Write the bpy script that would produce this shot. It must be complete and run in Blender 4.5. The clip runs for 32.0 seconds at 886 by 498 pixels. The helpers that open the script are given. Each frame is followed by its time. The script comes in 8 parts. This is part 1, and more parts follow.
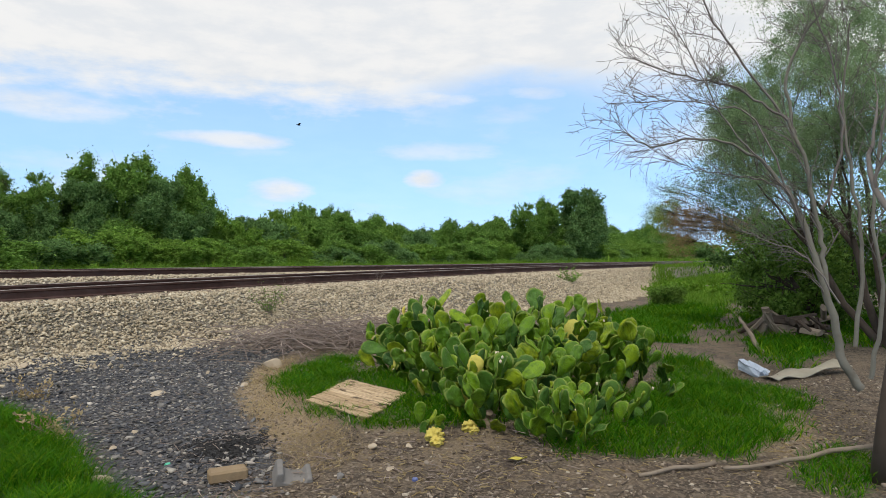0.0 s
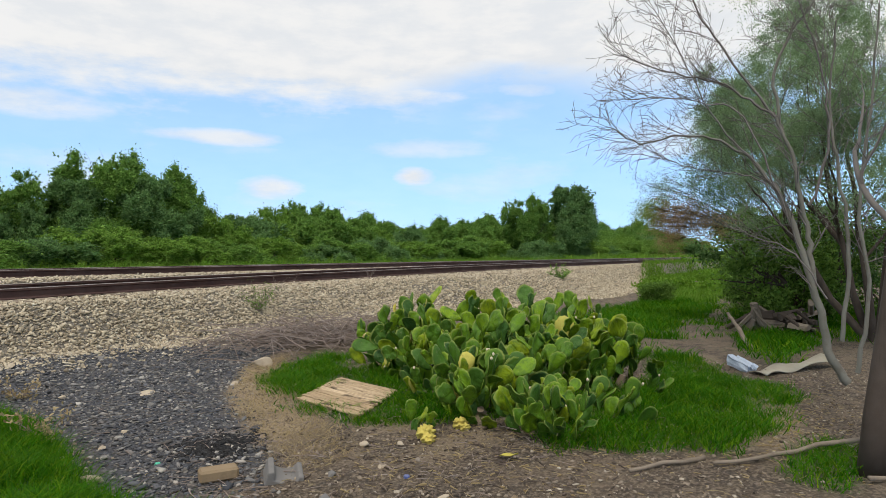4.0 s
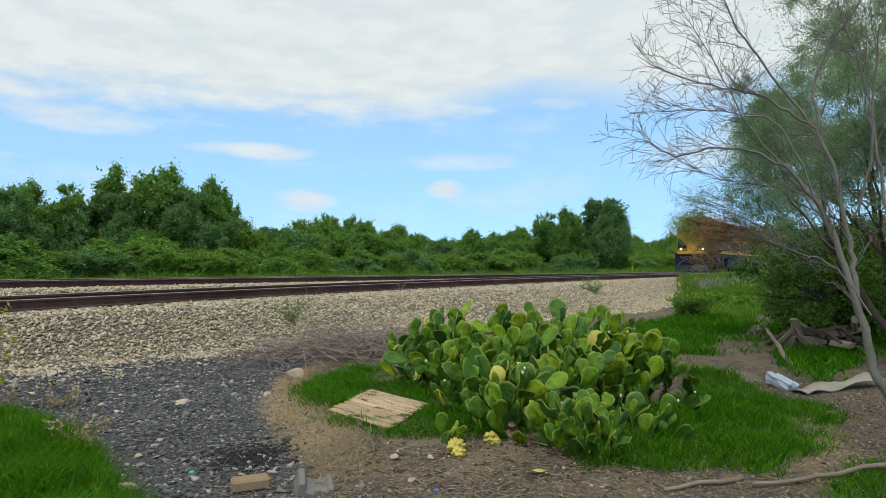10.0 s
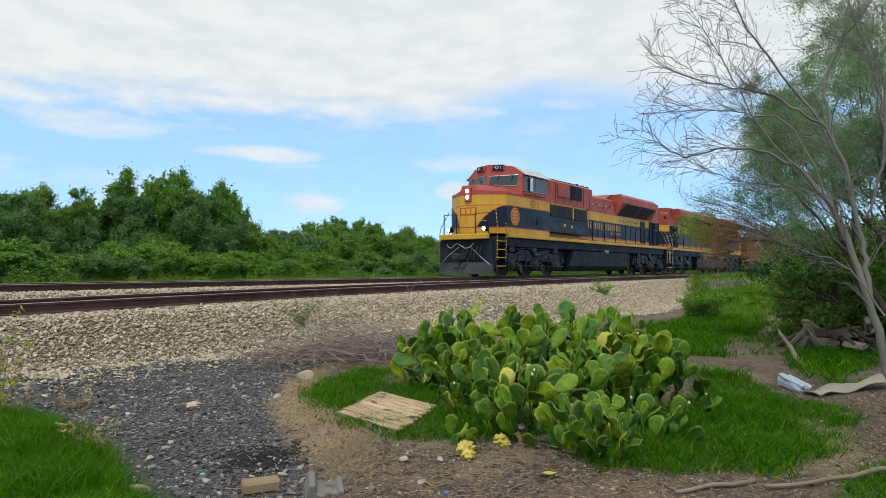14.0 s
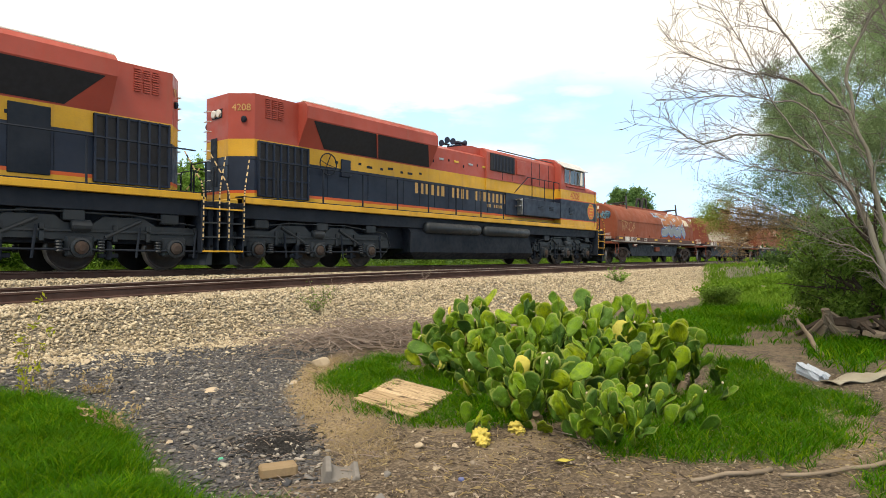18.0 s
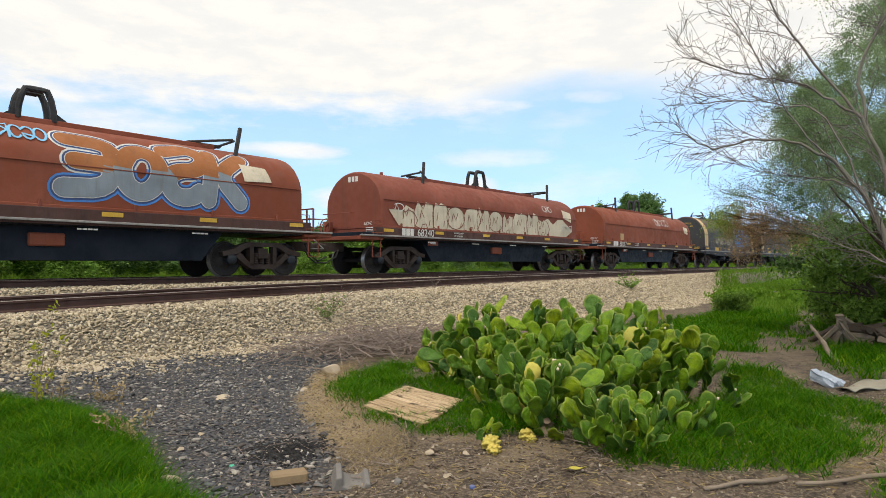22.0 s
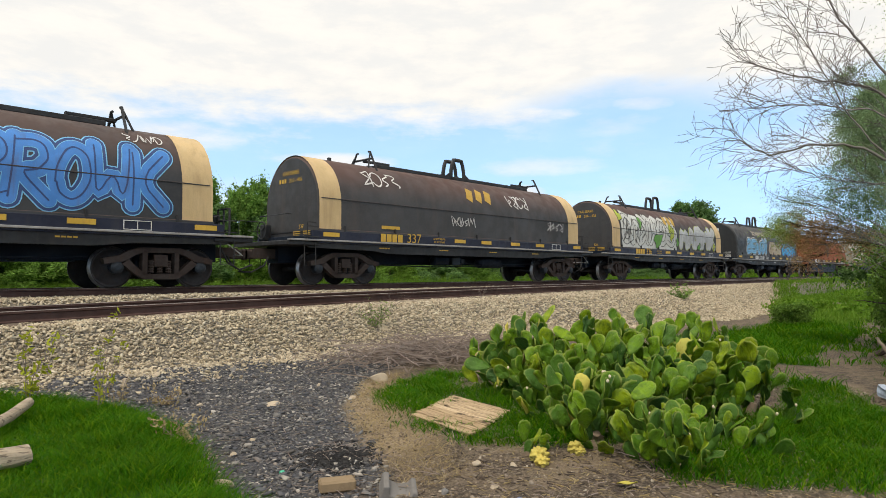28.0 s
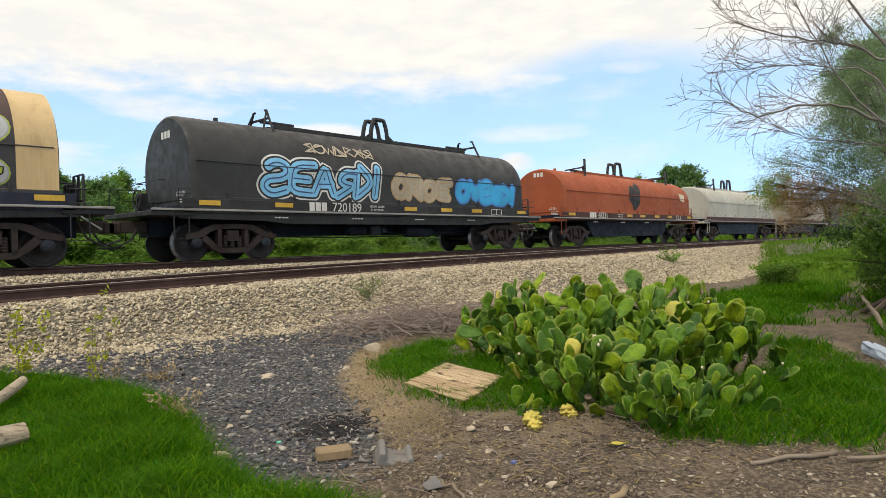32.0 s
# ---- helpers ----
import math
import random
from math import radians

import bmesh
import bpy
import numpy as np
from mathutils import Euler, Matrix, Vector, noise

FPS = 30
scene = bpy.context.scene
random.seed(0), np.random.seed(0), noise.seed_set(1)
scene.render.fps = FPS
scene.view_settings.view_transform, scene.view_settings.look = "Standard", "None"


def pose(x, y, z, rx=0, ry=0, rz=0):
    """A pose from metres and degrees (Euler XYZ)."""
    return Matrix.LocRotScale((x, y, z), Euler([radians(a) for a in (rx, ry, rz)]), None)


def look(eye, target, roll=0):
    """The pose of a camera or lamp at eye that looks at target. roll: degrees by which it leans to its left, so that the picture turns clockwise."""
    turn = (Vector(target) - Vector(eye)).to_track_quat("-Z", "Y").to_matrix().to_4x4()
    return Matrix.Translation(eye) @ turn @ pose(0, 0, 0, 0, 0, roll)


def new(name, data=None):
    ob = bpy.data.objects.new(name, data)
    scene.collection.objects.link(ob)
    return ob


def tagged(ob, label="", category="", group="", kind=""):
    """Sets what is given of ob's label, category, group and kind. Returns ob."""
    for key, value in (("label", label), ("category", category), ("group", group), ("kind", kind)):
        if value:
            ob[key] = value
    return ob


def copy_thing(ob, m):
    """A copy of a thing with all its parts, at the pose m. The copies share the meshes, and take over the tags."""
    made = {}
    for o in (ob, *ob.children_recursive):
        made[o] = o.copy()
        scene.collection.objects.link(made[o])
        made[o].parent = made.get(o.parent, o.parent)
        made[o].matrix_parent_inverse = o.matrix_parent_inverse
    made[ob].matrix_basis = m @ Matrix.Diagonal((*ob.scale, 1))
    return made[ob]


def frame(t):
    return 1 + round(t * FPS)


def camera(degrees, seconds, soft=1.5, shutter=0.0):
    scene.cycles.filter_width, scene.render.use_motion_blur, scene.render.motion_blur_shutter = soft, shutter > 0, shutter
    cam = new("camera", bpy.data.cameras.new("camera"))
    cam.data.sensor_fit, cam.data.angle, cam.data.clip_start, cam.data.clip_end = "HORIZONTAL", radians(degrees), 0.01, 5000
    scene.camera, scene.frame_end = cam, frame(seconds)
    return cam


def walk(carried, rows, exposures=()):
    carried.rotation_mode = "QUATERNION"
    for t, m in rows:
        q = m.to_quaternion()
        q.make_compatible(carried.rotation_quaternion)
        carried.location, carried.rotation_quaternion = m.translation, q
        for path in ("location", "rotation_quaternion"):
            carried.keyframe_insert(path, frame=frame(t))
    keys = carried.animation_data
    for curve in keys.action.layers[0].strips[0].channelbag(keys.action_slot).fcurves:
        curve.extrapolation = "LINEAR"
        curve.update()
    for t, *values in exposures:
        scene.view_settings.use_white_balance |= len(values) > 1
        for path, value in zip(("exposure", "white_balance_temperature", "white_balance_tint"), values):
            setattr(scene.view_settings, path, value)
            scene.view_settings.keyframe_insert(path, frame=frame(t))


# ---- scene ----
# The camera stands on one spot beside the track and is turned by hand.
EYE = (0.0, 0.0, 1.5)
cam = camera(70.0, 32.0, 0.6)
TURNS = [
    (0.0, 0.76, -0.17, -55.38), (0.5, 0.72, 0.1, -57.76), (1.0, 0.58, 0.18, -57.78), (1.5, 0.64, 0.81, -57.69), (2.0, 0.38, 0.74, -56.21),
    (2.5, 0.29, 0.43, -55.99), (4.5, 0.64, -0.04, -56.2), (5.0, 1.47, -0.17, -55.62), (5.5, 1.89, -0.22, -55.33), (6.0, 2.0, 0.36, -53.75),
    (6.5, 2.32, 0.22, -53.65), (7.0, 2.19, 0.24, -53.91), (7.5, 1.94, 0.28, -53.91), (8.0, 1.6, 0.2, -53.72), (8.5, 1.63, -0.05, -53.35),
    (9.0, 1.3, 0.02, -53.38), (9.5, 1.78, -0.02, -53.41), (10.0, 1.67, -0.24, -53.41), (10.5, 1.51, 0.07, -53.16), (11.0, 1.46, -0.13, -52.87),
    (11.5, 1.41, -0.12, -52.95), (12.0, 1.89, 0.05, -52.81), (12.5, 1.83, 0.06, -52.69), (13.0, 1.84, -0.12, -52.7), (13.5, 1.83, -0.06, -52.66),
    (15.5, 1.82, -0.05, -52.03), (16.0, 1.35, 0.06, -51.27), (16.5, 0.78, 0.17, -51.77), (17.0, 0.97, -0.28, -50.9), (17.5, 0.84, 0.06, -50.88),
    (18.0, 0.75, -0.06, -51.25), (18.5, 0.79, -0.02, -51.14), (19.0, 0.87, -0.27, -51.42), (19.5, 0.74, -0.47, -50.97), (20.0, 1.08, -0.18, -50.49),
    (20.5, 1.31, -0.13, -50.53), (21.0, 1.44, -0.11, -50.46), (21.5, 1.27, -0.18, -50.54), (22.0, 1.36, 0.13, -50.36), (22.5, 1.42, 0.11, -50.46),
    (23.0, 1.25, 0.0, -50.4), (23.5, 1.25, -0.18, -50.42), (24.0, 1.27, -0.25, -50.32), (24.5, 1.47, -0.18, -50.73), (25.0, 1.67, -0.09, -50.69),
    (25.5, 1.74, -0.13, -50.62), (27.5, 2.03, -1.29, -48.46), (28.0, 2.22, 0.05, -46.11), (28.5, -0.21, 1.62, -44.61), (29.0, 0.34, 2.28, -45.98),
    (29.5, 1.06, 2.6, -45.6), (30.0, 1.69, 3.02, -46.83), (30.5, 0.22, 2.17, -47.11), (31.0, -0.05, 2.28, -46.72), (31.5, -0.02, 1.9, -46.32),
    (32.0, -0.59, 1.39, -46.99)]
walk(cam, [(t, pose(*EYE, 90 + p, r, y)) for t, p, r, y in TURNS],
     [(0.0, -0.16, 6500, 10), (5.0, -0.18, 6500, 10), (6.0, -0.24, 6300, 5), (7.0, -0.33, 6150, 3), (9.0, -0.26, 6250, 3), (13.0, -0.24, 6250, 4), (15.5, 0.06, 6900, 10), (17.0, 0.36, 7700, 10), (19.5, 0.38, 7800, 10), (21.0, 0.14, 7150, 10), (22.0, 0.02, 7000, 10), (24.0, -0.01, 6900, 10), (32.0, 0.02, 7100, 10)])

# ---- sky and sun ----
SUN_UP, SUN_AT = 58.0, 200.0  # elevation; bearing from +x, counter-clockwise
world = bpy.data.worlds.new("sky")
scene.world = world
world.use_nodes = True
wt = world.node_tree
wt.nodes.clear()


def wnode(kind, **inputs):
    n = wt.nodes.new(kind)
    for k, v in inputs.items():
        n.inputs[k].default_value = v
    return n


def wmath(op, a, b=None):
    n = wt.nodes.new("ShaderNodeMath")
    n.operation = op
    for i, v in enumerate((a, b)):
        if v is None:
            continue
        if isinstance(v, (int, float)):
            n.inputs[i].default_value = v
        else:
            wt.links.new(v, n.inputs[i])
    return n.outputs[0]


sky = wt.nodes.new("ShaderNodeTexSky")
sky.sky_type, sky.sun_disc = "NISHITA", False
sky.sun_elevation, sky.sun_rotation = radians(SUN_UP), radians(90 - SUN_AT)
sky.air_density, sky.dust_density, sky.ozone_density = 1.0, 0.6, 2.0
co = wt.nodes.new("ShaderNodeTexCoord")
sep = wt.nodes.new("ShaderNodeSeparateXYZ")
wt.links.new(co.outputs["Generated"], sep.inputs[0])
high = wt.nodes.new("ShaderNodeMapping")  # the deeper blue of a little higher up, down to the horizon
high.inputs["Scale"].default_value, high.inputs["Location"].default_value = (1.0, 1.0, 0.7), (0.0, 0.0, 0.22)
wt.links.new(co.outputs["Generated"], high.inputs["Vector"])
wt.links.new(high.outputs[0], sky.inputs["Vector"])
az = wmath("MULTIPLY", wmath("ARCTAN2", sep.outputs[1], sep.outputs[0]), 57.29578)
el = wmath("MULTIPLY", wmath("ARCSINE", sep.outputs[2]), 57.29578)
comb = wt.nodes.new("ShaderNodeCombineXYZ")
for i, (src, k) in enumerate(((az, 0.055), (el, 0.16))):
    wt.links.new(wmath("MULTIPLY", src, k), comb.inputs[i])


def cloud_noise(scale, detail, rough, off):
    m = wt.nodes.new("ShaderNodeMapping")
    m.inputs["Location"].default_value = off
    wt.links.new(comb.outputs[0], m.inputs["Vector"])
    n = wnode("ShaderNodeTexNoise", Scale=scale, Detail=detail, Roughness=rough)
    wt.links.new(m.outputs[0], n.inputs["Vector"])
    return n.outputs["Fac"]


def wramp(src, lo, hi, a=0.0, b=1.0):
    n = wt.nodes.new("ShaderNodeMapRange")
    n.interpolation_type = "SMOOTHSTEP"
    for i, v in enumerate((lo, hi, a, b)):
        n.inputs[i + 1].default_value = v
    wt.links.new(src, n.inputs[0])
    return n.outputs[0]


big = cloud_noise(1.0, 7.0, 0.58, (3.1, 1.7, 0.0))
small = cloud_noise(3.2, 6.0, 0.6, (7.3, 2.2, 0.0))
rag = wmath("ADD", wmath("MULTIPLY", wmath("SUBTRACT", big, 0.5), 1.6), wmath("MULTIPLY", wmath("SUBTRACT", small, 0.5), 0.9))
# a broken sheet of cloud overhead, thinning towards the horizon, with a rift on one side
cover = wramp(wmath("ADD", el, wmath("MULTIPLY", rag, 9.0)), 8.5, 16.0, 0.0, 0.97)


def puff(a, e, ra, re, k):
    """A flat-bottomed cloud at bearing a and height e, in degrees."""
    u = wmath("DIVIDE", wmath("SUBTRACT", az, a), ra)
    v = wmath("DIVIDE", wmath("SUBTRACT", el, e), re)
    d = wmath("ADD", wmath("MULTIPLY", u, u), wmath("MULTIPLY", v, v))
    return wramp(wmath("SUBTRACT", d, wmath("MULTIPLY", rag, 2.2)), 2.0, -0.4, 0.0, k)


for gap in ((27.0, 13.0, 10.0, 3.2, 0.85), (50.0, 10.6, 9.0, 1.3, 0.5), (10.0, 12.0, 9.0, 3.0, 0.6)):
    cover = wmath("MULTIPLY", cover, wmath("SUBTRACT", 1.0, puff(*gap)))
for q in ((36.3, 7.1, 1.8, 0.8, 1.0), (48.8, 6.0, 2.8, 1.1, 0.9), (53.0, 10.0, 5.4, 0.7, 0.85), (67.0, 11.6, 6.0, 1.4, 0.9), (39.8, 14.0, 7.0, 1.1, 0.9), (36.0, 9.6, 7.0, 1.0, 0.6), (26.0, 14.6, 2.6, 0.7, 0.6), (12.0, 10.0, 9.0, 2.0, 0.6), (63.0, 5.6, 4.0, 1.2, 0.6), (80.0, 8.0, 9.0, 1.5, 0.7)):
    cover = wmath("MAXIMUM", cover, puff(*q))
thin = wramp(big, 0.38, 0.72, 0.0, 0.5)
cover = wmath("MAXIMUM", cover, wmath("MAXIMUM", thin, wramp(el, 0.0, 8.0, 0.32, 0.2)))
skyc = wt.nodes.new("ShaderNodeMix")
skyc.data_type, skyc.blend_type = "RGBA", "MULTIPLY"
skyc.inputs[0].default_value = 1.0
wt.links.new(sky.outputs[0], skyc.inputs[6])
skyc.inputs[7].default_value = (0.262, 0.330, 0.328, 1)
mixc = wt.nodes.new("ShaderNodeMix")
mixc.data_type = "RGBA"
wt.links.new(cover, mixc.inputs[0])
wt.links.new(skyc.outputs[2], mixc.inputs[6])
shade = wt.nodes.new("ShaderNodeMix")
shade.data_type = "RGBA"
wt.links.new(wramp(small, 0.35, 0.65), shade.inputs[0])
shade.inputs[6].default_value, shade.inputs[7].default_value = (0.90, 0.92, 0.94, 1), (1.02, 1.01, 0.99, 1)
wt.links.new(shade.outputs[2], mixc.inputs[7])
bg = wnode("ShaderNodeBackground", Strength=1.0)
wt.links.new(mixc.outputs[2], bg.inputs[0])
wo = wt.nodes.new("ShaderNodeOutputWorld")
wt.links.new(bg.outputs[0], wo.inputs[0])

sun = new("sun", bpy.data.lights.new("sun", "SUN"))
sun.data.energy, sun.data.angle, sun.data.color = 2.2, radians(10), (1.0, 0.95, 0.87)
sun.matrix_world = look((0, 0, 50), (-math.cos(radians(SUN_AT)) * math.cos(radians(SUN_UP)), -math.sin(radians(SUN_AT)) * math.cos(radians(SUN_UP)), 50 - math.sin(radians(SUN_UP))))

# ---- materials ----
def material(name, rough=0.7, metal=0.0):
    m = bpy.data.materials.new(name)
    m.use_nodes = True
    b = m.node_tree.nodes["Principled BSDF"]
    b.inputs["Roughness"].default_value, b.inputs["Metallic"].default_value = rough, metal
    return m, m.node_tree, b


def mixcol(nt, fac, a, b, how="MIX"):
    n = nt.nodes.new("ShaderNodeMix")
    n.data_type, n.blend_type = "RGBA", how
    for i, v in ((0, fac), (6, a), (7, b)):
        if isinstance(v, (int, float)):
            n.inputs[i].default_value = v
        elif isinstance(v, tuple):
            n.inputs[i].default_value = (*v[:3], 1)
        else:
            nt.links.new(v, n.inputs[i])
    return n.outputs[2]


def tex(nt, scale, detail=4.0, rough=0.55, stretch=None, kind="ShaderNodeTexNoise", where="Object"):
    c = nt.nodes.new("ShaderNodeTexCoord")
    n = nt.nodes.new(kind)
    n.inputs["Scale"].default_value = scale
    if kind == "ShaderNodeTexNoise":
        n.inputs["Detail"].default_value, n.inputs["Roughness"].default_value = detail, rough
    src = c.outputs[where]
    if stretch:
        m = nt.nodes.new("ShaderNodeMapping")
        m.inputs["Scale"].default_value = stretch
        nt.links.new(src, m.inputs["Vector"])
        src = m.outputs[0]
    nt.links.new(src, n.inputs["Vector"])
    return n.outputs[0]


def ramp(nt, src, lo, hi, a=0.0, b=1.0):
    n = nt.nodes.new("ShaderNodeMapRange")
    n.interpolation_type = "SMOOTHSTEP"
    for i, v in enumerate((lo, hi, a, b)):
        n.inputs[i + 1].default_value = v
    nt.links.new(src, n.inputs[0])
    return n.outputs[0]


def bump(nt, b, src, strength=0.3, dist=0.01):
    n = nt.nodes.new("ShaderNodeBump")
    n.inputs["Strength"].default_value, n.inputs["Distance"].default_value = strength, dist
    nt.links.new(src, n.inputs["Height"])
    nt.links.new(n.outputs[0], b.inputs["Normal"])


def paint(name, col, dirt=(0.10, 0.075, 0.055), amount=0.45, rough=0.5, scale=2.0, streak=True, chips=None, metal=0.0, spec=0.3):
    """Weathered paint: broad fading, dirt in streaks that run down, fine grain."""
    m, nt, b = material(name, rough, metal)
    b.inputs["Specular IOR Level"].default_value = spec
    fade = ramp(nt, tex(nt, scale * 0.4, 5), 0.3, 0.7)
    c = mixcol(nt, fade, tuple(v * 0.86 for v in col), tuple(min(1, v * 1.1 + 0.012) for v in col))
    run = ramp(nt, tex(nt, scale, 6, 0.65, (2.2, 2.2, 0.22) if streak else None), 0.48, 0.78, 0.0, amount)
    c = mixcol(nt, run, c, dirt)
    grain = ramp(nt, tex(nt, scale * 22, 3), 0.35, 0.7, 0.0, 0.14)
    c = mixcol(nt, grain, c, dirt)
    if chips:
        c = mixcol(nt, ramp(nt, tex(nt, scale * 3.2, 6, 0.7), 0.62, 0.68, 0.0, 0.9), c, chips)
    nt.links.new(c, b.inputs["Base Color"])
    nt.links.new(ramp(nt, tex(nt, scale * 3, 4), 0.3, 0.7, rough - 0.1, min(1.0, rough + 0.2)), b.inputs["Roughness"])
    bump(nt, b, tex(nt, scale * 12, 4), 0.12, 0.01)
    return m


def plain(name, col, rough=0.6, metal=0.0, var=0.25, scale=8.0):
    m, nt, b = material(name, rough, metal)
    f = ramp(nt, tex(nt, scale, 5), 0.3, 0.7)
    nt.links.new(mixcol(nt, f, tuple(v * (1 - var) for v in col), tuple(min(1, v * (1 + var)) for v in col)), b.inputs["Base Color"])
    bump(nt, b, tex(nt, scale * 5, 4), 0.15, 0.01)
    return m


def islands(name, cols, rough=0.85, grain=30.0, back=None, gloss=None):
    """Many small pieces in one mesh: a colour for each island, with fine grain."""
    m, nt, b = material(name, rough)
    g = nt.nodes.new("ShaderNodeNewGeometry")
    r = nt.nodes.new("ShaderNodeValToRGB")
    els = r.color_ramp.elements
    for i, c in enumerate(cols):
        e = els[i] if i < 2 else els.new(0.5)
        e.color = (*c, 1)
    for i, e in enumerate(els):
        e.position = i / (len(cols) - 1)
    for i, c in enumerate(cols):
        els[i].color = (*c, 1)
    nt.links.new(g.outputs["Random Per Island"], r.inputs[0])
    c = mixcol(nt, ramp(nt, tex(nt, grain, 3), 0.3, 0.75, 0.0, 0.4), r.outputs[0], tuple(sum(q[i] for q in cols) / len(cols) * 0.55 for i in range(3)))
    nt.links.new(c, b.inputs["Base Color"])
    if back:
        b.inputs["Specular IOR Level"].default_value = 0.12
        t = nt.nodes.new("ShaderNodeBsdfTranslucent")
        nt.links.new(c, t.inputs[0])
        mx = nt.nodes.new("ShaderNodeMixShader")
        mx.inputs[0].default_value = back
        nt.links.new(b.outputs[0], mx.inputs[1])
        nt.links.new(t.outputs[0], mx.inputs[2])
        nt.links.new(mx.outputs[0], nt.nodes["Material Output"].inputs[0])
    return m


def glow(name, col, strength):
    m, nt, b = material(name, 0.2)
    b.inputs["Base Color"].default_value = (*col, 1)
    b.inputs["Emission Color"].default_value = (*col, 1)
    b.inputs["Emission Strength"].default_value = strength
    return m


def objects_vary(name, a, bcol, rough=0.5, spots=None):
    """Pieces of one kind: the colour differs from object to object."""
    m, nt, b = material(name, rough)
    b.inputs["Specular IOR Level"].default_value = 0.2
    o = nt.nodes.new("ShaderNodeObjectInfo")
    c = mixcol(nt, o.outputs["Random"], a, bcol)
    c = mixcol(nt, ramp(nt, tex(nt, 7.0, 5), 0.35, 0.75, 0.0, 0.5), c, tuple(v * 0.6 for v in a))
    if spots:
        c = mixcol(nt, ramp(nt, tex(nt, 26.0, 2), 0.66, 0.72, 0.0, 0.8), c, spots)
    nt.links.new(c, b.inputs["Base Color"])
    bump(nt, b, tex(nt, 40.0, 3), 0.25, 0.008)
    return m


M_RED = paint("loco_red", (0.36, 0.058, 0.040), (0.24, 0.09, 0.065), 0.45, 0.45, 1.2)
M_YEL = paint("loco_yellow", (0.60, 0.33, 0.025), (0.22, 0.13, 0.05), 0.4, 0.45, 1.6)
M_NAVY = paint("loco_navy", (0.008, 0.016, 0.036), (0.024, 0.03, 0.044), 0.3, 0.38, 1.3, spec=0.2)
M_ORNG = paint("loco_stripe", (0.55, 0.09, 0.02), (0.2, 0.08, 0.04), 0.3, 0.45, 2.0)
M_BLACK = paint("running_gear_black", (0.0085, 0.014, 0.025), (0.022, 0.028, 0.038), 0.4, 0.5, 2.5, spec=0.12)
M_GEAR = paint("running_gear_grease", (0.015, 0.022, 0.031), (0.048, 0.047, 0.047), 0.45, 0.42, 3.0, spec=0.25)
M_TRUCK = paint("truck_rust", (0.036, 0.026, 0.023), (0.085, 0.045, 0.030), 0.6, 0.8, 3.5)
M_WHEEL = paint("wheel_steel", (0.026, 0.024, 0.026), (0.075, 0.05, 0.04), 0.55, 0.6, 5.0, False)
M_TREAD = plain("wheel_tread", (0.24, 0.235, 0.24), 0.35, 0.7)
M_GLASS, nt, b = material("cab_glass", 0.05)
b.inputs["Base Color"].default_value, b.inputs["Specular IOR Level"].default_value = (0.012, 0.020, 0.030, 1), 0.9
M_STEEL = plain("bare_steel", (0.35, 0.35, 0.34), 0.4, 0.8)
M_GRILLE = plain("radiator_mesh", (0.010, 0.011, 0.016), 0.75)
M_WHITE = paint("white_paint", (0.68, 0.67, 0.64), (0.25, 0.2, 0.16), 0.4, 0.55, 3.0)
M_GOLD = paint("gold_letters", (0.50, 0.30, 0.10), (0.06, 0.05, 0.05), 0.5, 0.5, 5.0)
M_LAMP = glow("headlight_glow", (1.0, 0.93, 0.8), 9.0)
M_AMBER = glow("ditch_light_glow", (1.0, 0.75, 0.4), 9.0)
M_HOSE = plain("rubber_hose", (0.015, 0.015, 0.015), 0.6)
M_RAIL = paint("rail_rust", (0.062, 0.030, 0.024), (0.028, 0.018, 0.016), 0.6, 0.7, 3.0, False)
M_HEAD = plain("rail_head", (0.30, 0.26, 0.23), 0.45, 0.5)
M_TIE = objects_vary("tie_wood", (0.30, 0.24, 0.18), (0.09, 0.065, 0.05), 0.9)


# ---- building helpers ----
def part(name, bm, mat, parent=None, label="", smooth=False):
    """A mesh object from a bmesh or from (vertices, faces)."""
    me = bpy.data.meshes.new(name)
    if isinstance(bm, tuple):
        me.from_pydata([tuple(v) for v in bm[0]], [], [tuple(f) for f in bm[1]])
        me.update()
    else:
        bm.to_mesh(me)
        bm.free()
    if smooth:
        me.polygons.foreach_set("use_smooth", [True] * len(me.polygons))
    me.materials.append(mat)
    ob = new(name, me)
    if parent:
        ob.parent = parent
    if label:
        tagged(ob, label)
    return ob


def again(ob, m, parent=None):
    """Another object on the same mesh."""
    o = new(ob.name.split(".")[0], ob.data)
    o.parent = parent or ob.parent
    o.matrix_basis = m
    return o


def join(*pieces):
    vs, fs, n = [], [], 0
    for v, f in pieces:
        vs += list(v)
        fs += [tuple(i + n for i in q) for q in f]
        n += len(v)
    return vs, fs


def box(x0, x1, y0, y1, z0, z1, c=0.012):
    """A box with chamfered edges."""
    c = min(c, (x1 - x0) * 0.3, (y1 - y0) * 0.3, (z1 - z0) * 0.3)
    bm = bmesh.new()
    bmesh.ops.create_cube(bm, size=1.0)
    for v in bm.verts:
        v.co = ((x0 + x1) / 2 + v.co.x * (x1 - x0), (y0 + y1) / 2 + v.co.y * (y1 - y0), (z0 + z1) / 2 + v.co.z * (z1 - z0))
    bmesh.ops.bevel(bm, geom=bm.edges[:], offset=c, segments=1, affect="EDGES")
    bm.verts.index_update()
    out = [tuple(v.co) for v in bm.verts], [tuple(v.index for v in f.verts) for f in bm.faces]
    bm.free()
    return out


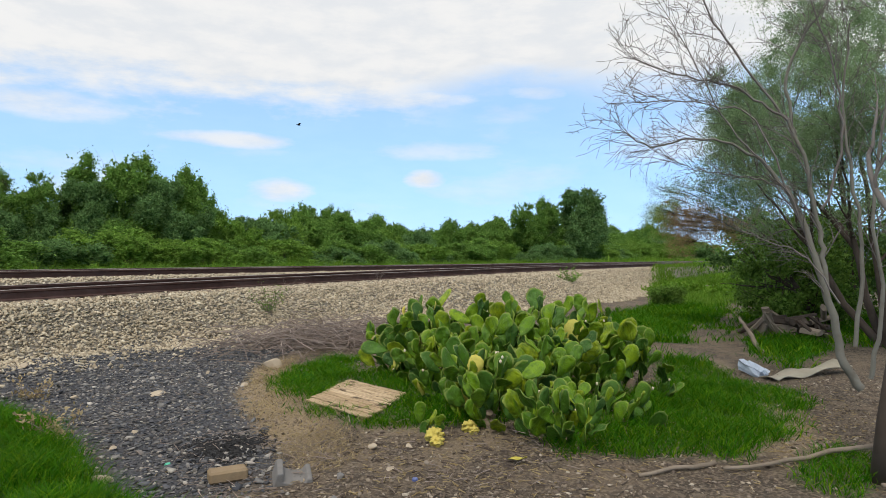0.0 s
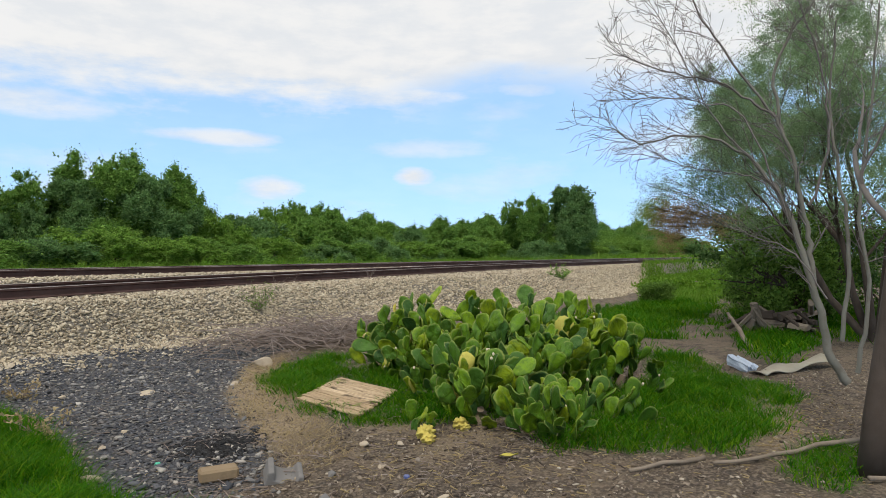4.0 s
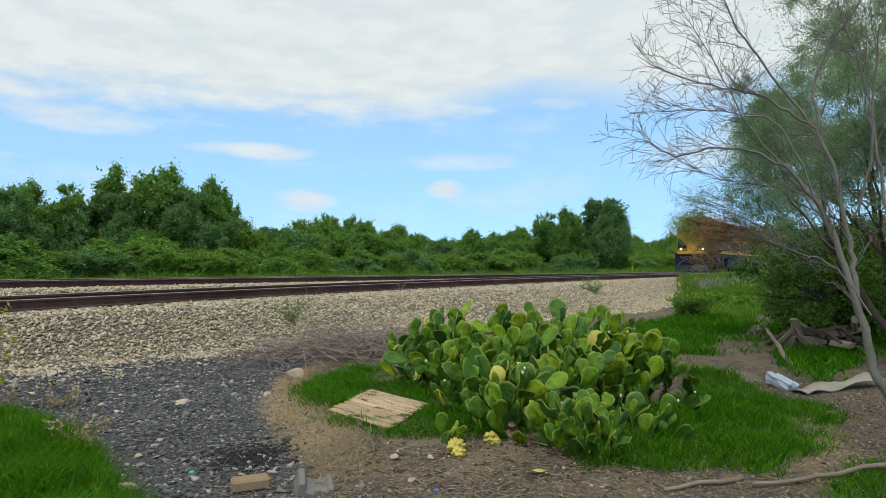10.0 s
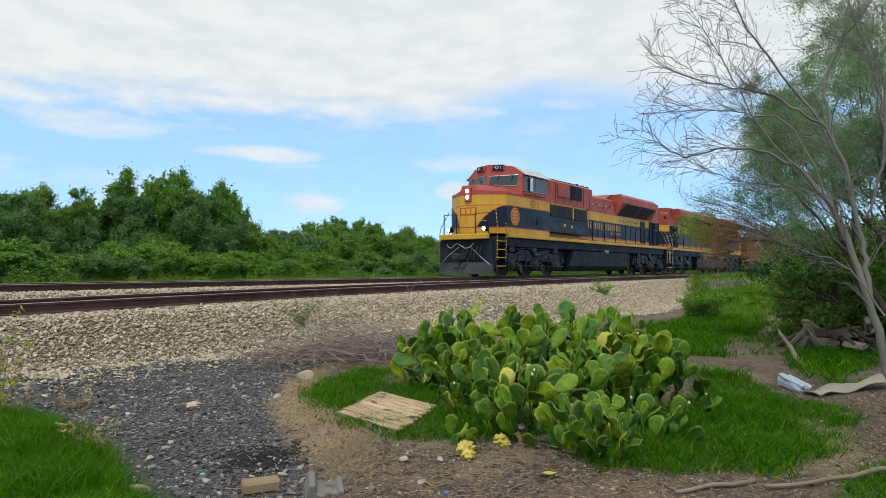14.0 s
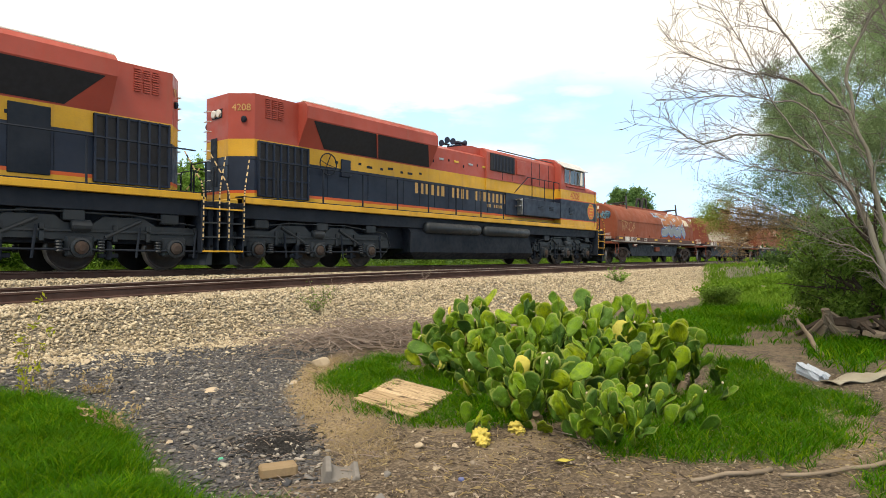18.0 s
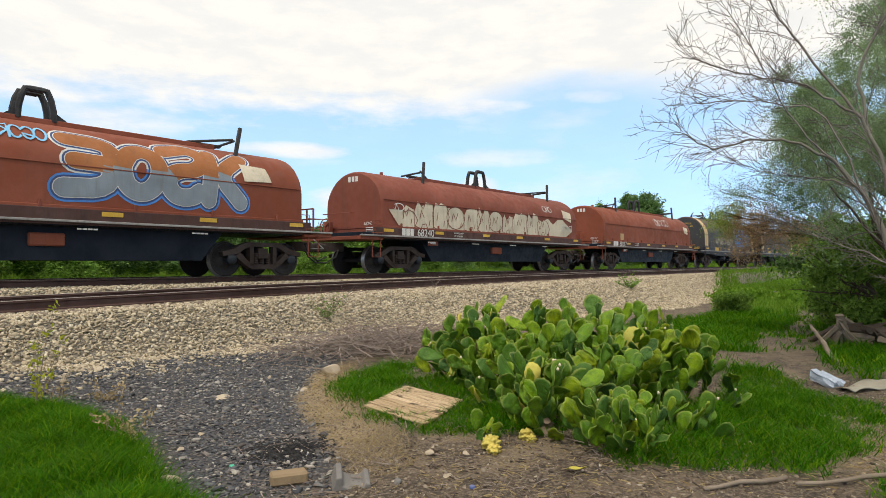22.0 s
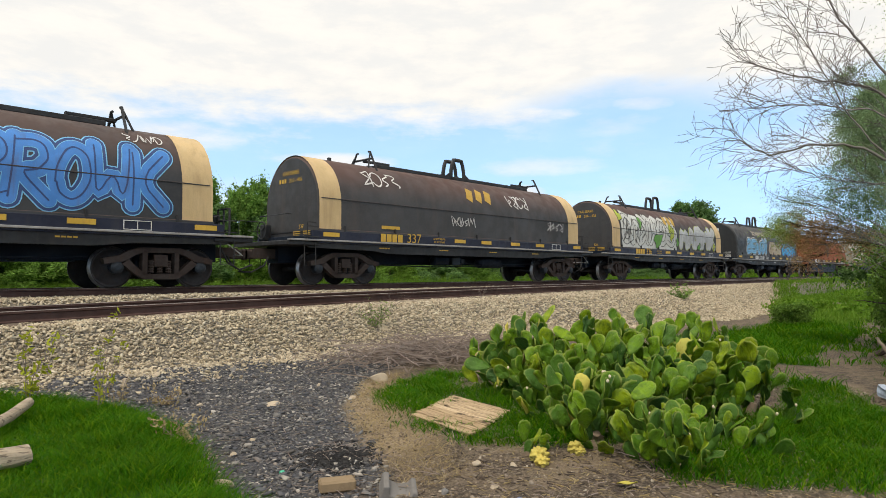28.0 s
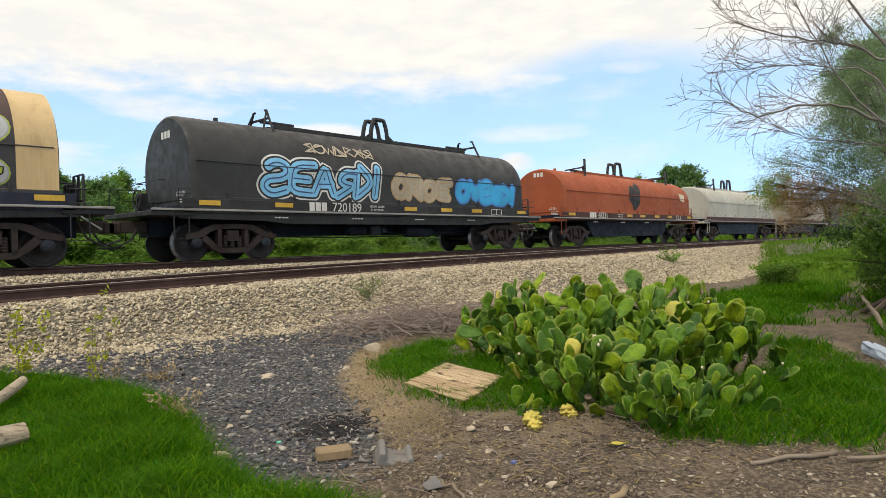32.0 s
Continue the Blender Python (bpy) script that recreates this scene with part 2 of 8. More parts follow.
def prism(profile, a, b, axis="x"):
    """A profile of (u, w) drawn out from a to b. x: u is y, w is z; y: u is x, w is z; z: u is x, w is y."""
    put = {"x": lambda t, u, w: (t, u, w), "y": lambda t, u, w: (u, t, w), "z": lambda t, u, w: (u, w, t)}[axis]
    n = len(profile)
    vs = [put(a, u, w) for u, w in profile] + [put(b, u, w) for u, w in profile]
    fs = [(i, (i + 1) % n, n + (i + 1) % n, n + i) for i in range(n)] + [tuple(range(n))[::-1], tuple(range(n, 2 * n))]
    return vs, fs


def tube(points, r, sides=6, r2=None, cap=True):
    """A round bar through points, with radius r (to r2)."""
    pts = [Vector(p) for p in points]
    vs, fs = [], []
    n = len(pts)
    for i, p in enumerate(pts):
        d = (pts[min(i + 1, n - 1)] - pts[max(i - 1, 0)]).normalized()
        u = d.orthogonal().normalized() if i == 0 else (u - d * u.dot(d)).normalized()
        w = d.cross(u)
        rr = r if r2 is None else r + (r2 - r) * i / (n - 1)
        for k in range(sides):
            a = 2 * math.pi * k / sides
            vs.append(tuple(p + (u * math.cos(a) + w * math.sin(a)) * rr))
    for i in range(n - 1):
        for k in range(sides):
            k2 = (k + 1) % sides
            fs.append((i * sides + k, i * sides + k2, (i + 1) * sides + k2, (i + 1) * sides + k))
    if cap:
        fs += [tuple(range(sides))[::-1], tuple((n - 1) * sides + k for k in range(sides))]
    return vs, fs


def lathe(profile, sides=24, axis="y"):
    """A turned body: profile of (along, radius)."""
    vs, fs = [], []
    for t, r in profile:
        for k in range(sides):
            a = 2 * math.pi * k / sides
            c, s = r * math.cos(a), r * math.sin(a)
            vs.append({"y": (c, t, s), "x": (t, c, s), "z": (c, s, t)}[axis])
    n = len(profile)
    for i in range(n - 1):
        for k in range(sides):
            k2 = (k + 1) % sides
            fs.append((i * sides + k, i * sides + k2, (i + 1) * sides + k2, (i + 1) * sides + k))
    fs += [tuple(range(sides))[::-1], tuple((n - 1) * sides + k for k in range(sides))]
    return vs, fs


def moved(piece, dx=0, dy=0, dz=0):
    return [(x + dx, y + dy, z + dz) for x, y, z in piece[0]], piece[1]


def flipped(piece):
    """The mirror image across the long axis."""
    return [(x, -y, z) for x, y, z in piece[0]], [tuple(reversed(f)) for f in piece[1]]


def thing(name, label, category, group="", at=None):
    ob = new(name)
    if at is not None:
        ob.matrix_basis = at
    return tagged(ob, label, category, group)


def fast_mesh(name, verts, faces, mat, parent=None, smooth=False):
    """Many faces of one size from numpy arrays."""
    me = bpy.data.meshes.new(name)
    k = faces.shape[1]
    me.vertices.add(len(verts))
    me.vertices.foreach_set("co", np.asarray(verts, dtype=np.float32).ravel())
    me.loops.add(faces.size)
    me.loops.foreach_set("vertex_index", faces.astype(np.int32).ravel())
    me.polygons.add(len(faces))
    me.polygons.foreach_set("loop_start", np.arange(0, faces.size, k, dtype=np.int32))
    me.polygons.foreach_set("loop_total", np.full(len(faces), k, dtype=np.int32))
    if smooth:
        me.polygons.foreach_set("use_smooth", np.ones(len(faces), dtype=bool))
    me.update(calc_edges=True)
    me.materials.append(mat)
    ob = new(name, me)
    if parent:
        ob.parent = parent
    return ob

# ---- the lie of the land ----
rng = np.random.default_rng(7)
MAIN_Y, SIDE_Y, MAIN_Z = 16.05, 11.85, 1.18


def side_z(x):
    """Height of the siding's rail head: it sags beside the main line and climbs to it."""
    return 1.19 - 0.225 * np.exp(-(np.maximum(x, -3.0) - 3.4) / 14.0)


def smooth(v, a, b):
    t = np.clip((v - a) / (b - a), 0, 1)
    return t * t * (3 - 2 * t)


_g = rng.random((64, 64))


def wave(x, y, s, off=0.0):
    """Soft value noise, 0 to 1."""
    u, v = np.asarray(x, float) / s + off, np.asarray(y, float) / s + off * 1.7
    i, j = np.floor(u).astype(int), np.floor(v).astype(int)
    a, b = u - i, v - j
    a, b = a * a * (3 - 2 * a), b * b * (3 - 2 * b)
    g = lambda p, q: _g[p % 64, q % 64]
    return (g(i, j) * (1 - a) + g(i + 1, j) * a) * (1 - b) + (g(i, j + 1) * (1 - a) + g(i + 1, j + 1) * a) * b


def toe(x):
    """Where the ballast ends towards the yard."""
    return np.interp(x, [-5, 2, 5, 8, 12, 16, 22, 30, 40], [9.6, 9.5, 9.4, 9.1, 8.5, 7.5, 7.0, 8.4, 10.0])


def mound_edge(y):
    return np.interp(y, [2.2, 3.0, 3.4, 4.0, 4.7, 5.6, 6.3, 7.3, 8.2, 8.8], [2.4, 2.3, 2.15, 2.15, 2.42, 2.65, 2.75, 2.6, 1.9, 1.0])


def bed_edge(y):
    """The edge between the dark gravel and the bed of the cactus."""
    return np.interp(y, [3.0, 3.6, 4.2, 4.9, 5.7, 6.9, 8.2, 9.5], [2.9, 3.15, 3.5, 3.85, 4.35, 5.6, 8.2, 11.0])


def land(x, y):
    x, y = np.asarray(x, float), np.asarray(y, float)
    ball = side_z(x) - 0.215
    t = toe(x)
    z = 0.05 * (wave(x, y, 2.3) - 0.5) + 0.03 * (wave(x, y, 0.55, 3.3) - 0.5)
    z = z * smooth(np.hypot(x, y), 0.5, 2.0)
    z += 0.10 * smooth(y, t - 3.0, t)
    z += 0.14 * smooth(mound_edge(y) - x, -0.05, 0.5) * smooth(y, 2.2, 3.0) * smooth(9.2 - y, 0, 0.6)
    z += 0.10 * np.exp(-(((x - 6.3) / 1.8) ** 2 + ((y - 3.9) / 1.7) ** 2))
    k = smooth(y, t, 10.45)
    z = z * (1 - k) + ball * k
    k = smooth(y, 12.9, 14.2)
    z = z * (1 - k) + (MAIN_Z - 0.21) * k
    k = smooth(y, 17.4, 19.6)
    z = z * (1 - k) + (0.45 + 0.25 * (wave(x, y, 6.0, 9.1) - 0.5)) * k
    return z


def axis_steps(a, b, fine, far):
    """Even steps from a to b, then ever longer ones out to far on both sides."""
    out, s = [], fine
    v = b
    while v < far:
        s *= 1.22
        v += s
        out.append(v)
    low, s, v = [], fine, a
    while v > -far:
        s *= 1.22
        v -= s
        low.append(v)
    return np.array(low[::-1] + list(np.arange(a, b + fine / 2, fine)) + out)


# bare ground: which soil lies where is worked out from the plan and kept as an attribute
M_GROUND, nt, b = material("soil", 0.92)
at = nt.nodes.new("ShaderNodeAttribute")
at.attribute_name = "soil"
sp = nt.nodes.new("ShaderNodeSeparateColor")
nt.links.new(at.outputs["Color"], sp.inputs[0])
dirt = mixcol(nt, ramp(nt, tex(nt, 1.6, 6), 0.3, 0.7), (0.048, 0.034, 0.022), (0.145, 0.105, 0.068))
dirt = mixcol(nt, ramp(nt, tex(nt, 38.0, 4), 0.42, 0.62, 0.0, 0.75), dirt, (0.24, 0.185, 0.13))
dirt = mixcol(nt, ramp(nt, tex(nt, 7.0, 7, 0.7), 0.50, 0.62, 0.0, 0.65), dirt, (0.035, 0.026, 0.02))
straw = mixcol(nt, ramp(nt, tex(nt, 30.0, 5, 0.6, (1, 3, 1)), 0.35, 0.65), (0.19, 0.14, 0.09), (0.44, 0.34, 0.22))
dark = mixcol(nt, ramp(nt, tex(nt, 34.0, 4), 0.35, 0.68), (0.028, 0.029, 0.034), (0.10, 0.10, 0.11))
dark = mixcol(nt, ramp(nt, tex(nt, 2.2, 5), 0.45, 0.75, 0.0, 0.5), dark, (0.14, 0.12, 0.10))
stone = mixcol(nt, ramp(nt, tex(nt, 24.0, 4), 0.3, 0.7), (0.11, 0.095, 0.075), (0.28, 0.245, 0.195))
green = mixcol(nt, ramp(nt, tex(nt, 9.0, 5), 0.35, 0.65), (0.018, 0.055, 0.006), (0.05, 0.115, 0.014))
c = mixcol(nt, sp.outputs[0], dirt, dark)
c = mixcol(nt, sp.outputs[1], c, green)
c = mixcol(nt, sp.outputs[2], c, stone)
c = mixcol(nt, at.outputs["Alpha"], straw, c)
nt.links.new(c, b.inputs["Base Color"])
bump(nt, b, tex(nt, 30.0, 8, 0.65), 0.9, 0.05)

BURN = (3.13, 4.22)


def grassy(x, y):
    """How thick the grass stands, 0 to 1."""
    n = wave(x, y, 0.45, 5.0) - 0.5
    d = smooth(mound_edge(y) + 0.15 * n - x, -0.05, 0.25) * smooth(y + 0.8 * n, 2.1, 2.7) * smooth(x + 1.2 * n, -2.2, -1.2) * smooth(9.3 - y, 0, 0.6)
    for cx, cy, rx, ry, turn, k in GRASS:
        u, v = (x - cx) * math.cos(turn) + (y - cy) * math.sin(turn), -(x - cx) * math.sin(turn) + (y - cy) * math.cos(turn)
        q = np.hypot(u / rx, v / ry) + 0.75 * n + 0.35 * (wave(x, y, 0.16, 8.0) - 0.5)
        d = np.maximum(d, k * smooth(1.25 - q, 0, 0.6))
    d = d * smooth(np.hypot((x - 4.76) / 0.52, (y - 4.33) / 0.5), 0.75, 1.0)  # pressed flat under the board
    far = smooth(y, 18.3, 19.4) + smooth(x - y / 0.29, -1.0, 1.5) * smooth(x, 17.0, 19.0) * smooth(11.1 - y, 0, 0.8) * smooth(y, 3.5, 5.0) * (1 - smooth(1.2 - np.hypot((x - 32.5 + (y - 6.9)) / 5.0, (y - 6.9 - (x - 32.5) * 0.21) / 0.75), 0, 0.3))
    return np.clip(np.maximum(d, far), 0, 1)


GRASS = [(4.42, 3.55, 0.42, 0.24, -0.55, 0.9), (4.75, 3.35, 0.5, 0.3, -0.6, 0.9), (5.35, 1.75, 0.8, 0.5, -0.3, 0.9), (5.9, 0.95, 0.9, 0.4, -0.3, 0.75), (5.65, 5.75, 1.35, 0.42, 0.62, 1.0), (4.85, 4.9, 0.5, 0.35, 0.9, 0.9), (4.9, 3.75, 0.75, 0.3, -0.6, 0.75), (5.8, 4.1, 1.5, 1.1, 0.5, 0.55),
         (6.6, 1.65, 1.5, 0.75, -0.25, 0.9), (5.6, 1.1, 0.8, 0.35, -0.4, 0.55), (8.3, 2.0, 1.3, 0.4, 0.2, 0.6), (12.6, 4.5, 3.2, 1.3, 0.1, 1.0), (16.0, 4.4, 3.5, 1.3, 0.0, 0.9),
         (12.3, 1.3, 1.9, 0.6, 0.1, 0.9), (5.4, 0.25, 0.6, 0.25, 0.0, 0.6), (17.0, 1.0, 4.0, 2.0, 0.0, 0.7), (9.3, 3.6, 1.4, 0.8, 0.3, 0.7)]

gx, gy_ = axis_steps(-3.0, 24.0, 0.11, 2500.0), axis_steps(-2.0, 21.0, 0.11, 2500.0)
X, Y = np.meshgrid(gx, gy_, indexing="ij")
Z = land(X, Y)
nx, ny = X.shape
idx = np.arange(nx * ny).reshape(nx, ny)
quads = np.stack([idx[:-1, :-1], idx[1:, :-1], idx[1:, 1:], idx[:-1, 1:]], -1).reshape(-1, 4)
ground = fast_mesh("ground", np.stack([X, Y, Z], -1).reshape(-1, 3), quads, M_GROUND, smooth=True)
tagged(ground, "brown dirt yard with dark gravel, straw and grass", "ground", kind="structure")
wob = 0.5 * (wave(X, Y, 0.8, 2.0) - 0.5) + 0.3 * (wave(X, Y, 0.25, 6.0) - 0.5)
soil = np.ones((nx, ny, 4), dtype=np.float32)
w_ball = smooth(Y + wob, toe(X) - 0.15, toe(X) + 0.2) * (1 - smooth(Y, 18.0, 19.5))
w_dark = smooth(bed_edge(Y) - X + wob * 0.5, -0.12, 0.15) * smooth(Y + wob * 0.4, 3.15, 3.7) * (X < 14) * (X > -4) * (1 - w_ball)
w_straw = smooth(X - bed_edge(Y) + wob * 0.5, -0.1, 0.1) * (1 - smooth(X - bed_edge(Y) + wob, 0.45, 0.9)) * smooth(Y, 3.6, 4.1) * (1 - smooth(Y, 6.6, 7.4))
for cx, cy, rx, ry in ((4.6, 3.5, 0.7, 0.35), (4.3, 2.7, 0.6, 0.25), (5.3, 1.9, 0.8, 0.22), (6.3, 0.7, 0.9, 0.35), (9.0, 2.0, 1.2, 0.3)):
    w_straw = np.maximum(w_straw, 0.42 * smooth(1.1 - np.hypot((X - cx) / rx, (Y - cy) / ry) + wob, 0, 0.5))
soil[..., 0], soil[..., 1], soil[..., 2], soil[..., 3] = w_dark, grassy(X, Y) * 0.85, w_ball, 1 - w_straw
att = ground.data.color_attributes.new("soil", "FLOAT_COLOR", "POINT")
att.data.foreach_set("color", soil.ravel())

# ---- stones ----
M_BALLAST = islands("ballast_stone", [(0.16, 0.13, 0.092), (0.42, 0.345, 0.235), (0.54, 0.45, 0.315), (0.61, 0.52, 0.375), (0.30, 0.24, 0.16), (0.66, 0.58, 0.44)], 0.9)
M_GRAVEL = islands("dark_gravel", [(0.020, 0.022, 0.028), (0.060, 0.065, 0.078), (0.115, 0.120, 0.135), (0.034, 0.037, 0.046), (0.19, 0.185, 0.18), (0.075, 0.066, 0.058), (0.42, 0.39, 0.34), (0.085, 0.092, 0.112), (0.17, 0.145, 0.125), (0.048, 0.052, 0.064)], 0.9)
M_CHIPS = islands("yard_chips", [(0.05, 0.038, 0.028), (0.2, 0.155, 0.115), (0.34, 0.275, 0.20), (0.10, 0.075, 0.055), (0.15, 0.11, 0.085), (0.52, 0.45, 0.35)], 0.95)


def stone_shapes(k, seed):
    """Angular broken stones: icosahedra cut by planes, some long, some flaky."""
    r = np.random.default_rng(seed)
    bm = bmesh.new()
    bmesh.ops.create_icosphere(bm, subdivisions=1, radius=1.0)
    v = np.array([q.co[:] for q in bm.verts])
    bm.verts.index_update()
    f = np.array([[q.index for q in p.verts] for p in bm.faces])
    bm.free()
    out = []
    for _ in range(k):
        d = r.normal(size=(8, 3))
        d /= np.linalg.norm(d, axis=1)[:, None]
        q = v.copy()
        for n in d:
            h = q @ n
            q -= np.clip(h - r.uniform(0.22, 0.62), 0, None)[:, None] * n
        out.append(q * np.array((r.uniform(1.1, 1.9), r.uniform(0.75, 1.25), r.uniform(0.5, 0.95))))
    return out, f


def scatter_stones(name, pts, sizes, mat, sink=0.3, seed=3, flat=0.75):
    shapes, f = stone_shapes(10, seed)
    r = np.random.default_rng(seed)
    n = len(pts)
    q = r.normal(size=(n, 4))
    q /= np.linalg.norm(q, axis=1)[:, None]
    a, bq, cq, d = q.T
    R = np.stack([1 - 2 * (cq**2 + d**2), 2 * (bq * cq - a * d), 2 * (bq * d + a * cq), 2 * (bq * cq + a * d), 1 - 2 * (bq**2 + d**2), 2 * (cq * d - a * bq),
                  2 * (bq * d - a * cq), 2 * (cq * d + a * bq), 1 - 2 * (bq**2 + cq**2)], -1).reshape(n, 3, 3)
    S = np.array(shapes)[r.integers(0, 10, n)]
    V = np.einsum("nij,nkj->nki", R, S) * sizes[:, None, None]
    V[..., 2] *= flat
    V += np.asarray(pts)[:, None, :]
    V[..., 2] += (sizes * (0.5 - sink))[:, None]
    k = S.shape[1]
    F = (f[None] + (np.arange(n) * k)[:, None, None]).reshape(-1, 3)
    return fast_mesh(name, V.reshape(-1, 3), F, mat)


def spread(n, x0, x1, y0, y1, keep, seed):
    r = np.random.default_rng(seed)
    x, y = r.uniform(x0, x1, n), r.uniform(y0, y1, n)
    m = r.random(n) < keep(x, y)
    return x[m], y[m], r


def on_ground(x, y):
    return np.stack([x, y, land(x, y)], -1)


x, y, r = spread(50000, 0.5, 13.0, 7.6, 10.9, lambda x, y: 0.10 * smooth(y, toe(x) - 1.6, toe(x) - 0.4) + 0.9 * smooth(y + 0.7 * (wave(x, y, 0.5) - 0.5), toe(x) - 0.5, toe(x) + 0.2), 11)
ob = scatter_stones("ballast", on_ground(x, y), 0.019 + 0.035 * r.random(len(x)) ** 1.6, M_BALLAST, 0.2)
tagged(ob, "pale crushed-stone ballast bank under the siding", "ballast", kind="stuff")
x, y, r = spread(42000, 13.0, 40.0, 6.0, 10.9, lambda x, y: smooth(y + 0.5 * (wave(x, y, 0.5) - 0.5), toe(x) - 0.35, toe(x) + 0.15) * (1 - 0.9 * grassy(x, y)), 12)
ob = scatter_stones("ballast", on_ground(x, y), r.uniform(0.026, 0.06, len(x)), M_BALLAST, 0.2)
tagged(ob, "pale crushed-stone ballast bank further along the siding", "ballast", kind="stuff")
x, y, r = spread(24000, 0.0, 40.0, 12.7, 15.2, lambda x, y: np.exp(-x / 30), 13)
p = on_ground(x, y)
p[:, 2] += 0.03
ob = scatter_stones("ballast", p, r.uniform(0.03, 0.055, len(x)), M_BALLAST)
tagged(ob, "pale crushed-stone ballast between the two tracks", "ballast", kind="stuff")
x, y, r = spread(12000, 0.0, 20.0, 10.9, 12.75, lambda x, y: 0.8 + 0 * x, 14)
ob = scatter_stones("ballast", on_ground(x, y), r.uniform(0.02, 0.04, len(x)), M_BALLAST)
tagged(ob, "crushed stone between the siding's rails", "ballast", kind="stuff")
dk = lambda x, y: smooth(bed_edge(y) - x, -0.15, 0.2) * smooth(x - mound_edge(y), -0.1, 0.2) * smooth(y, 3.0, 3.6) * (1 - smooth(y, toe(x), toe(x) + 0.5))
x, y, r = spread(60000, 2.0, 10.5, 3.0, 9.6, dk, 15)
ob = scatter_stones("gravel", on_ground(x, y), (0.010 + 0.026 * r.random(len(x)) ** 2) * (1 + 0.8 * (r.random(len(x)) > 0.97)), M_GRAVEL, 0.35, 5, 0.5)
tagged(ob, "dark grey gravel with a few pale stones", "gravel", kind="stuff")
M_MIXED = islands("mixed_stone", [(0.16, 0.15, 0.145), (0.30, 0.28, 0.26), (0.46, 0.42, 0.36), (0.12, 0.125, 0.14), (0.24, 0.20, 0.165), (0.55, 0.51, 0.46)], 0.9)
x, y, r = spread(5200, 2.0, 10.5, 3.0, 9.6, lambda x, y: dk(x, y) * (0.15 + 0.85 * wave(x, y, 0.7, 7.0) ** 2), 17)
ob = scatter_stones("gravel", on_ground(x, y), 0.014 + 0.026 * r.random(len(x)) ** 2, M_MIXED, 0.25, 6, 0.55)
tagged(ob, "pale and brown stones mixed into the dark gravel", "gravel", kind="stuff")
x, y, r = spread(44000, 2.0, 9.5, 0.0, 6.8, lambda x, y: (1 - dk(x, y)) * (1 - 0.8 * grassy(x, y)) * (0.25 + 0.75 * wave(x, y, 0.6, 4.0)), 16)
ob = scatter_stones("chips", on_ground(x, y), 0.005 + 0.022 * r.random(len(x)) ** 2.5, M_CHIPS, 0.4)
tagged(ob, "small stones and chips lying on the dirt", "gravel", kind="stuff")

# ---- the two tracks ----
RAIL = [(-0.070, -0.170), (0.070, -0.170), (0.070, -0.158), (0.012, -0.140), (0.009, -0.050), (0.035, -0.038), (0.035, -0.006), (-0.035, -0.006), (-0.035, -0.038), (-0.009, -0.050), (-0.012, -0.140), (-0.070, -0.158)]
HEAD = [(-0.035, -0.006), (0.035, -0.006), (0.030, 0.0), (-0.030, 0.0)]


def along(profile, y, xs, zs):
    n = len(profile)
    vs = [(x, y + u, z + w) for x, z in zip(xs, zs) for u, w in profile]
    fs = [(i * n + k, i * n + (k + 1) % n, (i + 1) * n + (k + 1) % n, (i + 1) * n + k) for i in range(len(xs) - 1) for k in range(n)]
    return vs, fs + [tuple(range(n))[::-1], tuple((len(xs) - 1) * n + k for k in range(n))]


def track(name, label, cy, zf):
    t = thing(name, label, "railway track", "tracks")
    tagged(t, kind="structure")
    xs = np.concatenate([np.arange(-120, 0, 10.0), np.arange(0, 60, 2.0), np.arange(60, 420, 15.0)])
    zs = [float(zf(v)) for v in xs]
    for sy in (-0.75, 0.75):
        rail = part("rail", along(RAIL, cy + sy, xs, zs), M_RAIL, t, "rust-brown steel rail")
        part("rail_head", along(HEAD, cy + sy, xs, zs), M_HEAD, rail, "worn pale rail head")
    first = None
    r = np.random.default_rng(int(cy * 10))
    for i in range(150):
        x = -6 + i * 0.52 + r.uniform(-0.03, 0.03)
        m = Matrix.Translation((x, cy + r.uniform(-0.08, 0.08), float(zf(x)) - 0.17)) @ Matrix.Rotation(r.uniform(-0.02, 0.02), 4, "Z")
        if first is None:
            first = part("tie", box(-0.115, 0.115, -1.3, 1.3, -0.18, -0.004, 0.01), M_TIE, t)
            first.matrix_basis = m
        else:
            again(first, m)
    return t


siding = track("siding_track", "rusty siding track on wooden ties in pale ballast", SIDE_Y, side_z)
track("main_track", "main line track on wooden ties", MAIN_Y, lambda x: MAIN_Z)

# ---- plants ----
M_GRASS = islands("grass_blade", [(0.013, 0.085, 0.001), (0.032, 0.155, 0.001), (0.070, 0.235, 0.002), (0.020, 0.118, 0.001), (0.105, 0.255, 0.003), (0.20, 0.31, 0.010)], 0.6, 3.0, 0.45)
M_WEED = islands("weed_leaf", [(0.08, 0.19, 0.014), (0.12, 0.26, 0.02), (0.17, 0.31, 0.03), (0.21, 0.33, 0.045)], 0.6, 3.0, 0.45)
M_DRY = islands("dry_grass", [(0.35, 0.26, 0.13), (0.45, 0.36, 0.2), (0.28, 0.2, 0.1)], 0.8, 3.0, 0.2)


